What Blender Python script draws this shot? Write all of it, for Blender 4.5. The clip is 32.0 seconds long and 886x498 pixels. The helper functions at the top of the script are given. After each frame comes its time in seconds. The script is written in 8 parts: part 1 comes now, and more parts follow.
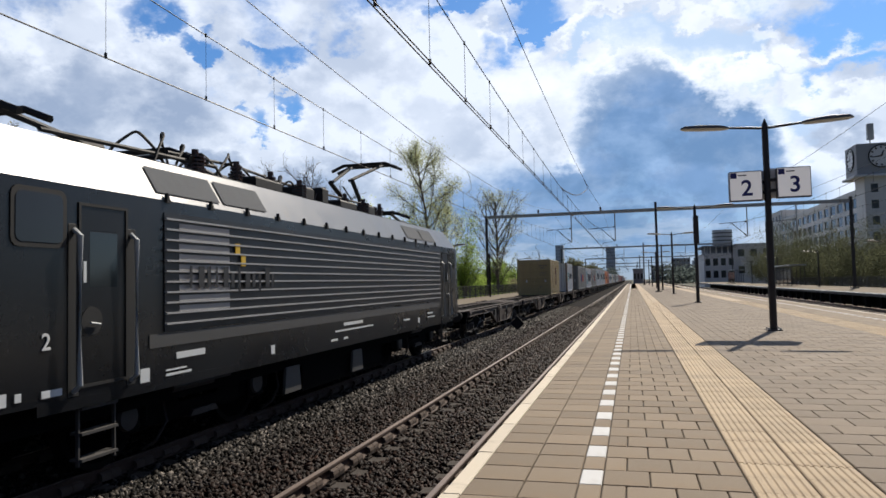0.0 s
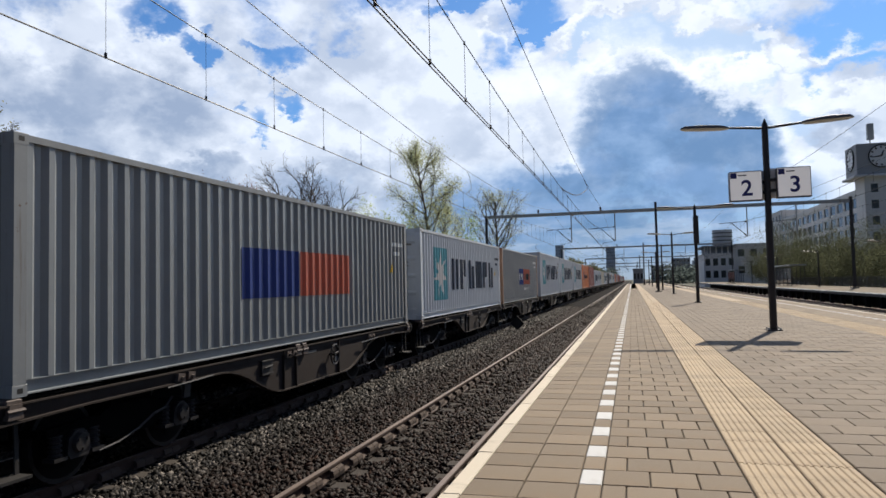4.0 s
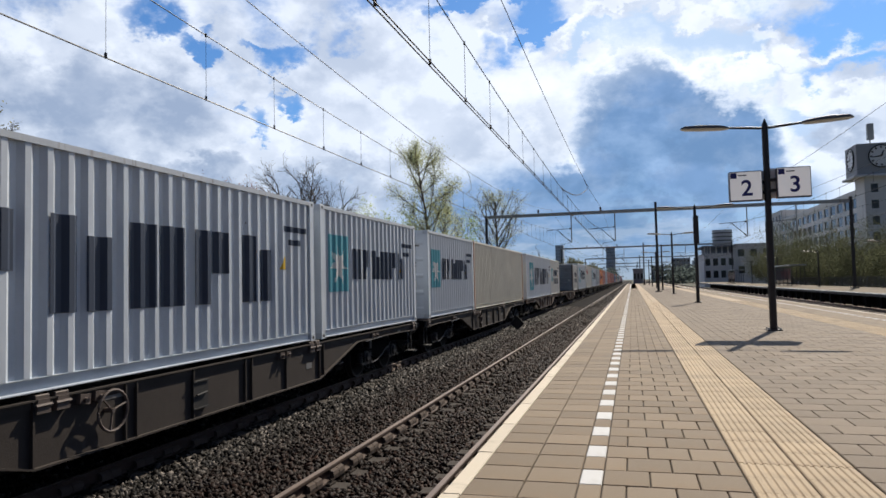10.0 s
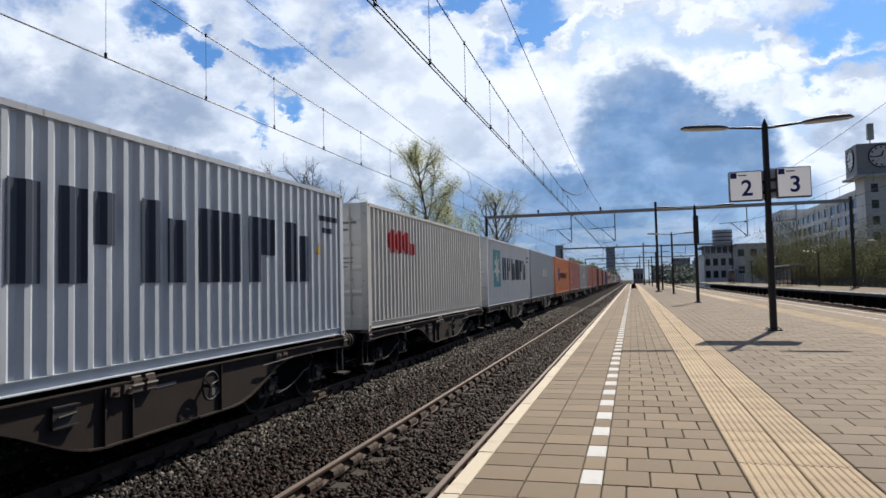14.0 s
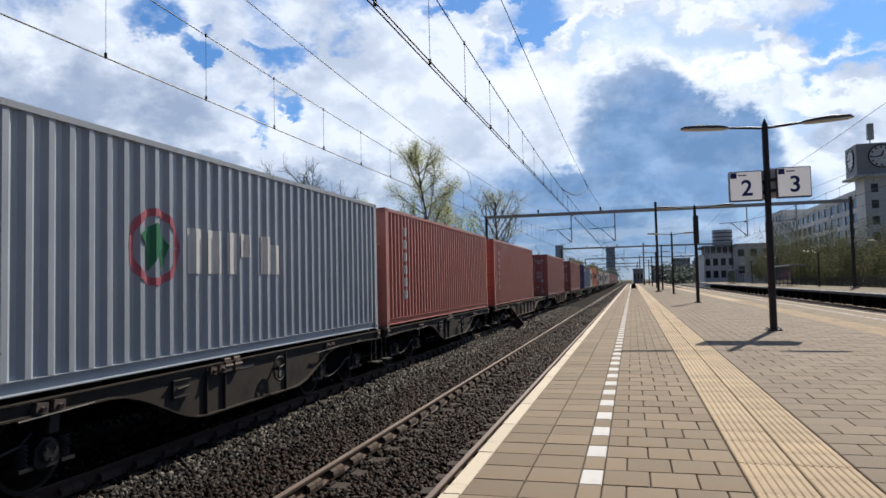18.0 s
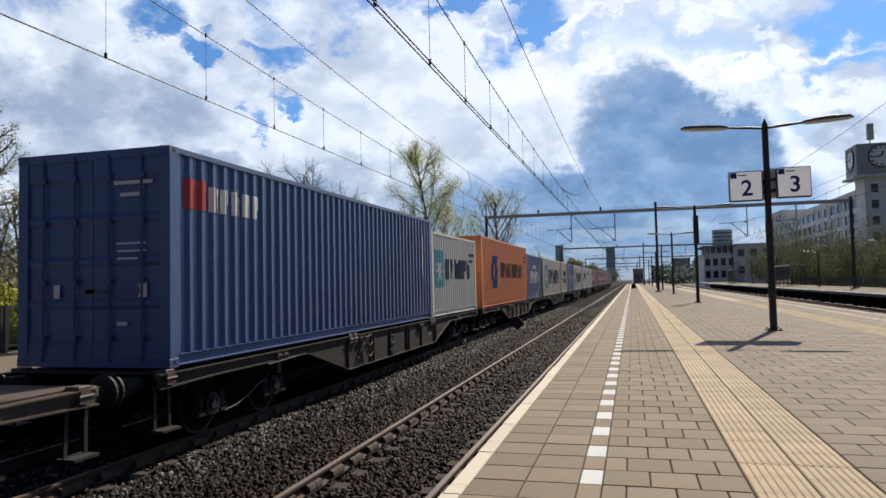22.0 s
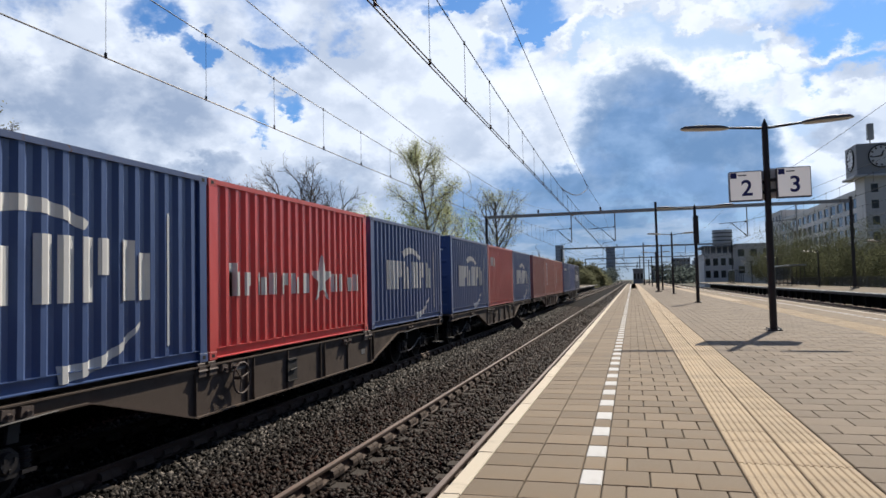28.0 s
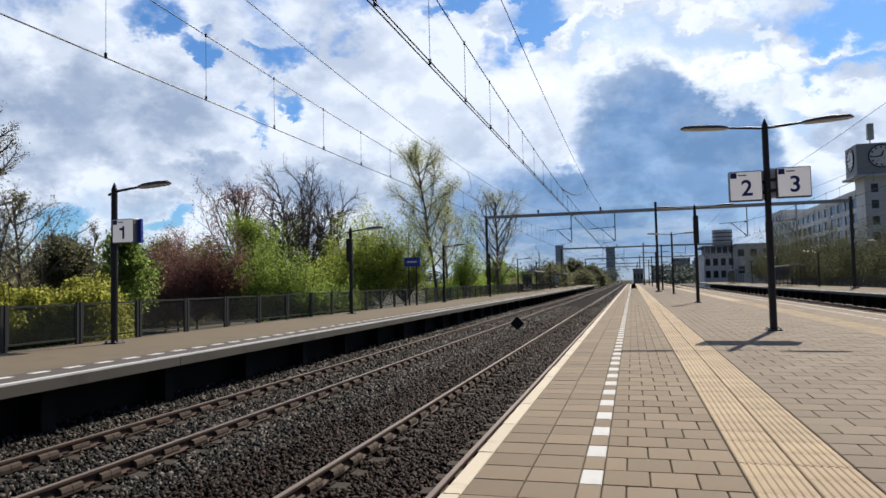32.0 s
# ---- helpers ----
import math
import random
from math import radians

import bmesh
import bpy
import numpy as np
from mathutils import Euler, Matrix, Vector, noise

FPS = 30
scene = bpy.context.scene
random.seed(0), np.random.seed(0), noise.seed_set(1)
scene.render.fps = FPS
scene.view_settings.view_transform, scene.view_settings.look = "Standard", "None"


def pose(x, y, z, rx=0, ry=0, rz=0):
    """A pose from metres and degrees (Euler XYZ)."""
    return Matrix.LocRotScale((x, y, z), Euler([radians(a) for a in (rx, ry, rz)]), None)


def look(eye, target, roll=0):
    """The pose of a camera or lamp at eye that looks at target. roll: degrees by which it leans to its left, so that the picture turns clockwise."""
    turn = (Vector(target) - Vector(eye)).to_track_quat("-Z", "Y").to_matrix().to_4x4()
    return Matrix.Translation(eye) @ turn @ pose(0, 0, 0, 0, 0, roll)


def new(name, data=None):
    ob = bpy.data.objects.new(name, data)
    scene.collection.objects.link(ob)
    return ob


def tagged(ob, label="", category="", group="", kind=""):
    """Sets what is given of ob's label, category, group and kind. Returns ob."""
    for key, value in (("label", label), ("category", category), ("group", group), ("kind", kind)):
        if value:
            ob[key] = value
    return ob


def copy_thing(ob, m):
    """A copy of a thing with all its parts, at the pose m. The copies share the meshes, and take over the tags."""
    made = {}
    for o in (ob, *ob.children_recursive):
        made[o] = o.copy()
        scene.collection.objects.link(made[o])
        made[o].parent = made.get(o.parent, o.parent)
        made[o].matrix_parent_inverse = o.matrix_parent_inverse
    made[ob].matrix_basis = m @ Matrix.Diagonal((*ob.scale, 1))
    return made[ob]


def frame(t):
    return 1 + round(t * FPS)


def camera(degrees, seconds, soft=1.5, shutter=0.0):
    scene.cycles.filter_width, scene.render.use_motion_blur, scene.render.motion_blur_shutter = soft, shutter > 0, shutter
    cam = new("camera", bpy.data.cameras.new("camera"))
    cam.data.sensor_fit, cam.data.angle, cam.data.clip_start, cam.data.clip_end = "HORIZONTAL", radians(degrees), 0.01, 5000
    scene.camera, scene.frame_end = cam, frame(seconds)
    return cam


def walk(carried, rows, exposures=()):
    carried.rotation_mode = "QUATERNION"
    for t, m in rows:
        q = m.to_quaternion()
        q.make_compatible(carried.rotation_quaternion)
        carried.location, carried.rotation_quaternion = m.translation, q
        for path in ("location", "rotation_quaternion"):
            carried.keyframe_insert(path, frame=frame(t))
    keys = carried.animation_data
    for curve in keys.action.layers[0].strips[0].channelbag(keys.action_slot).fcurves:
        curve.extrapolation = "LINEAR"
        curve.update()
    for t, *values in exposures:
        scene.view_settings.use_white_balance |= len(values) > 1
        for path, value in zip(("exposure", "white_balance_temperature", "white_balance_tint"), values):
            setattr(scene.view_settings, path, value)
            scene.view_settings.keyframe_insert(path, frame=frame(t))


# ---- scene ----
# ---- camera: held still on the platform, 1.3 m above the paving ----
cam = camera(64.785, 32.0, soft=1.6)
EYE = Vector((0.0, 0.0, 1.296))
AHEAD = Vector((-0.26, 0.9644, 0.0489))
HELD = look(EYE, EYE + AHEAD * 10, -1.30)
walk(cam, [(0.0, HELD), (32.0, HELD)], exposures=[(0.0, 0.0), (32.0, 0.0)])

# ---- world and sun ----
SUN_WAY = Vector((1.61, 5.01, 4.97)).normalized()
SUN_UP = math.asin(SUN_WAY.z)
SUN_TURN = math.atan2(SUN_WAY.x, SUN_WAY.y)


class Nodes:
    """Short hand for node trees."""

    def __init__(self, tree):
        self.tree = tree
        tree.nodes.clear()

    def add(self, kind):
        return self.tree.nodes.new(kind)

    def link(self, a, b):
        self.tree.links.new(a, b)

    def put(self, socket, value):
        if isinstance(value, bpy.types.NodeSocket):
            self.link(value, socket)
        else:
            socket.default_value = value

    def math(self, op, a, b=0.0, c=0.0, clamp=False):
        n = self.add("ShaderNodeMath")
        n.operation, n.use_clamp = op, clamp
        self.put(n.inputs[0], a), self.put(n.inputs[1], b), self.put(n.inputs[2], c)
        return n.outputs[0]

    def vec(self, op, a, b=(0, 0, 0)):
        n = self.add("ShaderNodeVectorMath")
        n.operation = op
        self.put(n.inputs[0], a)
        self.put(n.inputs[1], b)
        return n.outputs["Value"] if op in ("DOT_PRODUCT", "LENGTH", "DISTANCE") else n.outputs["Vector"]

    def mix(self, factor, a, b, blend="MIX"):
        n = self.add("ShaderNodeMix")
        n.data_type, n.blend_type = "RGBA", blend
        self.put(n.inputs[0], factor), self.put(n.inputs[6], a), self.put(n.inputs[7], b)
        return n.outputs[2]

    def noise(self, vector, scale, detail=4.0, rough=0.55, lacunarity=2.0, distort=0.0):
        n = self.add("ShaderNodeTexNoise")
        self.put(n.inputs["Vector"], vector)
        n.inputs["Scale"].default_value, n.inputs["Detail"].default_value = scale, detail
        n.inputs["Roughness"].default_value, n.inputs["Distortion"].default_value = rough, distort
        n.inputs["Lacunarity"].default_value = lacunarity
        return n.outputs["Fac"]

    def step(self, value, lo, hi, a=0.0, b=1.0):
        n = self.add("ShaderNodeMapRange")
        n.interpolation_type = "SMOOTHSTEP"
        self.put(n.inputs[0], value)
        for i, v in enumerate((lo, hi, a, b)):
            n.inputs[i + 1].default_value = v
        return n.outputs[0]


world = bpy.data.worlds.new("sky")
scene.world = world
world.use_nodes = True
W = Nodes(world.node_tree)
sky = W.add("ShaderNodeTexSky")
sky.sky_type, sky.sun_disc, sky.sun_elevation, sky.sun_rotation = "NISHITA", False, SUN_UP, SUN_TURN
sky.air_density, sky.dust_density, sky.ozone_density = 1.0, 0.4, 2.0
way = W.add("ShaderNodeTexCoord").outputs["Generated"]
split = W.add("ShaderNodeSeparateXYZ")
W.link(way, split.inputs[0])
# clouds: noise over the whole dome; towards the view they follow the afternoon's cloud bank, laid out on a
# sheet that touches the dome ahead (x to the right, y down, both as tangents of the angle)
ahead = W.math("MAXIMUM", W.vec("DOT_PRODUCT", way, (-0.26, 0.9644, 0.0489)), 0.05)
sheet_x = W.math("DIVIDE", W.vec("DOT_PRODUCT", way, (0.965, 0.2613, -0.0227)), ahead)
sheet_y = W.math("DIVIDE", W.vec("DOT_PRODUCT", way, (-0.0346, 0.0413, -0.9985)), ahead)
facing = W.step(W.vec("DOT_PRODUCT", way, (-0.26, 0.9644, 0.0489)), 0.35, 0.7)
dome = W.vec("MULTIPLY", way, (1.0, 1.0, 1.45))
puff = W.noise(W.vec("ADD", dome, (3.1, 1.7, 0.4)), 5.2, 10.0, 0.58)
curl = W.noise(W.vec("ADD", dome, (7.3, 2.2, 5.4)), 11.0, 8.0, 0.62)
shift_x = W.math("MULTIPLY", W.math("SUBTRACT", puff, 0.5), 0.22)
shift_y = W.math("MULTIPLY", W.math("SUBTRACT", curl, 0.5), 0.20)
warp_x, warp_y = W.math("ADD", sheet_x, shift_x), W.math("ADD", sheet_y, shift_y)


calm_x = W.math("ADD", sheet_x, W.math("MULTIPLY", shift_x, 0.4))
calm_y = W.math("ADD", sheet_y, W.math("MULTIPLY", shift_y, 0.4))


def lump(cx, cy, rx, ry, soft=1.0, calm=False):
    """A soft oval of cloud or of open sky, 1 at its middle, 0 outside."""
    dx = W.math("DIVIDE", W.math("SUBTRACT", calm_x if calm else warp_x, cx), rx)
    dy = W.math("DIVIDE", W.math("SUBTRACT", calm_y if calm else warp_y, cy), ry)
    d = W.math("ADD", W.math("MULTIPLY", dx, dx), W.math("MULTIPLY", dy, dy))
    return W.step(d, 1.0 + soft, max(0.0, 1.0 - soft))


def total(lumps):
    out = lump(*lumps[0])
    for row in lumps[1:]:
        out = W.math("MAXIMUM", out, lump(*row))
    return out


gaps = total([(-0.420, -0.325, 0.042, 0.028), (-0.363, -0.299, 0.029, 0.013), (-0.220, -0.272, 0.049, 0.026), (-0.258, -0.287, 0.028, 0.011),
    (-0.126, -0.297, 0.029, 0.023), (-0.278, -0.172, 0.023, 0.016), (-0.226, -0.205, 0.032, 0.010), (-0.311, -0.191, 0.015, 0.008),
    (0.053, -0.350, 0.073, 0.013), (0.082, -0.270, 0.031, 0.028), (0.134, -0.333, 0.040, 0.010), (0.508, -0.338, 0.105, 0.036),
    (0.616, -0.333, 0.049, 0.037), (0.578, -0.262, 0.078, 0.019), (0.628, -0.236, 0.024, 0.019), (-0.550, -0.037, 0.037, 0.028),
    (-0.388, -0.051, 0.026, 0.016)])
bank = total([(-0.513, -0.203, 0.267, 0.113), (-0.068, -0.236, 0.121, 0.089), (0.142, -0.227, 0.089, 0.073), (0.353, -0.284, 0.194, 0.089),
    (0.563, -0.203, 0.129, 0.057), (-0.117, -0.114, 0.308, 0.081), (0.555, -0.130, 0.121, 0.057), (0.199, -0.017, 0.388, 0.049)])
front = W.math("ADD", W.math("MULTIPLY", bank, 0.15), W.math("MULTIPLY", gaps, -0.155))
cover = W.math("ADD", W.math("ADD", W.math("MULTIPLY", puff, 0.62), W.math("MULTIPLY", curl, 0.38)), W.math("MULTIPLY", front, facing))
amount = W.step(cover, 0.365, 0.555)
away = W.step(split.outputs[1], -0.25, 0.66, 0.06, 1.0)
aside = W.step(split.outputs[0], 0.34, 0.80, 1.0, 0.30)
amount = W.math("MULTIPLY", W.math("MULTIPLY", amount, W.math("MULTIPLY", away, aside)), W.step(split.outputs[2], 0.95, 0.45, 0.4, 1.0))
# inside the cloud: heads lit from the sun's side, grey hollows, and the slate underside of the large bank
towards = W.vec("ADD", dome, (0.024, 0.018, 0.040))
relief = W.math("SUBTRACT", W.noise(W.vec("ADD", dome, (3.1, 1.7, 0.4)), 8.0, 9.0, 0.56), W.noise(W.vec("ADD", towards, (3.1, 1.7, 0.4)), 8.0, 9.0, 0.56))
heads = W.step(relief, -0.10, 0.13)
hollow = W.step(W.noise(W.vec("ADD", dome, (1.2, 9.4, 5.0)), 6.0, 6.0, 0.55), 0.40, 0.64)
under = total([(-0.513, -0.134, 0.113, 0.032), (-0.586, -0.236, 0.121, 0.040), (-0.367, -0.098, 0.097, 0.024), (-0.181, -0.090, 0.089, 0.032),
    (-0.068, -0.090, 0.049, 0.040), (0.579, -0.159, 0.049, 0.019), (-0.480, -0.200, 0.180, 0.060)])
grey = W.math("ADD", W.math("MULTIPLY", hollow, 0.34), W.math("MULTIPLY", under, 0.56))
grey = W.math("ADD", grey, W.math("MULTIPLY", W.math("SUBTRACT", 0.62, heads), 0.46), clamp=True)
lit = W.mix(grey, (0.93, 1.00, 1.12, 1), (0.36, 0.45, 0.62, 1))
shade = total([(0.329, -0.296, 0.097, 0.029, 0.550), (0.410, -0.280, 0.049, 0.029, 0.550), (0.223, -0.296, 0.049, 0.016, 0.550), (0.450, -0.236, 0.032, 0.019, 0.550),
    (0.499, -0.171, 0.057, 0.032, 0.550)])
lit = W.mix(W.math("MULTIPLY", shade, 0.88), lit, (0.56, 0.73, 0.98, 1))
rims = total([(0.183, -0.325, 0.032, 0.011, 0.450), (0.236, -0.337, 0.032, 0.011, 0.450), (0.296, -0.347, 0.036, 0.011, 0.450), (0.369, -0.337, 0.032, 0.011, 0.450),
    (0.422, -0.341, 0.024, 0.016, 0.450), (0.454, -0.300, 0.028, 0.016, 0.450), (0.499, -0.276, 0.032, 0.019, 0.450), (0.260, -0.266, 0.028, 0.011, 0.450),
    (0.304, -0.260, 0.029, 0.012, 0.450), (0.349, -0.248, 0.029, 0.014, 0.450), (0.389, -0.231, 0.029, 0.016, 0.450), (0.442, -0.248, 0.037, 0.021, 0.450),
    (0.523, -0.236, 0.040, 0.024, 0.450), (0.579, -0.207, 0.057, 0.021, 0.450), (0.142, -0.236, 0.049, 0.049, 0.600), (0.094, -0.296, 0.057, 0.016, 0.450),
    (0.571, -0.296, 0.040, 0.013, 0.450)])
lit = W.mix(W.math("MULTIPLY", rims, W.math("ADD", 0.55, W.math("MULTIPLY", heads, 0.45))), lit, (1.06, 1.11, 1.19, 1))
ridge = [(0.276, -0.156, 0.085, 0.108), (0.352, -0.128, 0.100, 0.110), (0.424, -0.106, 0.075, 0.098), (0.300, -0.050, 0.220, 0.085)]
crest = total([(cx, cy - 0.016, rx + 0.018, ry + 0.018, 0.45) for cx, cy, rx, ry in ridge[:3]])
lit = W.mix(W.math("MULTIPLY", crest, W.math("ADD", 0.45, W.math("MULTIPLY", heads, 0.5))), lit, (1.10, 1.14, 1.20, 1))
slate = W.math("MULTIPLY", total([(0.340, -0.130, 0.205, 0.150, 0.96, True), (0.296, -0.074, 0.227, 0.081, 0.96, True)]), total([(*row, 0.36) for row in ridge]))
slate = W.math("MAXIMUM", slate, total([(0.142, -0.062, 0.138, 0.050, 0.96, True), (0.050, -0.050, 0.110, 0.058, 0.96, True), (0.442, -0.078, 0.105, 0.045, 0.96, True), (0.207, -0.013, 0.267, 0.049, 0.96, True)]))
slate = W.math("MULTIPLY", W.math("MULTIPLY", W.math("MINIMUM", W.math("MULTIPLY", slate, 1.12), 1.0), facing), W.step(curl, 0.2, 0.6, 0.80, 1.0))
amount = W.math("MAXIMUM", amount, W.math("MULTIPLY", slate, 0.95))
deep = W.mix(W.step(relief, -0.10, 0.14), (0.160, 0.285, 0.51, 1), (0.215, 0.36, 0.63, 1))
cloud = W.mix(slate, lit, W.mix(slate, (0.52, 0.68, 0.92, 1), deep))
# pale broken cloud low over the horizon
bar = W.math("MULTIPLY", W.step(W.noise(W.vec("MULTIPLY", way, (5.0, 5.0, 26.0)), 1.6, 7.0, 0.6), 0.46, 0.60), W.step(split.outputs[2], 0.13, 0.05))
cloud = W.mix(W.math("MULTIPLY", bar, W.step(split.outputs[2], 0.0, 0.03, 0.15, 0.35)), cloud, (0.66, 0.74, 0.86, 1))
low = W.step(split.outputs[2], -0.02, 0.06)
cloud = W.mix(low, (0.32, 0.41, 0.54, 1), cloud)
clear = W.add("ShaderNodeBackground")
W.link(W.mix(1.0, sky.outputs[0], W.mix(facing, (0.20, 0.26, 0.37, 1), (0.52, 0.84, 1.18, 1)), "MULTIPLY"), clear.inputs[0])
clear.inputs[1].default_value = 0.10
veil = W.add("ShaderNodeBackground")
W.link(cloud, veil.inputs[0])
veil.inputs[1].default_value = 1.0
both = W.add("ShaderNodeMixShader")
W.link(W.math("MULTIPLY", amount, 0.93), both.inputs[0])
W.link(clear.outputs[0], both.inputs[1])
W.link(veil.outputs[0], both.inputs[2])
W.link(both.outputs[0], W.add("ShaderNodeOutputWorld").inputs[0])

sun_data = bpy.data.lights.new("sun", "SUN")
sun_data.energy, sun_data.angle, sun_data.color = 5.0, radians(0.53), (1.0, 0.905, 0.77)
sun = new("sun", sun_data)
sun.matrix_world = look(SUN_WAY * 50, (0, 0, 0))


# ---- materials ----
def surface(name, colour, rough=0.7, metal=0.0, vary=0.15, grain=6.0, stain=(0.0, 0.0, 0.0), stained=0.0,
            stain_scale=1.2, bump=0.15, fine=60.0, coords="Object", streak=1.0, per_piece=0.0, gloss=0.5, dust=0.0):
    """A painted, cast or weathered surface: base colour, uneven grain at two scales, stains with their own colour, fine relief."""
    m = bpy.data.materials.new(name)
    m.use_nodes = True
    N = Nodes(m.node_tree)
    at = N.add("ShaderNodeTexCoord").outputs[coords]
    if streak != 1.0:
        at = N.vec("MULTIPLY", at, (1.0, 1.0, streak))
    big = N.noise(at, grain, 5.0, 0.6)
    small = N.noise(at, fine, 3.0, 0.6)
    shade = N.math("ADD", N.math("MULTIPLY", N.math("SUBTRACT", big, 0.5), 2 * vary),
                   N.math("MULTIPLY", N.math("SUBTRACT", small, 0.5), vary))
    if per_piece:
        piece = N.add("ShaderNodeObjectInfo").outputs["Random"]
        island = N.add("ShaderNodeNewGeometry").outputs["Random Per Island"]
        chance = N.math("FRACT", N.math("ADD", piece, island))
        shade = N.math("ADD", shade, N.math("MULTIPLY", N.math("SUBTRACT", chance, 0.5), 2 * per_piece))
    factor = N.math("ADD", shade, 1.0)
    tint = N.add("ShaderNodeCombineXYZ")
    for i in range(3):
        N.link(factor, tint.inputs[i])
    base = N.mix(1.0, (*colour, 1), tint.outputs[0], "MULTIPLY")
    if stained:
        spot = N.step(N.noise(at, stain_scale, 7.0, 0.65), 0.62 - 0.22 * stained, 0.78 - 0.1 * stained)
        base = N.mix(N.math("MULTIPLY", spot, min(1.0, 0.45 + stained * 0.5)), base, (*stain, 1))
    p = N.add("ShaderNodeBsdfPrincipled")
    N.link(base, p.inputs["Base Color"])
    p.inputs["Metallic"].default_value = metal
    p.inputs["Specular IOR Level"].default_value = gloss
    p.inputs["Sheen Weight"].default_value = dust
    p.inputs["Sheen Roughness"].default_value = 0.45
    N.link(N.math("ADD", N.math("MULTIPLY", N.math("SUBTRACT", big, 0.5), 0.25), rough, clamp=True), p.inputs["Roughness"])
    if bump:
        b = N.add("ShaderNodeBump")
        b.inputs["Strength"].default_value = bump
        b.inputs["Distance"].default_value = 0.01
        N.link(small, b.inputs["Height"])
        N.link(b.outputs[0], p.inputs["Normal"])
    N.link(p.outputs[0], N.add("ShaderNodeOutputMaterial").inputs[0])
    return m


def leaf_stuff(name, colour, spread=0.45):
    m = bpy.data.materials.new(name)
    m.use_nodes = True
    N = Nodes(m.node_tree)
    chance = N.add("ShaderNodeNewGeometry").outputs["Random Per Island"]
    dark = tuple(c * (1 - spread) for c in colour)
    bright = tuple(c * (1 + spread) for c in colour)
    base = N.mix(chance, (*dark, 1), (*bright, 1))
    d = N.add("ShaderNodeBsdfDiffuse")
    N.link(base, d.inputs[0])
    t = N.add("ShaderNodeBsdfTranslucent")
    N.link(base, t.inputs[0])
    mix = N.add("ShaderNodeMixShader")
    mix.inputs[0].default_value = 0.72
    N.link(d.outputs[0], mix.inputs[1]), N.link(t.outputs[0], mix.inputs[2])
    N.link(mix.outputs[0], N.add("ShaderNodeOutputMaterial").inputs[0])
    return m


def glass_stuff(name, colour=(0.03, 0.035, 0.04), rough=0.08):
    m = bpy.data.materials.new(name)
    m.use_nodes = True
    p = m.node_tree.nodes["Principled BSDF"]
    p.inputs["Base Color"].default_value = (*colour, 1)
    p.inputs["Roughness"].default_value = rough
    return m


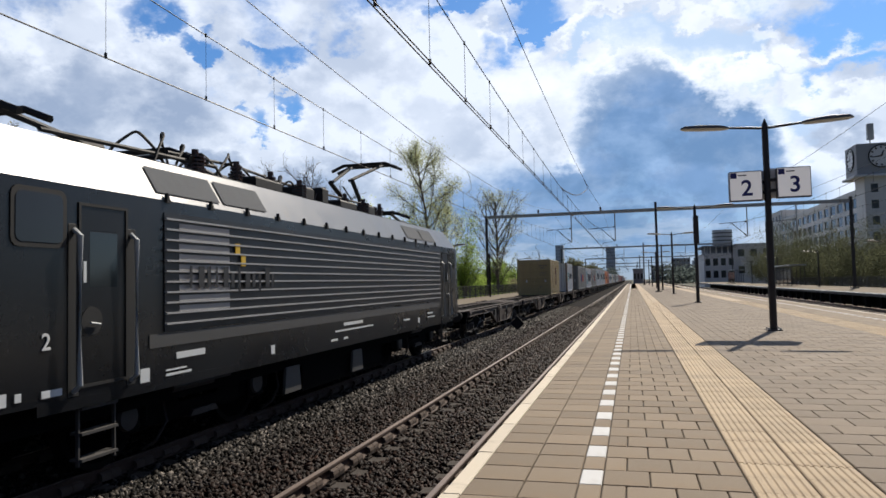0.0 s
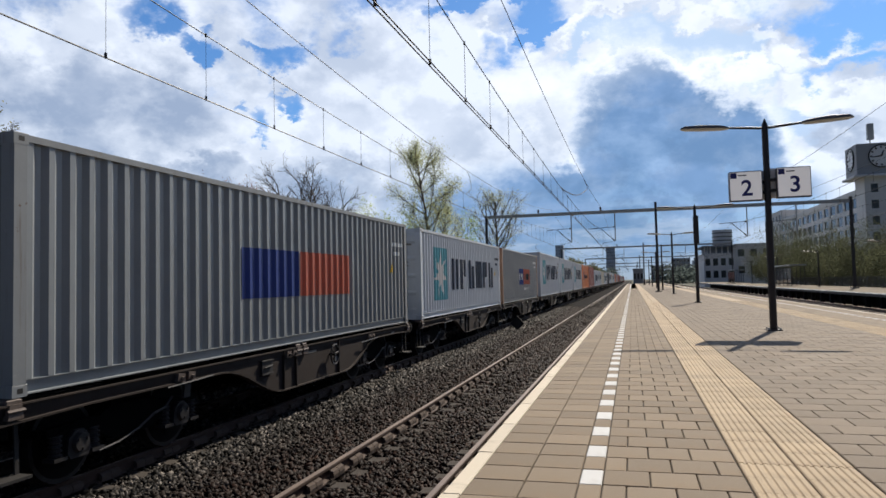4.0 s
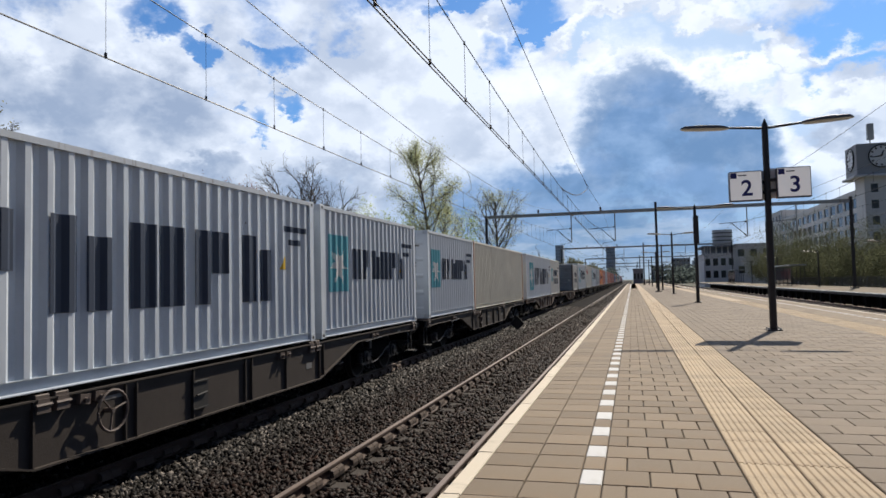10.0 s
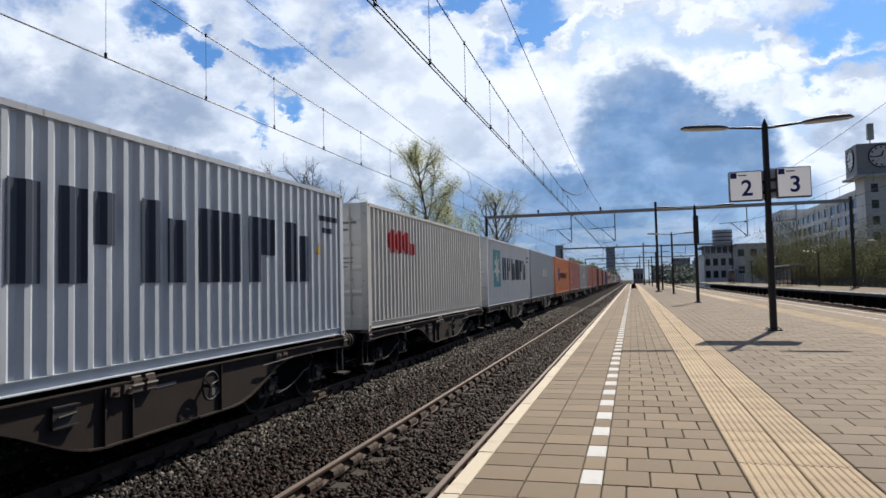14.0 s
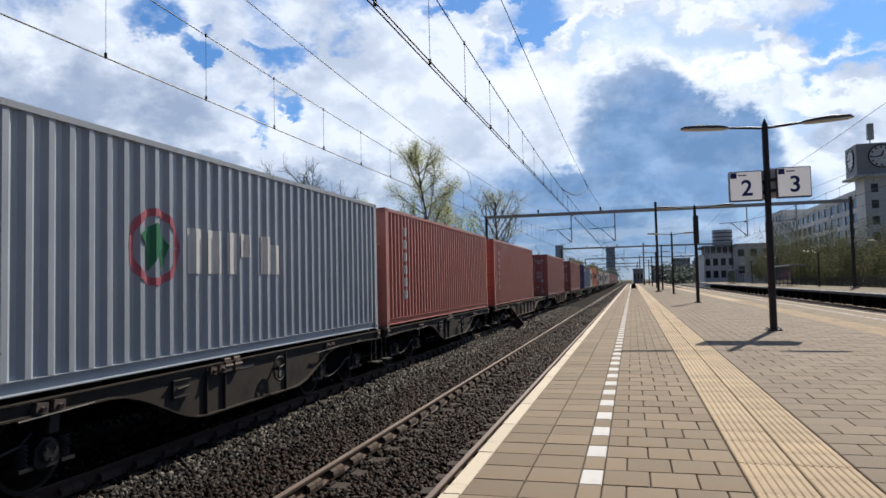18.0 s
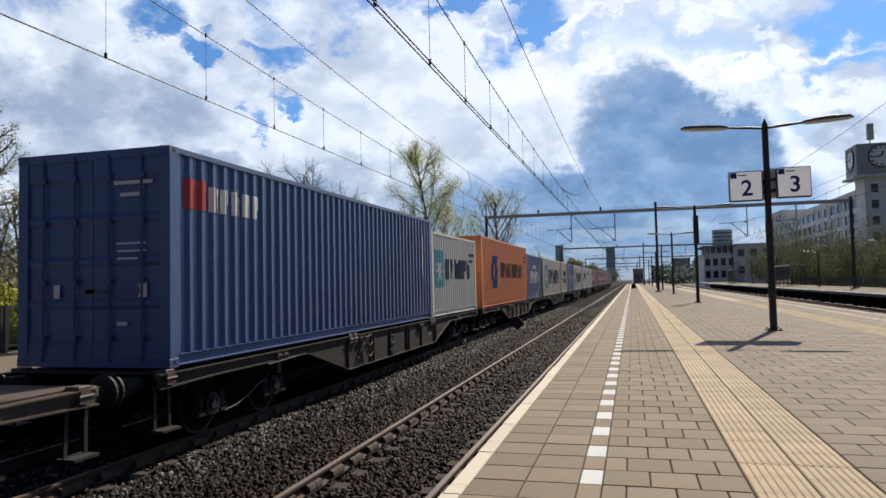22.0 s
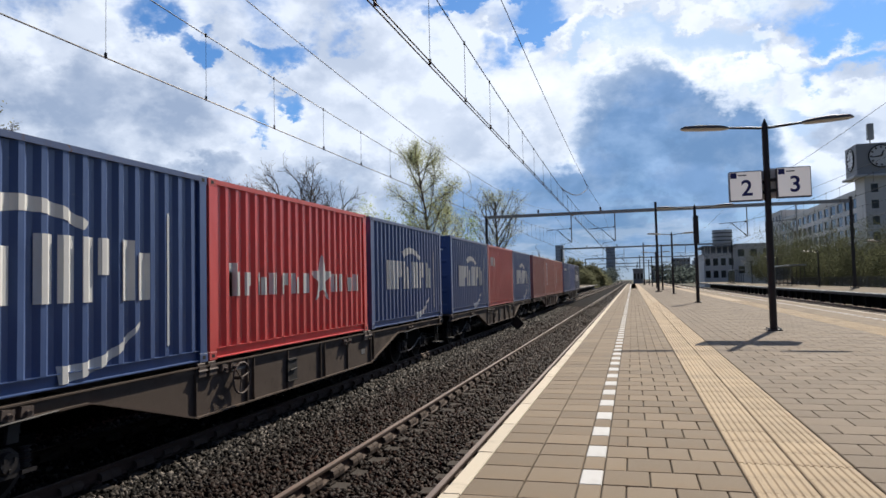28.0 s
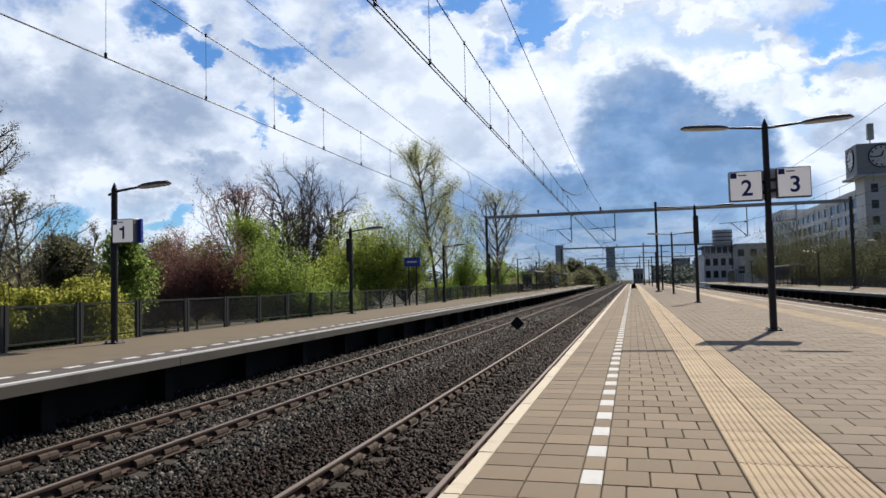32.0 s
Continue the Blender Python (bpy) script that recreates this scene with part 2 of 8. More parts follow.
RUST = (0.10, 0.045, 0.025)
M = dict(
    paving=surface("grey_beige_concrete_tile", (0.230, 0.176, 0.118), 0.85, vary=0.10, grain=1.6, stain=(0.27, 0.175, 0.095), stained=0.4, stain_scale=1.1, bump=0.3, fine=90, per_piece=0.15),
    paving_grey=surface("grey_concrete_tile", (0.212, 0.166, 0.119), 0.85, vary=0.08, grain=1.2, stain=(0.16, 0.145, 0.13), stained=0.3, bump=0.3, fine=90, per_piece=0.12),
    joint=surface("sanded_joint", (0.035, 0.029, 0.023), 0.95, vary=0.25, grain=3, bump=0.4),
    white_tile=surface("white_concrete_tile", (0.60, 0.60, 0.59), 0.7, vary=0.05, grain=4, stain=(0.38, 0.36, 0.33), stained=0.3, stain_scale=3, bump=0.15, per_piece=0.03),
    edging=surface("pale_concrete_edging", (0.66, 0.58, 0.455), 0.8, vary=0.08, grain=2, stain=(0.3, 0.26, 0.2), stained=0.35, stain_scale=2, bump=0.25, per_piece=0.05),
    tactile=surface("cream_ribbed_tile", (0.44, 0.335, 0.215), 0.8, vary=0.12, grain=2.2, stain=(0.22, 0.18, 0.135), stained=0.52, stain_scale=1.2, bump=0.25, per_piece=0.10),
    # near black: the shade under the platform edge is put into this colour
    wall=surface("shade_dark_platform_wall", (0.012, 0.0105, 0.0095), 0.95, vary=0.3, grain=1.5, bump=0.4),
    slab=surface("weathered_concrete_slab", (0.20, 0.18, 0.15), 0.85, vary=0.15, grain=1.1, stain=(0.16, 0.14, 0.12), stained=0.5, bump=0.3),
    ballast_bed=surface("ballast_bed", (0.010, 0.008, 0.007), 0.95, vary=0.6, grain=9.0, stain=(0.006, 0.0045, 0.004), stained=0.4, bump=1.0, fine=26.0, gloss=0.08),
    sleeper=surface("concrete_sleeper", (0.072, 0.062, 0.054), 0.9, gloss=0.15, vary=0.3, grain=4, stain=(0.035, 0.025, 0.02), stained=0.5, stain_scale=3, bump=0.3),
    rail=surface("rusty_rail", (0.065, 0.038, 0.027), 0.75, 0.2, vary=0.25, grain=3, bump=0.3),
    rail_top=surface("worn_rail_head", (0.24, 0.185, 0.15), 0.5, 0.5, vary=0.15, grain=2, bump=0.02),
    clip=surface("rail_clip", (0.034, 0.026, 0.021), 0.85, 0.1, vary=0.2, gloss=0.15),
    rail_block=surface("rail_damper", (0.085, 0.060, 0.046), 0.9, vary=0.3, grain=5, stain=(0.07, 0.05, 0.038), stained=0.5, stain_scale=4, bump=0.3),
    slab_side=surface("stained_concrete_edge", (0.115, 0.105, 0.09), 0.9, vary=0.2, grain=0.9, stain=(0.06, 0.055, 0.05), stained=0.5, bump=0.3),
    side_paving=surface("tan_concrete_paving", (0.165, 0.128, 0.082), 0.9, vary=0.22, grain=1.3, stain=(0.105, 0.10, 0.062), stained=0.55, bump=0.3),
    side_grey=surface("mauve_grey_paving", (0.095, 0.082, 0.075), 0.9, vary=0.12, grain=1.0, bump=0.3),
    white_line=surface("white_line_paint", (0.74, 0.74, 0.72), 0.7, vary=0.06, grain=3, stain=(0.45, 0.43, 0.4), stained=0.25, bump=0.1),
    ground=surface("earth_and_grass", (0.066, 0.066, 0.040), 0.95, vary=0.35, grain=0.25, stain=(0.10, 0.09, 0.07), stained=0.5, stain_scale=0.05, bump=0.4, fine=9),
    asphalt=surface("asphalt", (0.055, 0.055, 0.055), 0.9, vary=0.2, grain=1.5, bump=0.3),
    pole=surface("dark_blue_painted_steel", (0.014, 0.012, 0.015), 0.5, vary=0.2, grain=3, bump=0.05),
    lamp_glass=surface("lamp_cover", (0.55, 0.55, 0.50), 0.3, vary=0.08, bump=0.02),
    lamp_shell=surface("lamp_housing", (0.13, 0.13, 0.14), 0.5, 0.3, vary=0.15, bump=0.05),
    galv=surface("galvanised_steel", (0.40, 0.42, 0.43), 0.6, 0.25, vary=0.2, grain=5, bump=0.08),
    mast=surface("dark_steel_mast", (0.045, 0.045, 0.05), 0.6, 0.2, vary=0.2, grain=3, bump=0.1),
    wire=surface("overhead_wire", (0.06, 0.055, 0.05), 0.5, 0.5, vary=0.1, bump=0.0),
    insulator=surface("brown_insulator", (0.06, 0.03, 0.022), 0.25, vary=0.1, bump=0.0),
    sign_white=surface("white_sign_panel", (0.86, 0.86, 0.87), 0.4, vary=0.03, bump=0.02),
    sign_blue=surface("dark_blue_sign", (0.012, 0.018, 0.16), 0.4, vary=0.05, bump=0.02),
    sign_name=surface("blue_name_sign", (0.03, 0.06, 0.42), 0.4, vary=0.05, bump=0.02),
    sign_frame=surface("sign_frame", (0.17, 0.17, 0.19), 0.5, 0.4, vary=0.1, bump=0.02),
    black=surface("black_board", (0.012, 0.012, 0.012), 0.7, vary=0.2, bump=0.05),
    fence=surface("dark_fence_steel", (0.03, 0.034, 0.034), 0.6, 0.2, vary=0.15, bump=0.05),
    bark=surface("bark", (0.11, 0.092, 0.078), 0.95, vary=0.3, grain=5, bump=0.5, fine=30),
    glass=glass_stuff("window_glass"),
    glass_pale=glass_stuff("grey_window", (0.10, 0.115, 0.13), 0.15),
    # far panes carry distance haze in their pale blue colour
    glass_far=glass_stuff("hazed_far_window", (0.24, 0.30, 0.38), 0.5),
)


def stone_stuff(name, dark, light, rust):
    """Broken stone, mostly dark with a few pale pieces; browner where brake dust settles beside the right-hand track."""
    m = bpy.data.materials.new(name)
    m.use_nodes = True
    N = Nodes(m.node_tree)
    chance = N.add("ShaderNodeNewGeometry").outputs["Random Per Island"]
    at = N.add("ShaderNodeTexCoord").outputs["Object"]
    base = N.mix(N.math("POWER", chance, 5.0), (*dark, 1), (*light, 1))
    part_x = N.add("ShaderNodeSeparateXYZ")
    N.link(at, part_x.inputs[0])
    wander = N.math("MULTIPLY", N.math("SUBTRACT", N.noise(at, 1.3, 4.0), 0.5), 0.9)
    dust = N.step(N.math("ADD", part_x.outputs[0], wander), -5.5, -4.3, 0.0, 0.92)
    brown = N.mix(N.math("POWER", N.math("FRACT", N.math("MULTIPLY", chance, 7.3)), 2.2), (*[c * 0.45 for c in rust], 1), (*[c * 2.1 for c in rust], 1))
    base = N.mix(dust, base, brown)
    p = N.add("ShaderNodeBsdfPrincipled")
    N.link(base, p.inputs["Base Color"])
    p.inputs["Roughness"].default_value = 0.6
    p.inputs["Specular IOR Level"].default_value = 0.12
    N.link(p.outputs[0], N.add("ShaderNodeOutputMaterial").inputs[0])
    return m


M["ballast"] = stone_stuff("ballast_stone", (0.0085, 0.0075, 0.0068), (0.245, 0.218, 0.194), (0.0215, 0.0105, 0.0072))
LEAF = dict(
    dull=leaf_stuff("dull_olive_leaf", (0.165, 0.17, 0.105)),
    pale=leaf_stuff("pale_spring_leaf", (0.43, 0.46, 0.27)),
    dim=leaf_stuff("dim_olive_leaf", (0.085, 0.092, 0.054), 0.2),
    spring=leaf_stuff("bright_spring_leaf", (0.42, 0.50, 0.12)),
    green=leaf_stuff("fresh_green_leaf", (0.30, 0.40, 0.10)),
    deep=leaf_stuff("deep_green_leaf", (0.23, 0.31, 0.09)),
    yellow=leaf_stuff("yellow_green_leaf", (0.37, 0.38, 0.09), 0.28),
    red=leaf_stuff("red_brown_leaf", (0.29, 0.155, 0.14), 0.35),
    # dull bluish green with distance haze mixed into the colour
    far=leaf_stuff("hazy_far_leaf", (0.085, 0.105, 0.10)),
    olive=leaf_stuff("olive_bud", (0.24, 0.23, 0.13)),
)


M["sign_face"] = surface("lit_sign_panel", (0.86, 0.86, 0.87), 0.4, vary=0.03, bump=0.02)
# the track number boards are lit from inside
glow = M["sign_face"].node_tree.nodes["Principled BSDF"]
glow.inputs["Emission Color"].default_value = (1.0, 0.98, 1.0, 1)
glow.inputs["Emission Strength"].default_value = 0.22


# ---- mesh helpers ----
class Shape:
    """Collects faces of one part."""

    def __init__(self):
        self.v, self.f, self.m = [], [], []

    def face(self, points, slot=0):
        n = len(self.v)
        self.v.extend(tuple(p) for p in points)
        self.f.append(tuple(range(n, n + len(points))))
        self.m.append(slot)

    def box(self, x0, x1, y0, y1, z0, z1, slot=0, skip=""):
        n = len(self.v)
        self.v += [(x0, y0, z0), (x1, y0, z0), (x1, y1, z0), (x0, y1, z0), (x0, y0, z1), (x1, y0, z1), (x1, y1, z1), (x0, y1, z1)]
        for key, q in (("b", (0, 3, 2, 1)), ("t", (4, 5, 6, 7)), ("s", (0, 1, 5, 4)), ("e", (1, 2, 6, 5)), ("n", (2, 3, 7, 6)), ("w", (3, 0, 4, 7))):
            if key not in skip:
                self.f.append(tuple(n + i for i in q))
                self.m.append(slot)
        return self

    def slab(self, x0, x1, y0, y1, z0, z1, c=0.01, slot=0):
        """A box with chamfered top edges."""
        n = len(self.v)
        self.v += [(x0, y0, z0), (x1, y0, z0), (x1, y1, z0), (x0, y1, z0), (x0, y0, z1 - c), (x1, y0, z1 - c), (x1, y1, z1 - c), (x0, y1, z1 - c),
                   (x0 + c, y0 + c, z1), (x1 - c, y0 + c, z1), (x1 - c, y1 - c, z1), (x0 + c, y1 - c, z1)]
        for q in ((0, 1, 5, 4), (1, 2, 6, 5), (2, 3, 7, 6), (3, 0, 4, 7), (4, 5, 9, 8), (5, 6, 10, 9), (6, 7, 11, 10), (7, 4, 8, 11), (8, 9, 10, 11)):
            self.f.append(tuple(n + i for i in q))
            self.m.append(slot)
        return self

    def tube(self, points, radii, sides=8, slot=0, caps=True):
        """A round bar along points."""
        if not isinstance(radii, (list, tuple)):
            radii = [radii] * len(points)
        points = [Vector(p) for p in points]
        n = len(self.v)
        for i, p in enumerate(points):
            along = (points[min(i + 1, len(points) - 1)] - points[max(i - 1, 0)]).normalized()
            side = along.cross(Vector((0, 0, 1)))
            side = side.normalized() if side.length > 0.05 else Vector((1, 0, 0))
            up = side.cross(along).normalized()
            for k in range(sides):
                a = 2 * math.pi * k / sides
                self.v.append(tuple(p + radii[i] * (math.cos(a) * side + math.sin(a) * up)))
        for i in range(len(points) - 1):
            for k in range(sides):
                a, b = n + i * sides + k, n + i * sides + (k + 1) % sides
                self.f.append((a, b, b + sides, a + sides))
                self.m.append(slot)
        if caps:
            self.f.append(tuple(n + k for k in reversed(range(sides))))
            self.f.append(tuple(n + (len(points) - 1) * sides + k for k in range(sides)))
            self.m += [slot, slot]
        return self

    def sweep(self, outline, y0, y1, slot=0, caps=True):
        """A profile of (x, z) pulled along y."""
        n, k = len(self.v), len(outline)
        self.v += [(x, y0, z) for x, z in outline] + [(x, y1, z) for x, z in outline]
        for i in range(k):
            j = (i + 1) % k
            self.f.append((n + i, n + j, n + k + j, n + k + i))
            self.m.append(slot)
        if caps:
            self.f += [tuple(n + i for i in reversed(range(k))), tuple(n + k + i for i in range(k))]
            self.m += [slot, slot]
        return self

    def plate(self, outline, x0, x1, slot=0):
        """A profile of (y, z) pulled along x."""
        n, k = len(self.v), len(outline)
        self.v += [(x0, y, z) for y, z in outline] + [(x1, y, z) for y, z in outline]
        for i in range(k):
            j = (i + 1) % k
            self.f.append((n + i, n + j, n + k + j, n + k + i))
            self.m.append(slot)
        self.f += [tuple(n + i for i in reversed(range(k))), tuple(n + k + i for i in range(k))]
        self.m += [slot, slot]
        return self

    def mesh(self, name, mats, smooth=False):
        me = bpy.data.meshes.new(name)
        me.from_pydata(self.v, [], self.f)
        for m in mats:
            me.materials.append(m)
        me.polygons.foreach_set("material_index", self.m)
        if smooth:
            me.polygons.foreach_set("use_smooth", [True] * len(self.f))
        me.validate()
        b = bmesh.new()
        b.from_mesh(me)
        bmesh.ops.recalc_face_normals(b, faces=b.faces)
        b.to_mesh(me)
        b.free()
        return me


def part(name, shape, mats, parent=None, label="", at=None, smooth=False):
    """One mesh object from a Shape or a ready mesh."""
    if not isinstance(mats, (list, tuple)):
        mats = [mats]
    me = shape if isinstance(shape, bpy.types.Mesh) else shape.mesh(name, mats, smooth)
    ob = new(name, me)
    if parent is not None:
        ob.parent = parent
    if at is not None:
        ob.location = at
    if label:
        tagged(ob, label)
    return ob


def thing(name, label, category, group="", kind="", at=(0, 0, 0)):
    ob = new(name)
    ob.empty_display_size = 0.2
    ob.location = at
    return tagged(ob, label, category, group, kind)


def letters(name, text, size, mat, m, parent=None, depth=0.004, weight=0.012):
    """Writing in the built-in font, as a mesh."""
    c = bpy.data.curves.new(name, "FONT")
    c.body, c.size, c.extrude, c.align_x, c.align_y = text, size, depth, "CENTER", "CENTER"
    c.offset = size * weight
    ob = bpy.data.objects.new(name, c)
    me = bpy.data.meshes.new_from_object(ob)
    bpy.data.objects.remove(ob)
    me.materials.clear()
    me.materials.append(mat)
    made = new(name, me)
    made.parent = parent
    made.matrix_basis = m
    return made


RAIL_Z = -0.813
BED_Z = RAIL_Z - 0.225
XR, XL = -2.774, -6.976
EDGE_R, EDGE_L = -1.194, -8.64
MIDDLE = 3.20
X3, X4 = 2 * MIDDLE - XR, 2 * MIDDLE - XR + 4.2
EDGE_3 = 2 * MIDDLE - EDGE_R
EDGE_4 = X4 + 1.58
NEAR, FAR = -60.0, 420.0


# ---- ground and tracks ----
def build_ground():
    s = Shape()
    s.face([(-2500, -2500, -1.42), (2500, -2500, -1.42), (2500, 2500, -1.42), (-2500, 2500, -1.42)])
    tagged(part("ground", s, M["ground"]), "flat earth and rough grass around the railway", "ground", kind="structure")


def ballast_stones(rng, areas):
    """Loose stones, each an uneven six-cornered chip, joined as one heap."""
    corners = np.array([(1, 0, 0), (0, 1, 0), (-1, 0, 0), (0, -1, 0), (0, 0, 1), (0, 0, -1)], float) * 1.05
    tris = np.array([(0, 1, 4), (1, 2, 4), (2, 3, 4), (3, 0, 4), (1, 0, 5), (2, 1, 5), (3, 2, 5), (0, 3, 5)])
    verts, count = [], 0
    for x0, x1, y0, y1, density, size in areas:
        n = int((x1 - x0) * (y1 - y0) * density)
        at = np.stack([rng.uniform(x0, x1, n), rng.uniform(y0, y1, n), rng.uniform(-0.02, 0.02, n) + BED_Z + 0.004], -1)
        mid = np.abs(at[:, 0] - (XR + XL) / 2)
        at[:, 2] += 0.024 + np.clip(0.9 - mid, 0, 0.9) * 0.05
        at[:, 2] += np.clip((XL - 1.05) - at[:, 0], 0, 1.4) * 0.075
        keep = np.ones(n, bool)
        for x in (XL, XR):
            d = np.abs(at[:, 0] - x)
            phase = np.abs((at[:, 1] - NEAR - 0.3 + 0.3) % 0.6 - 0.3)
            keep &= ~((np.abs(d - 0.7535) < 0.34) & (phase < 0.13)) & (np.abs(d - 0.7535) > 0.09)
        at = at[keep]
        n = len(at)
        scale = size * rng.uniform(0.6, 1.35, (n, 1, 1)) * rng.uniform(0.45, 1.25, (n, 1, 3))
        local = corners[None] * scale + rng.normal(0, 0.24, (n, 6, 3)) * scale
        a, b, c = rng.uniform(0, 6.28, (3, n))
        turn = np.empty((n, 3, 3))
        ca, sa, cb, sb, cc, sc = np.cos(a), np.sin(a), np.cos(b), np.sin(b), np.cos(c), np.sin(c)
        turn[:, 0] = np.stack([ca * cb, ca * sb * sc - sa * cc, ca * sb * cc + sa * sc], -1)
        turn[:, 1] = np.stack([sa * cb, sa * sb * sc + ca * cc, sa * sb * cc - ca * sc], -1)
        turn[:, 2] = np.stack([-sb, cb * sc, cb * cc], -1)
        verts.append(np.einsum("nij,nkj->nki", turn, local) + at[:, None])
        count += n
    verts = np.concatenate(verts).reshape(-1, 3)
    faces = (tris[None] + 6 * np.arange(count)[:, None, None]).reshape(-1, 3)
    me = bpy.data.meshes.new("ballast_stones")
    me.vertices.add(len(verts))
    me.vertices.foreach_set("co", verts.ravel())
    me.loops.add(faces.size)
    me.loops.foreach_set("vertex_index", faces.ravel())
    me.polygons.add(len(faces))
    me.polygons.foreach_set("loop_start", np.arange(0, faces.size, 3))
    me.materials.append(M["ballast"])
    me.update(calc_edges=True)
    tagged(new("ballast_stones", me), "loose grey-brown crushed ballast stones between the rails", "ballast", kind="stuff")


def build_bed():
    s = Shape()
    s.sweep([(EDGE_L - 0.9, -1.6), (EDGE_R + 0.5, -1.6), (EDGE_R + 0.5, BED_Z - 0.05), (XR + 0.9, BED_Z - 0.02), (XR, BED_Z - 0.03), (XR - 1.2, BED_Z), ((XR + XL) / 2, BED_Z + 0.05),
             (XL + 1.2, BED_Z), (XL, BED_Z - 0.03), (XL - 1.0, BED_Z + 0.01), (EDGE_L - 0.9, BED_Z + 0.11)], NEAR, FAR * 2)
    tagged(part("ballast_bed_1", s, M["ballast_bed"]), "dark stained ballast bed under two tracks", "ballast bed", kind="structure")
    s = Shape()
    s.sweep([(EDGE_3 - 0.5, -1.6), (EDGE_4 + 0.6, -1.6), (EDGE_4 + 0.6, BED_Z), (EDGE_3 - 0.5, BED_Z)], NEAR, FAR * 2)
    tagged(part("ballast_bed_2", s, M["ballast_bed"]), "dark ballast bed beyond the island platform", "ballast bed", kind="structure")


def build_track(name, x, y0, y1, sleepers_to):
    track = thing(name, "standard gauge track on twin-block concrete sleepers, rusty rails with dampers", "track", kind="structure", at=(x, 0, 0))
    for side in (-1, 1):
        c = side * 0.7535
        z = RAIL_Z
        web = [(-0.075, -0.16), (0.075, -0.16), (0.075, -0.145), (0.012, -0.125), (0.012, -0.045), (0.036, -0.035), (0.036, -0.006), (0.028, 0.0), (-0.028, 0.0), (-0.036, -0.006), (-0.036, -0.035), (-0.012, -0.045), (-0.012, -0.125), (-0.075, -0.145)]
        s = Shape()
        s.sweep([(c + a, z + b) for a, b in web], y0, y1)
        s.m[7] = 1
        part("rail", s, [M["rail"], M["rail_top"]], track, "rusty rail with a worn bright head")
    s = Shape()
    z = RAIL_Z - 0.165
    for c in (-0.7535, 0.7535):
        s.slab(c - 0.35, c + 0.35, -0.135, 0.135, z - 0.2, z - 0.008, 0.02)
        s.slab(c - 0.12, c + 0.12, -0.085, 0.085, z - 0.05, z + 0.018, 0.008, 1)
        for e in (-1, 1):
            # sound dampers clamped to the rail between the sleepers, rail clips over them
            wedge = [(c + e * 0.016, z + 0.012), (c + e * 0.066, z + 0.012), (c + e * 0.072, z + 0.058), (c + e * 0.060, z + 0.098), (c + e * 0.016, z + 0.116)]
            s.sweep(wedge, 0.138, 0.296, 2)
            s.sweep(wedge, 0.304, 0.462, 2)
            s.tube([(c + e * 0.07, -0.05, z + 0.03), (c + e * 0.105, -0.02, z + 0.045), (c + e * 0.105, 0.03, z + 0.045), (c + e * 0.06, 0.05, z + 0.035)], 0.011, 5, 1)
    me = s.mesh("sleeper", [M["sleeper"], M["clip"], M["rail_block"]])
    y = y0 + 0.3
    rest = Shape()
    while y < y1:
        if -4 < y < sleepers_to:
            ob = new("sleeper", me)
            ob.parent, ob.location = track, (random.uniform(-0.02, 0.02), y, random.uniform(-0.008, 0.004))
        elif y < 220:
            rest.box(-1.1, 1.1, y - 0.14, y + 0.14, z - 0.2, z - 0.012)
        y += 0.6
    part("sleeper_row", rest, M["clip"], track)
    return track


# ---- platforms ----
ROW = 0.3567


def paving_tile(x, y, w, d, z, g=0.006, c=0.006):
    s = Shape()
    s.slab(-w / 2 + g, w / 2 - g, -d / 2 + g, d / 2 - g, -0.05, 0, c)
    return s


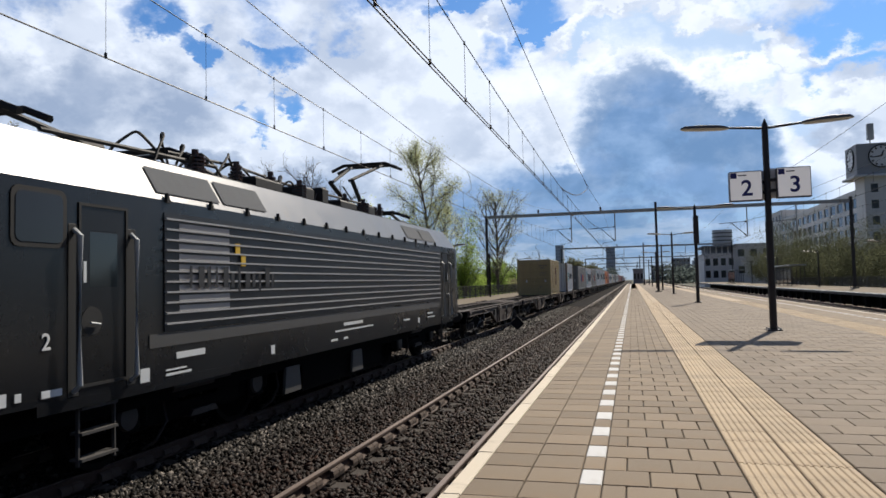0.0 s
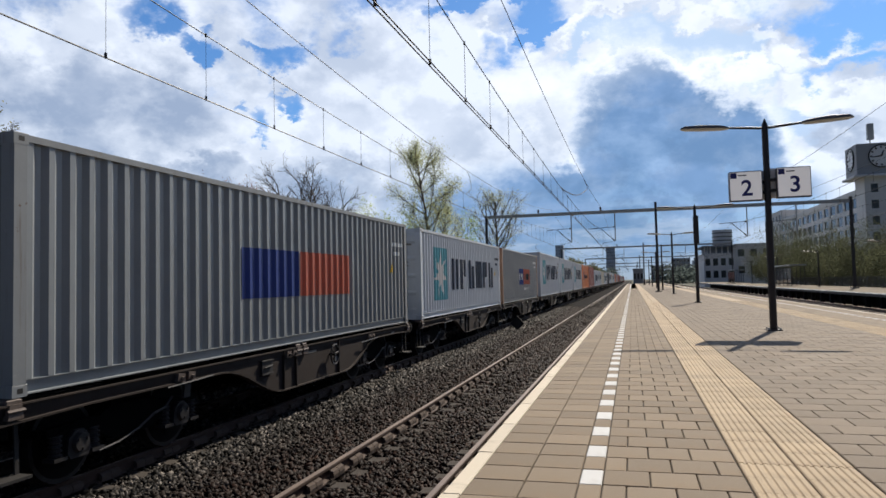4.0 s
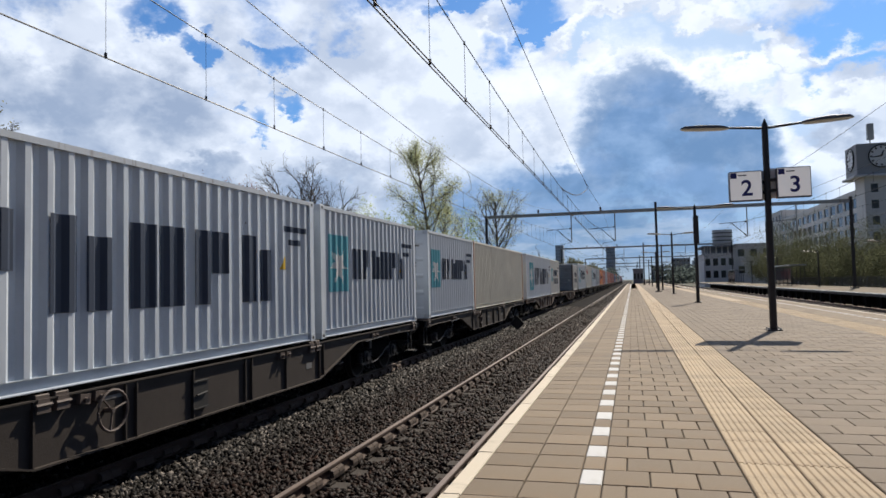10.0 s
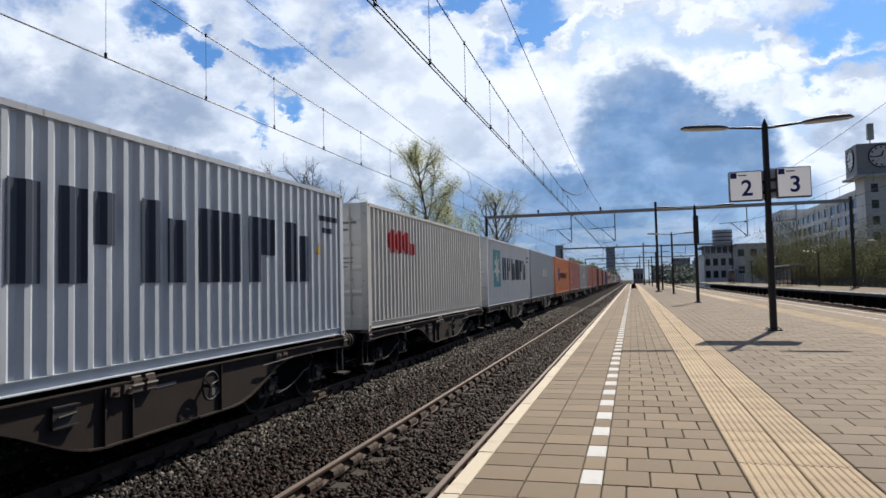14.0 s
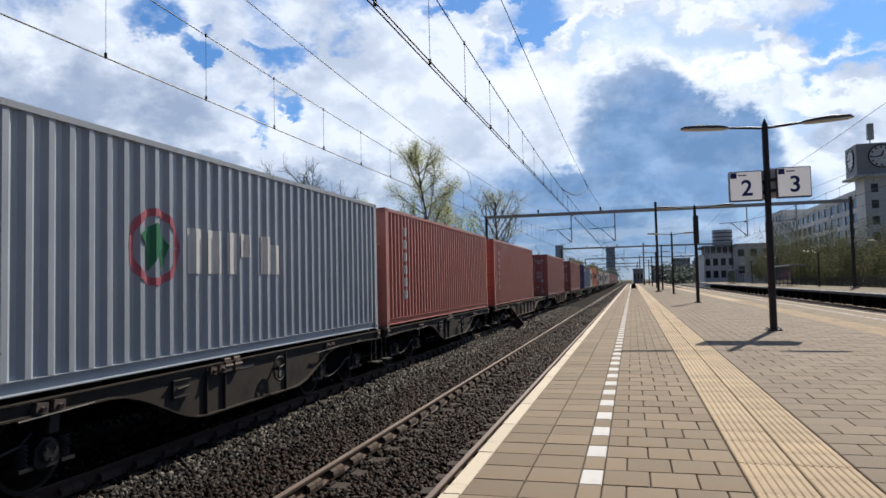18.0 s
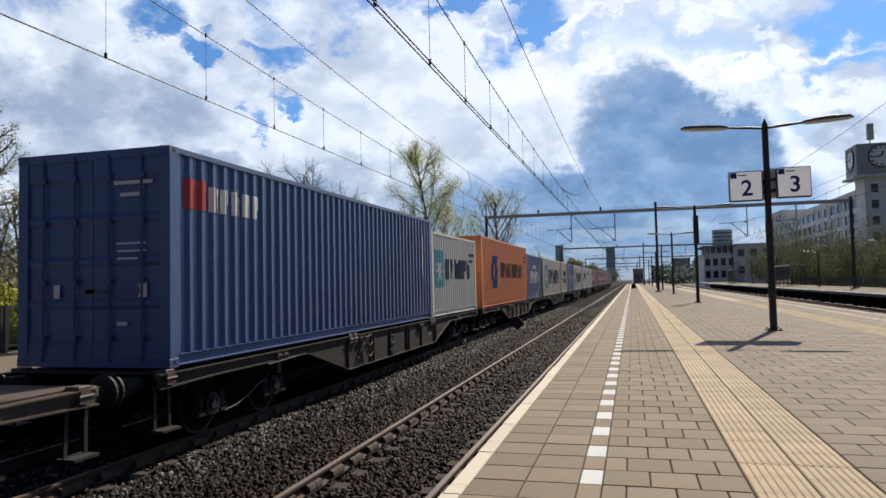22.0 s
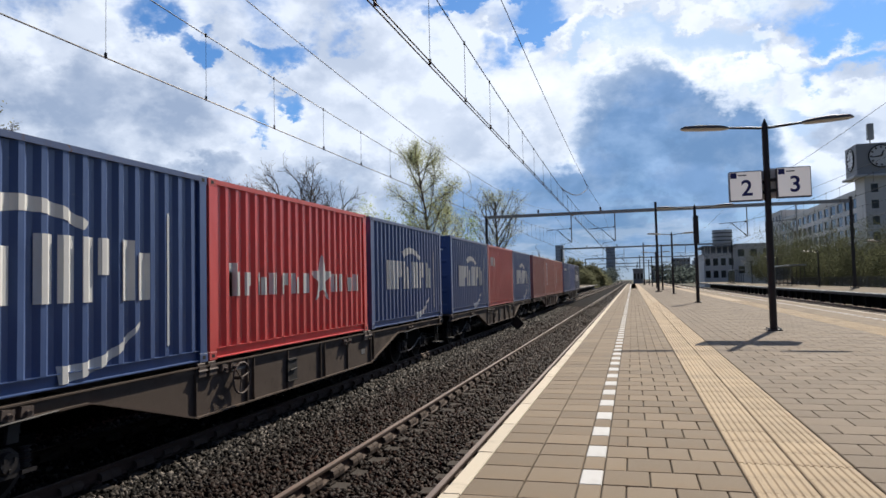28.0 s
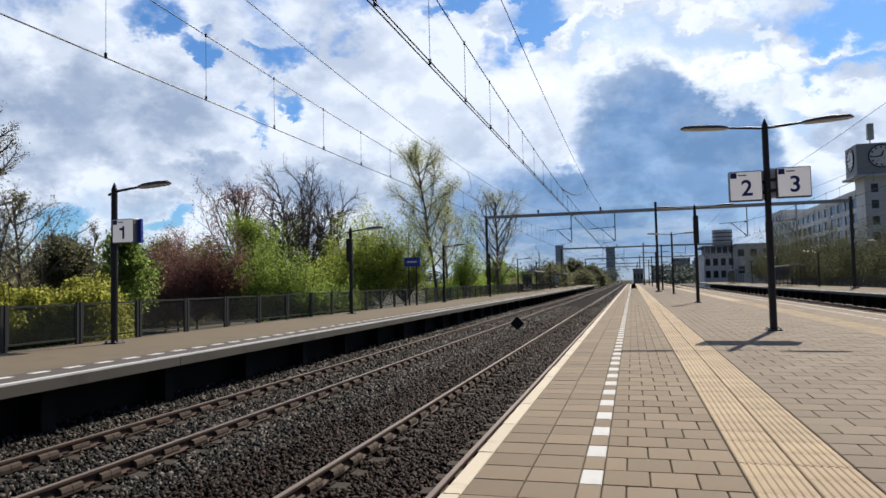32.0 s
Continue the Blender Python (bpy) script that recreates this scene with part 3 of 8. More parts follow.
def build_island():
    """The platform that the camera stands on."""
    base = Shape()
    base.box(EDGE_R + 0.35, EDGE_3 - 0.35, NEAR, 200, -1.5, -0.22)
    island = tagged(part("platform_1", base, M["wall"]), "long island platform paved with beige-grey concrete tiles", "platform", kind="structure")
    s = Shape()
    s.box(EDGE_R + 0.02, EDGE_3 - 0.02, NEAR, 200, -0.2, -0.018)
    part("bedding", s, M["joint"], island)
    # columns of tiles: left side, x of both edges, kind, stagger
    left = [(EDGE_R, -1.065, "edging", 0)]
    left += [(-1.065, -0.72, "paving", 0), (-0.72, -0.377, "paving", 0), (-0.377, -0.229, "dash", 0)]
    left += [(-0.229 + 0.296 * i, -0.229 + 0.296 * (i + 1), "paving", i) for i in range(3)]
    left += [(0.662, 1.03, "tactile", 0), (1.03, 1.398, "tactile", 0)]
    columns = []
    for x0, x1, kind, _ in left:
        columns.append((x0, x1, kind))
        columns.append((2 * MIDDLE - x1, 2 * MIDDLE - x0, kind))
    dims = {}
    first = 4.585 - ROW * 40
    far = {k: Shape() for k in ("paving", "paving_grey", "white_tile", "edging", "tactile")}
    near_count = 0
    meshes = {}

    def lay(kind, x0, x1, y0, y1):
        nonlocal near_count
        cx, cy, w, d = (x0 + x1) / 2, (y0 + y1) / 2, x1 - x0, y1 - y0
        tilt = random.uniform(-0.0015, 0.0015)
        if 2.8 < cy < 9.6 and cx < 3.2 and near_count < 300 and kind != "edging":
            key = (kind, round(w, 3), round(d, 3))
            if key not in meshes:
                s = Shape()
                if kind == "tactile":
                    ribbed(s, -w / 2, w / 2, -d / 2, d / 2)
                else:
                    s.slab(-w / 2 + 0.004, w / 2 - 0.004, -d / 2 + 0.004, d / 2 - 0.004, -0.05, 0, 0.006)
                meshes[key] = s.mesh("paving_tile", [M[kind]])
            ob = new({"white_tile": "white_tile", "tactile": "ribbed_tile"}.get(kind, "paving_tile"), meshes[key])
            ob.parent, ob.location = island, (cx, cy, tilt)
            near_count += 1
        elif kind == "tactile" and cy < 40:
            ribbed(far[kind], x0, x1, y0, y1)
        else:
            far[kind].slab(x0 + 0.004, x1 - 0.004, y0 + 0.004, y1 - 0.004, -0.05, tilt, 0.006)

    def ribbed(s, x0, x1, y0, y1):
        n = 7
        g = 0.004
        step = (x1 - x0 - 2 * g) / n
        line = [(x0 + g, -0.05)]
        for i in range(n):
            a = x0 + g + i * step
            line += [(a + 0.08 * step, -0.007), (a + 0.25 * step, 0.001), (a + 0.62 * step, 0.001), (a + 0.8 * step, -0.007)]
        line += [(x1 - g, -0.007), (x1 - g, -0.05)]
        s.sweep(line, y0 + g, y1 - g)

    far_rows = range(0, 300)
    for r in far_rows:
        y0 = first + r * ROW
        y1 = y0 + ROW
        if y0 < -6:
            continue
        near = y0 < 60
        for x0, x1, kind in columns:
            right = x0 > MIDDLE
            if kind == "dash":
                lay("white_tile" if r % 2 == 0 else "paving", x0, x1, y0, y1)
            elif kind == "edging":
                if r % 3 == 0:
                    off = random.uniform(-0.012, 0.008)
                    lay("edging", x0 + off, x1 + off * 0.3, y0, y0 + 3 * ROW)
            elif kind == "tactile":
                if near or r % 2 == 0:
                    lay("tactile", x0, x1, y0, y1 if near else y1 + ROW)
            elif x0 < -0.3 or x1 > 2 * MIDDLE + 0.3:
                lay(kind, x0, x1, y0, y1)
        for a, b, w in ((-0.229, 0.659, 0.296), (2 * MIDDLE - 0.659, 2 * MIDDLE + 0.229, 0.296)):
            x = a - (w / 2 if r % 2 else 0)
            while x < b - 0.01:
                lay("paving", max(x, a), min(x + w, b), y0, y1)
                x += w
        x = 1.401 - (0.19 if r % 2 else 0)
        end = 2 * MIDDLE - 1.401
        w = 0.40 if near else 0.40
        while x < end - 0.01:
            lay("paving_grey", max(x, 1.401), min(x + w, end), y0, y1)
            x += w
    y = first + 300 * ROW
    for x0, x1, kind in columns:
        k = {"dash": "white_tile"}.get(kind, kind)
        far[k].box(x0, x1, y, 200, -0.05, 0, skip="b")
    for x0, x1 in ((-0.229, 0.659), (2 * MIDDLE - 0.659, 2 * MIDDLE + 0.229)):
        far["paving"].box(x0, x1, y, 200, -0.05, 0, skip="b")
    far["paving_grey"].box(1.401, 2 * MIDDLE - 1.401, y, 200, -0.05, 0, skip="b")
    for k, s in far.items():
        tagged(part(k + "_field", s, M[k], island), kind="stuff")
    # strip of the field towards the camera's back
    s = Shape()
    s.box(EDGE_R, EDGE_3, NEAR, -6.1, -0.19, 0)
    part("paving_behind", s, M["paving"], island)
    # overhanging edge slabs
    for x0, x1 in ((EDGE_R, EDGE_R + 0.36), (EDGE_3 - 0.36, EDGE_3)):
        s = Shape()
        y = -6.0
        while y < 200:
            s.box(x0 + 0.004, x1 - 0.004, y, y + 2.99, -0.21, -0.052)
            y += 3.0
        part("edge_slab", s, M["slab"], island, "weathered concrete edge slabs")


def build_side_platform(name, edge, outer, y1, label, open_below=False):
    """A platform seen from across the tracks: its edge slab, line, dashes and paving."""
    d = 1 if outer > edge else -1
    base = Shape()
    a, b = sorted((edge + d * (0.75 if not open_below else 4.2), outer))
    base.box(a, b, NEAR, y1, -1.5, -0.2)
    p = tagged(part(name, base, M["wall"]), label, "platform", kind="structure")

    def strip(x0, x1):
        return sorted((edge + d * x0, edge + d * x1))

    s = Shape()
    y = NEAR
    while y < y1:
        x0, x1 = strip(0, 0.9)
        s.slab(x0, x1, y + 0.012, min(y + 5.99, y1), -0.20, -0.004, 0.012)
        y += 6.0
    part("edge_slab", s, M["slab_side"], p, "weathered concrete edge slabs")
    s = Shape()
    x0, x1 = strip(-0.002, 0.12)
    s.box(x0, x1, NEAR, y1, -0.03, 0.001, skip="b")
    part("edge_line", s, M["white_line"], p, "white painted line on the edge")
    s = Shape()
    x0, x1 = strip(0.9, abs(outer - edge))
    s.box(x0, x1, NEAR, y1, -0.2, -0.006)
    part("paving", s, M["side_paving"], p)
    s = Shape()
    x0, x1 = strip(0.125, 0.9)
    s.box(x0, x1, NEAR, y1, -0.05, -0.001, skip="b")
    part("grey_strip", s, M["side_grey"], p, "mauve-grey paving strip")
    s = Shape()
    x0, x1 = strip(0.62, 0.77)
    y = NEAR
    while y < y1:
        s.box(x0, x1, y, y + 0.36, -0.05, 0.003, skip="b")
        y += 2 * 0.36
    tagged(part("dash_row", s, M["white_line"], p, "row of white tiles"), kind="stuff")
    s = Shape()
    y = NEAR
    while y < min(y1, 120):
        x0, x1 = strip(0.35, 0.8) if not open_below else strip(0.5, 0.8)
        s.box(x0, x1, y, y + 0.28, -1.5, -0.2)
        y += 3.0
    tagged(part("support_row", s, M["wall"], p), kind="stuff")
    if open_below:
        # pale boxes added on the ground for glints and bright patches between supports
        for y, w, h in ((31.0, 0.5, 0.45), (33.6, 0.35, 0.3), (36.4, 0.6, 0.4), (40.0, 0.4, 0.35), (28.2, 0.22, 0.7), (26.9, 0.22, 0.7)):
            box = thing("junction_box", "pale box added for the glints under the platform edge", "box", "junction boxes", at=(edge + 0.45, y, -1.42))
            part("case", Shape().slab(-0.2, 0.2, -w / 2, w / 2, 0.0, h + 0.3, 0.02), M["sign_white"], box)
            part("plinth", Shape().box(-0.25, 0.25, -w / 2 - 0.05, w / 2 + 0.05, -0.02, 0.08), M["slab"], box)
    return p


# ---- street furniture on the platforms ----
def platform_lamp(arms, height, reach, label):
    lamp = thing("platform_lamp", label, "lamp", "platform lamps")
    s = Shape()
    s.tube([(0, 0, 0.02), (0, 0, 2.6)], 0.085, 14)
    s.tube([(0, 0, 2.6), (0, 0, height - 0.1)], 0.075, 14)
    s.tube([(0, 0, height - 0.1), (0, 0, height + 0.08)], [0.075, 0.012], 14)
    part("pole", s, M["pole"], lamp, smooth=False)
    s = Shape()
    s.slab(-0.17, 0.17, -0.17, 0.17, 0.0, 0.025, 0.006)
    part("base_plate", s, M["pole"], lamp)
    for sx in (-1, 1):
        for sy in (-1, 1):
            b = Shape()
            b.tube([(sx * 0.13, sy * 0.13, 0.02), (sx * 0.13, sy * 0.13, 0.07)], 0.022, 8)
            part("bolt", b, M["galv"], lamp)
    for side in arms:
        s = Shape()
        pts = [(-side * 0.16 if len(arms) == 1 else 0, 0, height - 0.22 if len(arms) == 1 else height - 0.13)]
        pts += [(side * reach * u, 0, height - 0.15 + 0.10 * math.sin(u * 1.9)) for u in (0.06, 0.15, 0.25, 0.35, 0.45)]
        s.tube(pts, [0.032] * 4 + [0.03, 0.028], 8)
        arm = part("arm", s, M["pole"], lamp)
        top = height - 0.09
        s = Shape()
        xs = [0.42, 0.47, 0.56, 0.75, 0.95, 1.0]
        half = [0.045, 0.09, 0.115, 0.12, 0.10, 0.045]
        rise = [0.03, 0.055, 0.075, 0.085, 0.065, 0.02]
        ring = []
        for u, w, r in zip(xs, half, rise):
            x, lift = side * reach * u, top + 0.10 * (u - 0.42)
            ring.append([(x, -w, lift), (x, -w * 0.7, lift + r), (x, 0, lift + r * 1.25), (x, w * 0.7, lift + r), (x, w, lift)])
        for p, q in zip(ring, ring[1:]):
            for i in range(4):
                s.face([p[i], p[i + 1], q[i + 1], q[i]])
        s.face(ring[0]), s.face(ring[-1])
        part("lamp_head", s, M["lamp_shell"], lamp, "grey lamp housing", smooth=False)
        s = Shape()
        low = []
        for u, w in zip(xs, half):
            x, lift = side * reach * u, top + 0.10 * (u - 0.42)
            low.append([(x, -w, lift), (x, -w * 0.6, lift - w * 0.35), (x, w * 0.6, lift - w * 0.35), (x, w, lift)])
        for p, q in zip(low, low[1:]):
            for i in range(3):
                s.face([p[i], p[i + 1], q[i + 1], q[i]])
        part("lamp_cover", s, M["lamp_glass"], lamp, "frosted lamp cover")
    return lamp


def track_sign(number, at, left):
    """A lit box with a track number, hung on a lamp pole."""
    sign = thing("track_number_sign", "white track number board with a dark blue " + number, "sign", "track signs", at=at)
    s = Shape()
    s.slab(-0.37, 0.37, -0.10, 0.10, -0.36, 0.36, 0.02)
    part("case", s, M["sign_frame"], sign)
    s = Shape()
    s.box(-0.35, 0.35, -0.107, -0.101, -0.335, 0.335)
    part("face", s, M["sign_face"], sign, "white lit face")
    s = Shape()
    s.box(-0.34, -0.20, -0.112, -0.1075, 0.19, 0.325)
    part("logo_patch", s, M["sign_blue"], sign)
    s = Shape()
    s.box(-0.17, 0.02, -0.111, -0.1075, 0.245, 0.275)
    part("writing_bar", s, M["sign_frame"], sign)
    letters("numeral", number, 0.53, M["sign_blue"], pose(0.02, -0.108, -0.07, 90, 0, 0), sign, weight=0.018)
    s = Shape()
    s.slab(-0.28 if left else -0.51, 0.54 if left else 0.28, 0.14, 0.30, -0.33, 0.385, 0.02)
    part("rear_case", s, M["sign_white"], sign, "grey box of the rear board")
    for z in (0.05, -0.2):
        s = Shape()
        s.box(0.37 if left else -0.5, 0.5 if left else -0.37, -0.03, 0.03, z, z + 0.07)
        part("bracket", s, M["pole"], sign)
    return sign


def build_platform_furniture():
    lamp = platform_lamp((-1, 1), 4.99, 1.92, "tall dark blue platform lamp with two arms")
    spots = [18.1, 38.1, 60.0, 81.0, 101.0, 122.0, 143.0]
    lamp.location = (MIDDLE + 0.0, spots[0], 0)
    for y in spots[1:]:
        copy_thing(lamp, pose(MIDDLE + 0.03, y, 0))
    track_sign("2", (2.71, 18.1, 3.46), True)
    track_sign("3", (3.77, 18.1, 3.50), False)
    box = thing("speaker_column", "dark loudspeaker column on a lamp pole", "loudspeaker", at=(MIDDLE + 0.05, 38.1, 3.75))
    s = Shape()
    s.slab(-0.13, 0.13, -0.20, -0.06, -0.72, 0.72, 0.02)
    part("case", s, M["pole"], box)
    single = platform_lamp((1,), 3.90, 1.62, "dark blue platform lamp with one arm")
    ys = [14.55, 29.7, 46.0, 62.0, 78.0, 94.0, 110.0]
    single.location = (-12.35, ys[0], 0)
    for y in ys[1:]:
        copy_thing(single, pose(-12.38, y, 0))
    one = track_sign("1", (-11.99, 14.5, 2.75), False)
    one.scale = (0.82, 0.82, 0.82)
    s = Shape()
    s.plate([(0.11, -0.36), (0.20, -0.36), (0.20, 0.36), (0.11, 0.36)], 0.30, 0.47)
    part("blue_panel", s, M["sign_name"], one, "bright blue side panel")
    s = Shape()
    s.plate([(-0.118, 0.02), (-0.108, 0.02), (-0.108, 0.09), (-0.118, 0.09)], -0.11, -0.01)
    part("numeral_flag", s, M["sign_blue"], one)
    box = thing("speaker_column", "dark loudspeaker column on a lamp pole", "loudspeaker", at=(-12.38, 29.7, 3.0))
    s = Shape()
    s.slab(-0.14, 0.14, -0.20, -0.06, -0.62, 0.42, 0.02)
    part("case", s, M["pole"], box)
    far = [(19.6, y) for y in (62.0, 84.0, 106.0, 128.0)]
    for x, y in far:
        copy_thing(single, pose(x, y, 0, 0, 0, 180))
    # blue name board on two posts
    board = thing("station_name_sign", "blue station name board on two dark posts", "sign", at=(-12.8, 40.3, 0))
    for x in (-0.24, 0.24):
        s = Shape()
        s.tube([(x, 0, 0), (x, 0, 2.9)], 0.05, 8)
        part("post", s, M["pole"], board)
    s = Shape()
    s.slab(-0.5, 0.5, -0.07, 0.07, 2.35, 2.9, 0.02)
    part("panel", s, M["sign_name"], board, "bright blue panel")
    s = Shape()
    s.box(-0.32, 0.30, -0.076, -0.071, 2.58, 2.67)
    part("writing_bar", s, M["sign_white"], board)
    # black diamond board low between the tracks
    mark = thing("trackside_marker", "small black diamond board low beside the track", "sign", at=(-5.1, 31.6, BED_Z))
    s = Shape()
    s.plate([(0, 0)] * 0 + [(-0.03, 0.0), (0.03, 0.0), (0.03, 0.25), (-0.03, 0.25)], -0.03, 0.03)
    part("post", s, M["mast"], mark)
    s = Shape()
    n = len(s.v)
    s.v += [(0, -0.05, 0.12), (0.32, -0.05, 0.44), (0, -0.05, 0.76), (-0.32, -0.05, 0.44), (0, 0.0, 0.12), (0.32, 0.0, 0.44), (0, 0.0, 0.76), (-0.32, 0.0, 0.44)]
    for q in ((0, 1, 2, 3), (7, 6, 5, 4), (0, 4, 5, 1), (1, 5, 6, 2), (2, 6, 7, 3), (3, 7, 4, 0)):
        s.f.append(q), s.m.append(0)
    part("board", s, M["black"], mark)


def build_fence(x, y0, y1, name="fence"):
    """Low mesh fence: a frame with wires between paired posts."""
    fence = thing(name, "low dark steel mesh fence behind the platform", "fence", at=(x, 0, 0))
    pitch = 2.16
    post = Shape().box(-0.035, 0.035, -0.035, 0.035, -0.25, 1.03).mesh("fence_post", [M["fence"]])
    s = Shape()
    for z0, z1 in ((0.12, 0.165), (0.955, 1.0)):
        s.box(-0.02, 0.02, 0.10, pitch - 0.10, z0, z1)
    for y in (0.10, pitch - 0.14):
        s.box(-0.019, 0.019, y, y + 0.04, 0.12, 1.0)
    k = 0.16
    while k < pitch - 0.15:
        s.box(-0.003, 0.003, k - 0.003, k + 0.003, 0.16, 0.96)
        k += 0.05
    for i in range(1, 16):
        z = 0.16 + 0.8 * i / 16
        s.box(-0.0025, 0.0025, 0.12, pitch - 0.12, z - 0.0026, z + 0.0026)
    panel = s.mesh("fence_panel", [M["fence"]])
    y = y0
    while y < y1:
        for dy in (-0.06, 0.06):
            ob = new("post", post)
            ob.parent, ob.location = fence, (0, y + dy, 0)
        ob = new("mesh_panel", panel)
        ob.parent, ob.location = fence, (0, y, 0)
        y += pitch


# ---- overhead line ----
def sag(y, y0, y1, top, low):
    m, half = (y0 + y1) / 2, (y1 - y0) / 2
    return low + (top - low) * ((y - m) / half) ** 2


SUPPORTS = [-2.0, 70.0, 148.0, 226.0, 304.0, 382.0]


def build_wires(x, name):
    line = thing(name, "overhead contact line with two wires and droppers", "overhead line", at=(0, 0, 0), kind="structure")
    contact, carrier, hangers = Shape(), Shape(), Shape()
    for a, b in zip(SUPPORTS, SUPPORTS[1:]):
        far = a > 200
        for dx in ((-0.03, 0.03) if name.endswith("2") else (0.0,)):
            contact.tube([(x + dx, a, 4.54), (x + dx, b, 4.54)], 0.011 if not far else 0.02, 5)
        pts = [(x, a + (b - a) * i / 24, sag(a + (b - a) * i / 24, a, b, 6.3, 5.2)) for i in range(25)]
        carrier.tube(pts, 0.0095 if not far else 0.02, 5)
        if a < 100:
            y, pitch = (a + 2.91, 2.38) if x < -5 else (a + 2.63, 2.29)
            while y < b - 1:
                top = sag(y, a, b, 6.3, 5.2)
                hangers.tube([(x, y, 4.55), (x + 0.0, y, top)], 0.0045, 4)
                hangers.tube([(x, y, 4.53), (x, y, 4.61)], 0.022, 5)
                hangers.tube([(x, y, top - 0.03), (x, y, top + 0.03)], 0.018, 5)
                y += pitch
    part("contact_wire", contact, M["wire"], line)
    part("carrier_wire", carrier, M["wire"], line)
    tagged(part("dropper_row", hangers, M["wire"], line), kind="stuff")


def build_portal(y, beam_z, x0, xm, x1, tracks, near):
    portal = thing("catenary_portal", "grey steel portal over the tracks on dark masts", "portal", "catenary portals", at=(0, y, 0))
    for x, over in ((x0, 0.1), (xm, 0.75), (x1, 0.35)):
        s = Shape()
        z0 = 0.0 if x > x0 else -0.9
        s.box(x - 0.11, x + 0.11, -0.13, -0.105, z0, beam_z + over)
        s.box(x - 0.11, x + 0.11, 0.105, 0.13, z0, beam_z + over)
        s.box(x - 0.05, x + 0.05, -0.104, 0.104, z0, beam_z + over)
        part("mast", s, M["mast"], portal, "dark steel mast")
        s = Shape()
        s.slab(x - 0.3, x + 0.3, -0.3, 0.3, z0 - 0.4, z0 + 0.12, 0.03)
        part("footing", s, M["slab"], portal)
    s = Shape()
    s.box(x0, x1, -0.10, 0.10, beam_z - 0.16, beam_z + 0.16)
    part("beam", s, M["galv"], portal, "pale grey steel beam")
    for x in tracks:
        hang = x + 1.33
        s = Shape()
        s.tube([(hang, 0, beam_z - 0.16), (hang, 0, 5.02)], 0.055, 8)
        part("drop_tube", s, M["galv"], portal)
        s = Shape()
        s.tube([(hang - 0.05, 0, 5.05), (hang - 0.25, 0, 5.25), (hang - 1.35, 0, 6.30)], 0.035, 6)
        s.tube([(hang, 0, 6.42), (hang - 2.45, 0, 6.30)], 0.03, 6)
        s.tube([(hang - 1.45, 0, 6.33), (hang - 1.45, 0, 6.12)], 0.02, 5)
        s.tube([(hang - 0.1, 0, 5.0), (hang - 1.2, 0, 4.85), (hang - 1.35, 0, 4.56)], 0.014, 5)
        part("cantilever", s, M["mast"], portal)
        for u in (0.06, 0.10, 0.14, 0.18):
            s = Shape()
            a = Vector((hang - 0.05, 0, 5.05)).lerp(Vector((hang - 1.35, 0, 6.30)), u)
            b = a + Vector((-0.026, 0, 0.025))
            s.tube([a, b], 0.075, 8)
            part("insulator_disc", s, M["insulator"], portal)
        for u in (0.02, 0.045, 0.07):
            s = Shape()
            a = Vector((hang, 0, 6.42)).lerp(Vector((hang - 2.45, 0, 6.30)), u)
            s.tube([a, a + Vector((-0.04, 0, 0))], 0.07, 8)
            part("insulator_disc", s, M["insulator"], portal)
    for x in (tracks[0] - 1.9, tracks[1] - 0.0) if len(tracks) > 1 else tracks:
        s = Shape()
        s.tube([(x, 0, beam_z + 0.16), (x, 0, beam_z + 0.24), (x, 0, beam_z + 0.5), (x, 0, beam_z + 0.56)], [0.05, 0.09, 0.09, 0.04], 8)
        part("post_insulator", s, M["insulator"], portal)
    return portal


def build_feeders():
    """The bare conductors beside the contact lines, with the jumper loop."""
    line = thing("feeder_wires", "bare feeder conductors strung over the portals", "overhead line", kind="structure")
    for x, z0, low in ((-7.6, 8.36, 6.75), (-2.6, 8.20, 7.32), (9.17, 8.3, 7.5), (13.4, 8.3, 7.5)):
        s = Shape()
        for a, b in zip(SUPPORTS, SUPPORTS[1:]):
            s.tube([(x, a + (b - a) * i / 16, sag(a + (b - a) * i / 16, a, b, z0, low)) for i in range(17)], 0.0105, 5)
        part("feeder", s, M["wire"], line)
    s = Shape()
    a, b = SUPPORTS[0], SUPPORTS[1]
    y0 = 43.0
    s.tube([(-2.6, y0, sag(y0, a, b, 8.20, 7.32)), (-2.61, 45.6, 7.36), (-2.61, 46.0, 7.22), (-2.62, 44.6, 6.93), (-2.62, 42.2, 6.52), (-2.62, 39.3, 6.05), (-2.63, 36.0, 5.62), (-2.65, 33.0, 5.34), (-2.70, 31.0, 5.22), (-2.774, 29.6, sag(29.6, a, b, 6.3, 5.2))], 0.022, 6)
    s.tube([(-7.6, 33.0, sag(33.0, a, b, 8.36, 6.75)), (-7.5, 33.1, 6.45), (-7.3, 32.5, 6.0), (-7.05, 31.4, 5.6), (XL, 30.0, sag(30.0, a, b, 6.3, 5.2))], 0.012, 6)
    part("jumper", s, M["wire"], line)


# ---- the train ----
DECK = RAIL_Z + 1.097
# metres rolled at each whole second
ROLLED = [0.00, 18.30, 36.63, 55.02, 73.55, 92.22, 110.92, 129.58, 148.31, 167.32, 186.50, 205.77, 225.19, 244.70, 264.27, 283.86, 303.39, 322.93, 342.66, 362.63, 382.80, 403.13, 423.57, 444.02, 464.46, 484.89, 505.43, 526.29, 547.47, 568.73, 589.95, 611.15, 632.40]
MOVING = []   # (object, place along the train, height)
WHEELS = []   # (wheelset, y in its bogie, place along the train)

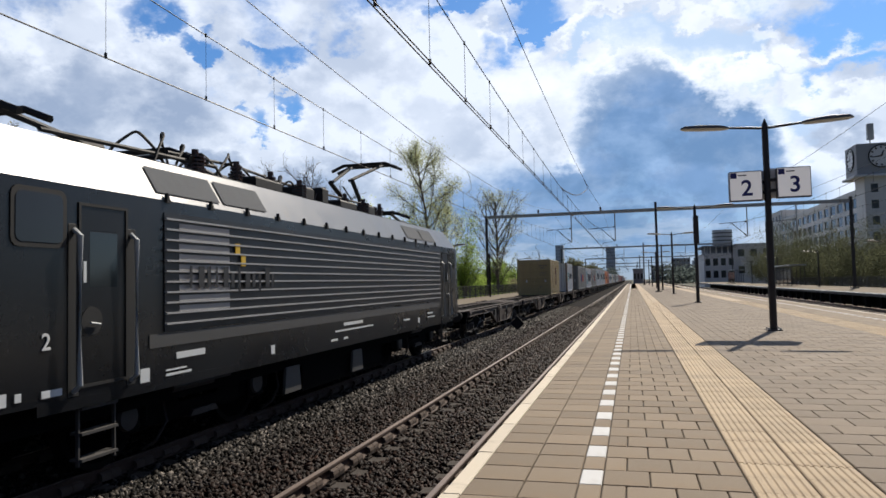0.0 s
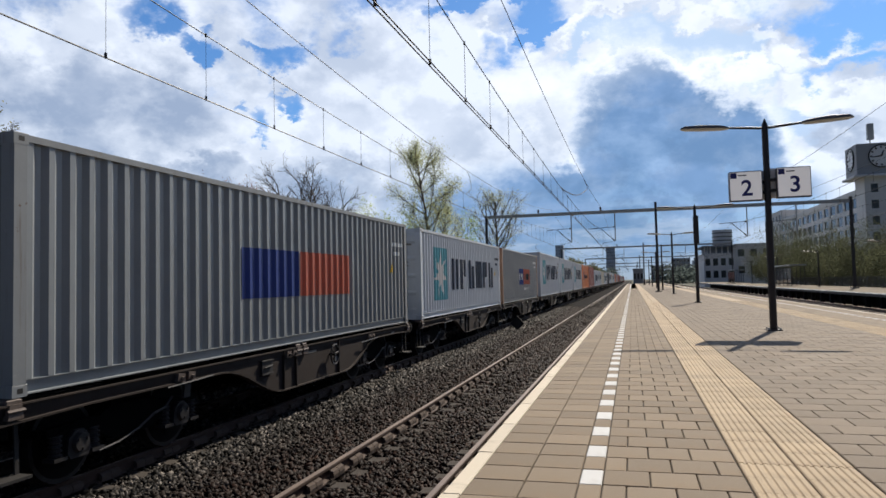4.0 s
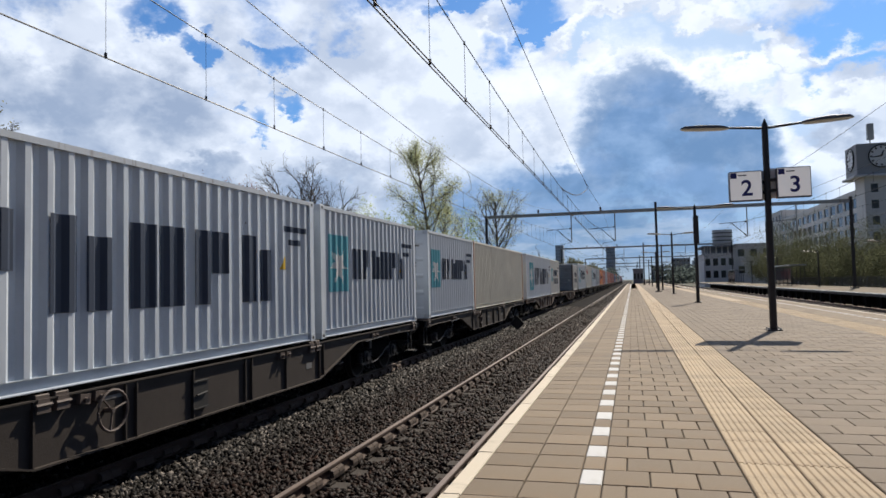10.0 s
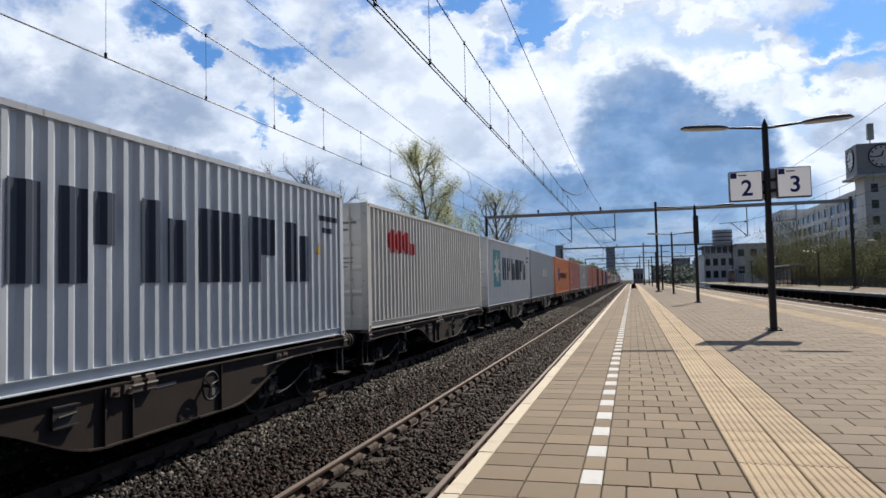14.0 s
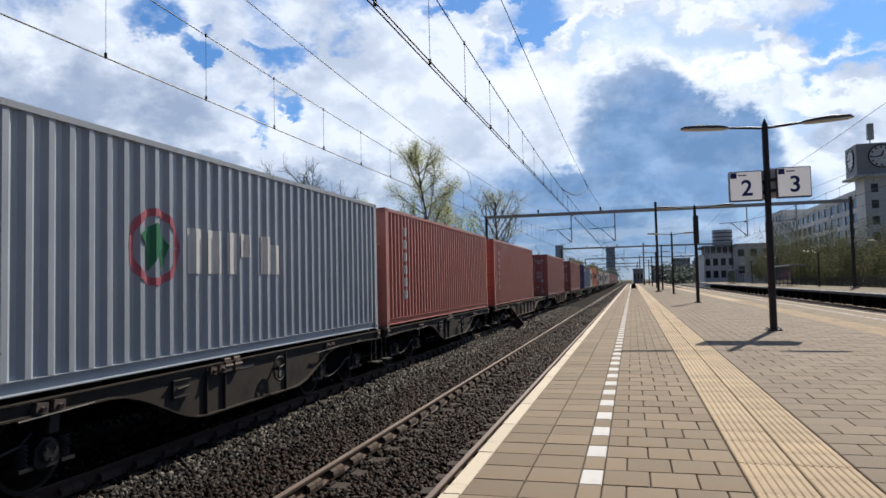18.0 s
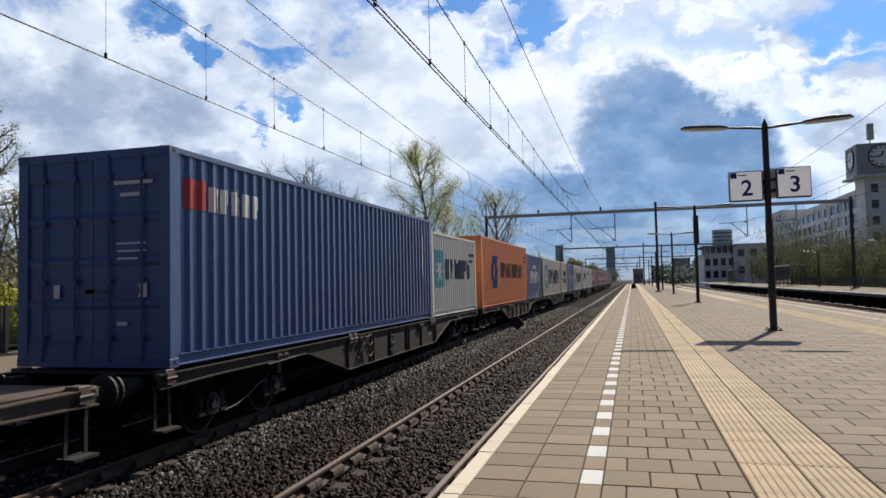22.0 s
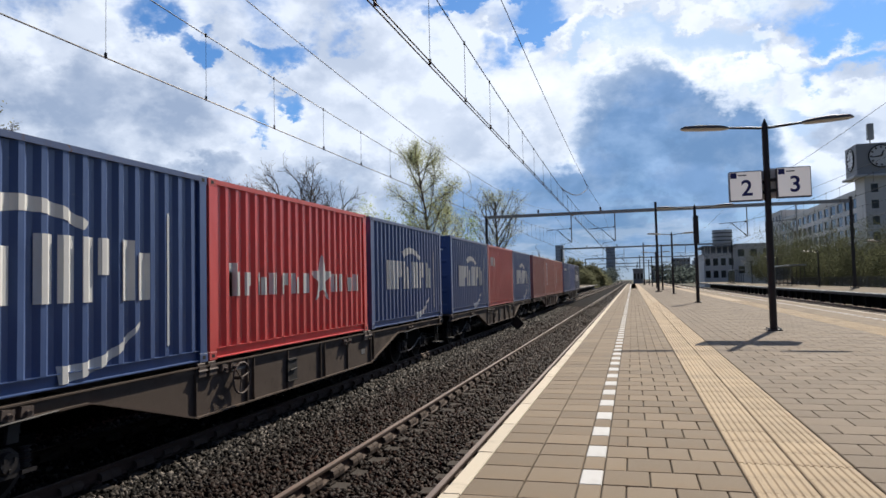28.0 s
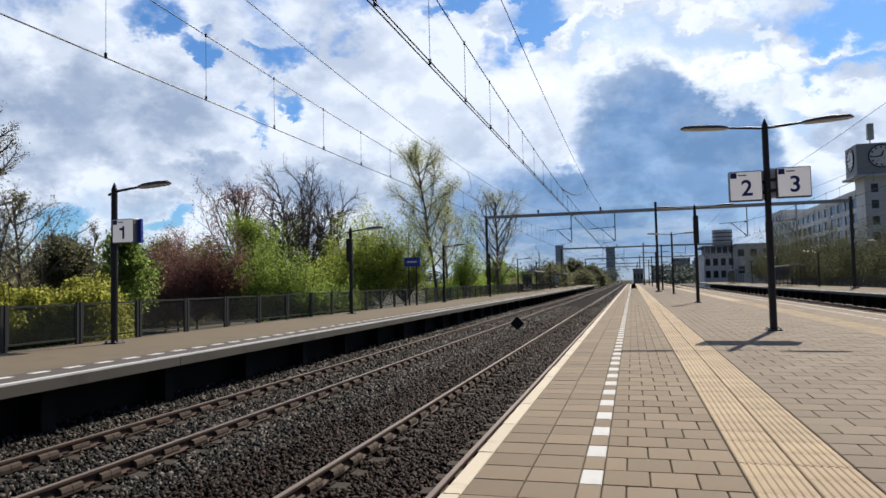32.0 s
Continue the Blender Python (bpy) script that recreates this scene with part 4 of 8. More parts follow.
P40, P20, HIGH, LOW, HALF = 12.192, 6.058, 2.896, 2.591, 1.219
TALL = (119.12, 132.59, 145.75, 159.2, 172.73, 265.5, 279.07, 292.61, 305.68, 319.19, 332.55, 345.85, 358.69, 372.5, 392.44, 411.69, 431.36, 450.8)
PAINT = {}


def container_paint(name, colour, stain, stained, wear):
    """Weathered steel paint: faded patches, streaks that run down the sheet, scuffs and small rusty chips."""
    m = bpy.data.materials.new(name)
    m.use_nodes = True
    N = Nodes(m.node_tree)
    at = N.add("ShaderNodeTexCoord").outputs["Object"]
    lot = N.add("ShaderNodeCombineXYZ")
    N.link(N.math("MULTIPLY", N.add("ShaderNodeObjectInfo").outputs["Random"], 37.0), lot.inputs[1])
    here = N.vec("ADD", at, lot.outputs[0])
    big = N.noise(here, 0.9, 5.0, 0.6)
    streaks = N.noise(N.vec("MULTIPLY", here, (9.0, 9.0, 0.55)), 1.0, 5.0, 0.65)
    fine = N.noise(here, 26.0, 3.0, 0.6)
    factor = N.math("ADD", 1.0, N.math("ADD", N.math("MULTIPLY", N.math("SUBTRACT", big, 0.5), 0.34), N.math("MULTIPLY", N.math("SUBTRACT", fine, 0.5), 0.10)))
    tint = N.add("ShaderNodeCombineXYZ")
    for i in range(3):
        N.link(factor, tint.inputs[i])
    base = N.mix(1.0, (*colour, 1), tint.outputs[0], "MULTIPLY")
    run = N.step(streaks, 0.66 - 0.16 * stained, 0.80 - 0.10 * stained)
    base = N.mix(N.math("MULTIPLY", run, 0.30 + 0.5 * stained), base, (*stain, 1))
    scuff = N.step(N.noise(N.vec("MULTIPLY", here, (3.0, 3.0, 7.0)), 1.1, 6.0, 0.7), 0.66, 0.70)
    base = N.mix(N.math("MULTIPLY", scuff, 0.16 + 0.3 * wear), base, (*[min(0.7, c * 0.6 + 0.16) for c in colour], 1))
    chip = N.step(N.noise(here, 5.5, 8.0, 0.72), 0.71 - 0.07 * wear, 0.735 - 0.06 * wear)
    base = N.mix(chip, base, (*RUST, 1))
    p = N.add("ShaderNodeBsdfPrincipled")
    N.link(base, p.inputs["Base Color"])
    p.inputs["Specular IOR Level"].default_value = 0.62
    p.inputs["Sheen Weight"].default_value = 0.13
    p.inputs["Sheen Roughness"].default_value = 0.45
    N.link(N.math("ADD", N.math("MULTIPLY", N.math("SUBTRACT", big, 0.5), 0.3), 0.32 + 0.18 * wear, clamp=True), p.inputs["Roughness"])
    dent = N.add("ShaderNodeBump")
    dent.inputs["Strength"].default_value, dent.inputs["Distance"].default_value = 0.35, 0.02
    N.link(N.noise(N.vec("MULTIPLY", here, (1.0, 2.4, 1.0)), 2.2, 3.0, 0.5), dent.inputs["Height"])
    N.link(dent.outputs[0], p.inputs["Normal"])
    N.link(p.outputs[0], N.add("ShaderNodeOutputMaterial").inputs[0])
    return m


def paint(name, colour, stained=0.35, stain=RUST):
    colour = [1.10 * c for c in colour]
    PAINT[name + "_worn"] = container_paint("worn_" + name, [c * 0.85 for c in colour], RUST, 0.6, 1.0)
    PAINT[name] = container_paint(name, colour, stain, stained, 0.25)


paint("silver_grey_paint", (0.536, 0.584, 0.647), 0.2, (0.29, 0.28, 0.265))
paint("light_grey_paint", (0.610, 0.604, 0.573), 0.15, (0.34, 0.31, 0.27))
paint("cream_grey_paint", (0.610, 0.580, 0.494), 0.4, (0.26, 0.17, 0.11))
paint("mustard_paint", (0.41, 0.315, 0.14), 0.35, (0.25, 0.17, 0.08))
paint("dark_grey_paint", (0.232, 0.250, 0.262), 0.25, (0.24, 0.23, 0.22))
paint("orange_paint", (0.720, 0.212, 0.049), 0.3, (0.32, 0.11, 0.04))
paint("orange_red_paint", (0.46, 0.115, 0.065), 0.3, (0.30, 0.09, 0.04))
paint("brown_red_paint", (0.360, 0.108, 0.092), 0.3, (0.15, 0.045, 0.035))
paint("oxide_red_paint", (0.445, 0.135, 0.105), 0.25, (0.18, 0.05, 0.035))
paint("faded_red_paint", (0.520, 0.100, 0.090), 0.3, (0.20, 0.045, 0.04))
paint("bright_red_paint", (0.688, 0.073, 0.066), 0.3, (0.22, 0.04, 0.035))
paint("blue_grey_paint", (0.344, 0.393, 0.457), 0.2, (0.2, 0.2, 0.2))
paint("dark_blue_paint", (0.050, 0.097, 0.250), 0.25, (0.05, 0.05, 0.07))
paint("mid_blue_paint", (0.090, 0.135, 0.335), 0.25, (0.05, 0.06, 0.12))
paint("navy_paint", (0.031, 0.053, 0.118), 0.2, (0.05, 0.045, 0.05))
paint("rusty_orange_post", (0.30, 0.145, 0.075), 0.6)
paint("rusty_brown_post", (0.20, 0.145, 0.115), 0.6)
paint("charcoal_paint", (0.105, 0.112, 0.122), 0.3, (0.12, 0.10, 0.09))
paint("worn_steel_post", (0.11, 0.095, 0.09), 0.5)
paint("slate_grey_paint", (0.235, 0.275, 0.325), 0.3, (0.15, 0.14, 0.14))
INK = {k: surface("print_" + k, c, 0.55, vary=0.08, grain=2, bump=0.0) for k, c in dict(
    dark=(0.035, 0.05, 0.085), teal=(0.12, 0.42, 0.50), pale=(0.72, 0.75, 0.76), white=(0.80, 0.80, 0.78), red=(0.50, 0.05, 0.05), blue=(0.02, 0.05, 0.25),
    black=(0.02, 0.02, 0.022), yellow=(0.70, 0.45, 0.03), brown=(0.10, 0.035, 0.02), green=(0.03, 0.22, 0.10), faded=(0.19, 0.185, 0.18), orange_red=(0.55, 0.14, 0.08), rose=(0.50, 0.13, 0.17)).items()}
CASTING = surface("corner_casting_steel", (0.12, 0.10, 0.09), 0.7, 0.2, vary=0.25, bump=0.2)
ROD = surface("lock_rod_steel", (0.075, 0.07, 0.066), 0.7, 0.1, vary=0.2, bump=0.1)

PITCH = 0.278
WAVE = ((0.0, 0.0), (0.074, 0.0), (0.138, -0.046), (0.214, -0.046), (0.278, 0.0))


def ridge(y):
    """Depth of the trapezoid side sheet at y."""
    u = (y - 0.16) % PITCH
    for (a, d), (b, e) in zip(WAVE, WAVE[1:]):
        if a <= u <= b:
            return d + (e - d) * (u - a) / (b - a)
    return 0.0


def breaks(y0, y1):
    out = {round(y0, 4), round(y1, 4)}
    k = math.floor((y0 - 0.16) / PITCH) - 1
    while 0.16 + k * PITCH < y1:
        for a, _ in WAVE[:-1]:
            y = 0.16 + k * PITCH + a
            if y0 < y < y1:
                out.add(round(y, 4))
        k += 1
    return sorted(out)


def side_sheet(x, sign, y0, y1, z0, z1):
    s = Shape()
    ys = breaks(y0, y1)
    for a, b in zip(ys, ys[1:]):
        xa, xb = x + sign * ridge(a), x + sign * ridge(b)
        s.face([(xa, a, z0), (xb, b, z0), (xb, b, z1), (xa, a, z1)])
    return s


def mark(polys, x, off=0.006, step=0.035):
    """Painted marks that follow the side sheet: polygons of (y, z) cut into upright strips."""
    s = Shape()
    for poly in polys:
        lo, hi = min(p[0] for p in poly), max(p[0] for p in poly)
        ys = [lo] + [y for y in breaks(lo, hi) if lo < y < hi] + [hi]
        fine = []
        for a, b in zip(ys, ys[1:]):
            n = max(1, math.ceil((b - a) / step))
            fine += [a + (b - a) * i / n for i in range(n)]
        fine.append(hi)

        def cut(y):
            hits = []
            for (ya, za), (yb, zb) in zip(poly, poly[1:] + poly[:1]):
                if (ya <= y < yb) or (yb <= y < ya):
                    hits.append(za + (zb - za) * (y - ya) / (yb - ya))
            return sorted(hits)

        for a, b in zip(fine, fine[1:]):
            e = (b - a) * 0.02
            ca, cb, cm = cut(a + e), cut(b - e), cut((a + b) / 2)
            if len(ca) != len(cm) or len(cb) != len(cm):
                ca = cb = cm
            xa, xb = x + ridge(a) + off, x + ridge(b) + off
            for i in range(0, len(cm) - 1, 2):
                s.face([(xa, a, ca[i]), (xb, b, cb[i]), (xb, b, cb[i + 1]), (xa, a, ca[i + 1])])
    return s


def rect(y, z, w, h):
    return [(y, z), (y + w, z), (y + w, z + h), (y, z + h)]


def blocks(y, z, w, h, n, gap=0.16):
    """A word of n plain marks, each of two upright bars of uneven height."""
    step = w / n
    out = []
    for i in range(n):
        a, b = y + i * step, step * (1 - gap) * (0.96 - 0.16 * ((i * 5) % 3) / 2)
        tall, low = h * (1.0, 0.58, 0.8)[i % 3], h * (0.0, 0.42, 0.0)[i % 3]
        out += [rect(a, z, b * 0.44, h), rect(a + b * 0.56, z + low, b * 0.44, tall)]
    return out


def star(y, z, r, n=7, inner=0.36):
    return [(y + (r if i % 2 == 0 else r * inner) * math.sin(math.pi * i / n), z + (r if i % 2 == 0 else r * inner) * math.cos(math.pi * i / n)) for i in range(2 * n)]


def arc(y, z, rx, rz, a0, a1, w0, w1, n=14):
    """A tapering swoosh."""
    out, back = [], []
    for i in range(n + 1):
        u = i / n
        a = radians(a0 + (a1 - a0) * u)
        w = w0 + (w1 - w0) * u
        out.append((y + rx * math.cos(a), z + rz * math.sin(a)))
        back.append((y + (rx - w) * math.cos(a), z + (rz - w) * math.sin(a)))
    return out + back[::-1]


CACHE = {}


def stable(place):
    return int(place * 7.0)


def cached(key, make, mats):
    if key not in CACHE:
        CACHE[key] = make().mesh(key[0], mats)
    return CACHE[key]


def container(place, length, colour, label, marks=(), doors=True, post=None, end=None, tall=False):
    """A shipping container, its near end at y = 0, in parts."""
    box = thing("shipping_container", label, "container", "containers on the train")
    mat = PAINT[colour]
    worn = PAINT[colour + "_worn"]
    post_mat = PAINT[post] if post else (worn if stable(place) % 3 == 0 else mat)
    end_mat = PAINT[end] if end else mat
    L, H, X = length, HIGH if tall else LOW, HALF
    bold = colour == "brown_red_paint" and L > 7

    def bit(name, make, m, parent=box, tag="", at=None):
        return part(name, cached((name, tag, L, H, m.name), make, [m]), m, parent, at=at)

    for sx in (1, -1):
        bit("side_panel", lambda: side_sheet(sx * (X - 0.012), sx, 0.16, L - 0.16, 0.155, H - 0.07), mat, tag=str(sx))
        def bottom_rail():
            s = Shape()
            line = [(X - 0.10, 0.016), (X - 0.012, 0.016), (X - 0.012, 0.028), (X - 0.056, 0.036), (X - 0.056, 0.146), (X - 0.012, 0.152), (X - 0.012, 0.162), (X - 0.10, 0.162)]
            return s.sweep([(sx * a, b) for a, b in line], 0.17, L - 0.17)
        bit("bottom_rail", bottom_rail, mat, tag=str(sx))
        bit("top_rail", lambda: Shape().box(min(sx * X, sx * (X - 0.06)), max(sx * X, sx * (X - 0.06)), 0.17, L - 0.17, H - 0.08, H - 0.01), worn, tag=str(sx))
        for y in (0.0, L - 0.16):
            bit("corner_post", lambda: Shape().box(min(sx * (X - 0.002), sx * (X - 0.16)), max(sx * (X - 0.002), sx * (X - 0.16)), y + 0.004, y + 0.156, 0.11, H - 0.11), post_mat, tag=str((sx, y)))
            for z in (0.0, H - 0.118):
                def casting():
                    s = Shape()
                    x0, x1 = sorted((sx * X, sx * (X - 0.162)))
                    s.slab(x0, x1, y - 0.006, y + 0.172, z, z + 0.118, 0.006)
                    xo = sx * (X + 0.001)
                    s.face([(xo, y + 0.05, z + 0.035), (xo, y + 0.12, z + 0.035), (xo, y + 0.12, z + 0.085), (xo, y + 0.05, z + 0.085)], 1)
                    return s
                steel = PAINT[post + "_worn"] if post else worn
                key = ("casting", sx, y, z, steel.name)
                if key not in CACHE:
                    CACHE[key] = casting().mesh("corner_casting", [steel, M["black"]])
                part("corner_casting", CACHE[key], steel, box)
    bit("roof", lambda: Shape().box(-X + 0.05, X - 0.05, 0.05, L - 0.05, H - 0.035, H - 0.012), mat)
    bit("floor", lambda: Shape().box(-X + 0.07, X - 0.07, 0.05, L - 0.05, 0.05, 0.12), CASTING)

    def corrugated_end():
        s = Shape()
        xs = [-X + 0.16 + (2 * X - 0.32) * i / 36 for i in range(37)]
        dep = [0.055 if (i % 4) in (0, 1) else 0.02 for i in range(37)]
        for a, b, da, db in zip(xs, xs[1:], dep, dep[1:]):
            s.face([(a, da, 0.15), (b, db, 0.15), (b, db, H - 0.12), (a, da, H - 0.12)])
        return s

    def far_end():
        s = Shape()
        s.box(-X + 0.15, X - 0.15, L - 0.06, L - 0.03, 0.1, H - 0.1)
        return s

    bit("end_panel", far_end, mat)
    bit("header", lambda: Shape().box(-X + 0.16, X - 0.16, 0.0, 0.09, H - 0.12, H - 0.004), end_mat)
    bit("sill", lambda: Shape().box(-X + 0.16, X - 0.16, 0.0, 0.09, 0.0, 0.15), end_mat)
    if doors:
        for i, (x0, x1) in enumerate(((-X + 0.16, -0.006), (0.006, X - 0.16))):
            def door():
                s = Shape()
                zs = [(0.15, 0.02)]
                for k in range(4):
                    z0 = 0.28 + k * (H - 0.62) / 4
                    z1 = 0.28 + (k + 1) * (H - 0.62) / 4
                    zs += [(z0, 0.02), (z0 + 0.06, 0.042), (z1 - 0.09, 0.042), (z1 - 0.03, 0.02)]
                zs += [(H - 0.12, 0.02)]
                for (za, da), (zb, db) in zip(zs, zs[1:]):
                    s.face([(x0, da, za), (x1, da, za), (x1, db, zb), (x0, db, zb)])
                for x in (x0, x1):
                    s.face([(x, 0.06, 0.15)] + [(x, d, z) for z, d in zs] + [(x, 0.06, H - 0.12)])
                return s
            leaf = bit("door", door, end_mat, tag=str(i))
            for x in (x0 + 0.27, x1 - 0.27):
                def rod():
                    s = Shape()
                    s.tube([(x, -0.005, 0.06), (x, -0.005, H - 0.06)], 0.017, 6)
                    for z in (0.35, 1.1, 1.9, H - 0.4):
                        s.box(x - 0.05, x + 0.05, -0.028, 0.012, z, z + 0.07)
                    s.box(x - 0.03, x + 0.35 * (1 if i == 0 else -1), -0.03, -0.012, 0.98, 1.03) if x > x0 + 0.3 or i else None
                    return s
                rod_mat = M["galv"] if bold else PAINT[(end or colour) + "_worn"]
                part("lock_rod", cached(("rod", x, H, rod_mat.name), rod, [rod_mat]), rod_mat, leaf)
        for i, (xa, xb, za, zb) in enumerate(((0.35, 0.95, H - 0.48, H - 0.43), (0.45, 0.75, H - 0.64, H - 0.59), (0.40, 0.85, 1.62, 1.645), (0.40, 0.85, 1.52, 1.545), (0.40, 0.72, 1.42, 1.445), (0.4, 0.56, 0.55, 0.60), (-0.62, -0.52, 0.92, 1.10), (0.74, 0.86, 0.92, 1.12))):
            ink = INK["pale"] if bold or "blue" in colour or i in (6, 7) else INK["faded"]
            part("writing_bar", cached(("bar", i, H, ink.name), lambda: Shape().box(xa, xb, 0.004, 0.0115, za, zb), [ink]), ink, box)
        if bold:
            part("warning_label", cached(("triangle", H), lambda: Shape().sweep([(-0.44, 1.30), (-0.24, 1.30), (-0.34, 1.50)], 0.014, 0.045), [INK["yellow"]]), INK["yellow"], box)
            part("logo_patch", cached(("door logo", H), lambda: Shape().box(-0.52, -0.20, 0.014, 0.045, H - 0.72, H - 0.50), [INK["red"]]), INK["red"], box, "small red logo patch")
            for k, (xa, xb, za, zb) in enumerate(((-0.48, -0.24, H - 0.64, H - 0.58), (-0.92, -0.74, 0.78, 1.02), (-0.90, -0.74, 1.12, 1.18), (0.40, 0.85, 1.30, 1.34), (0.40, 0.72, 1.20, 1.24), (0.78, 0.94, 0.22, 0.28))):
                part("plate", cached(("door plate", k, H), lambda: Shape().box(xa, xb, 0.010, 0.045, za, zb), [INK["pale"]]), INK["pale"], box)
    else:
        bit("end_wall", corrugated_end, end_mat)
    for name, ink, polys in marks:
        drop = 0.0 if tall else 0.31
        sets = [[[(y, z - drop) for y, z in poly] for poly in polys]]
        if name not in ("brand_blocks", "writing_bars"):
            sets = [[poly] for poly in sets[0]]
        for polys in sets:
            part({"brand_blocks": "brand_word", "code_bars": "code_bar", "writing_bars": "writing_row"}.get(name, name), mark(polys, X - 0.012, {"logo_patch": 0.009, "logo_star": 0.013, "logo_stripe": 0.013, "logo_leaf": 0.013, "brand_blocks": 0.013, "writing_bars": 0.013}.get(name, 0.006)), INK[ink], box)
    MOVING.append((box, place, DECK))
    return box


def wide_logo(length):
    """Pale blue square with a white star, and a dark word of six blocks."""
    if length > 7:
        return [("logo_patch", "teal", [rect(1.35, 0.8, 1.6, 1.63)]), ("logo_star", "white", [star(2.15, 1.6, 0.78)]), ("brand_blocks", "dark", blocks(3.55, 1.10, 7.42, 1.04, 6))] + SIDE_CODE(length)
    return [("logo_patch", "teal", [rect(0.40, 1.2, 0.95, 1.15)]), ("logo_star", "white", [star(0.87, 1.77, 0.46)]), ("brand_blocks", "dark", blocks(1.6, 1.45, 3.6, 0.66, 6))] + SIDE_CODE(length)


def SIDE_CODE(length, ink="dark"):
    """The row of small code plates at the upper far corner."""
    return [("code_bars", ink, [rect(length - 1.15 + 0.0, HIGH - 0.62, 0.85, 0.10), rect(length - 0.95, HIGH - 0.85, 0.5, 0.10)]), ("warning_label", "yellow", [[(length - 1.25, 1.62), (length - 1.02, 1.62), (length - 1.135, 1.86)]])]


def column(y, top, n, h, w, ink, gap=0.3):
    """A word written downwards, as plain blocks."""
    return ("brand_blocks", ink, [rect(y, top - (i + 1) * h, w, h * (1 - gap)) for i in range(n)])


def two_words(length, y=1.9, w=3.0):
    return [("logo_patch", "teal", [rect(0.6, 1.3, 0.9, 0.95)]), ("logo_star", "white", [star(1.05, 1.78, 0.45)]), ("brand_blocks", "dark", blocks(y, 1.68, w, 0.45, 6)), ("brand_blocks", "dark", blocks(y, 1.08, w, 0.42, 7))] + SIDE_CODE(length)


def swoosh20():
    return [("brand_blocks", "white", blocks(1.05, 1.2, 1.95, 0.72, 3, 0.1) + blocks(3.15, 1.2, 1.85, 0.72, 3, 0.1)), ("swoosh", "white", [arc(3.0, 1.35, 1.35, 0.95, 50, 120, 0.12, 0.2), arc(3.4, 1.35, 1.45, 1.0, -88, -25, 0.2, 0.04)]),
            ("code_bars", "pale", [rect(5.2, 0.6 + 0.0, 0.07, 1.7)])]


def emblem(y, z, k):
    """A bold blue emblem of two cut halves."""
    halves = ([(-0.83, 0.0), (-0.41, 0.70), (0.03, 0.70), (-0.11, 0.0), (0.03, -0.70), (-0.41, -0.73)], [(0.13, 0.70), (0.83, 0.70), (0.49, 0.17), (0.79, 0.10), (0.65, -0.67), (0.13, -0.70), (0.01, 0.0)])
    return ("logo_patch", "blue", [[(y + k * a, z + k * b) for a, b in half] for half in halves])


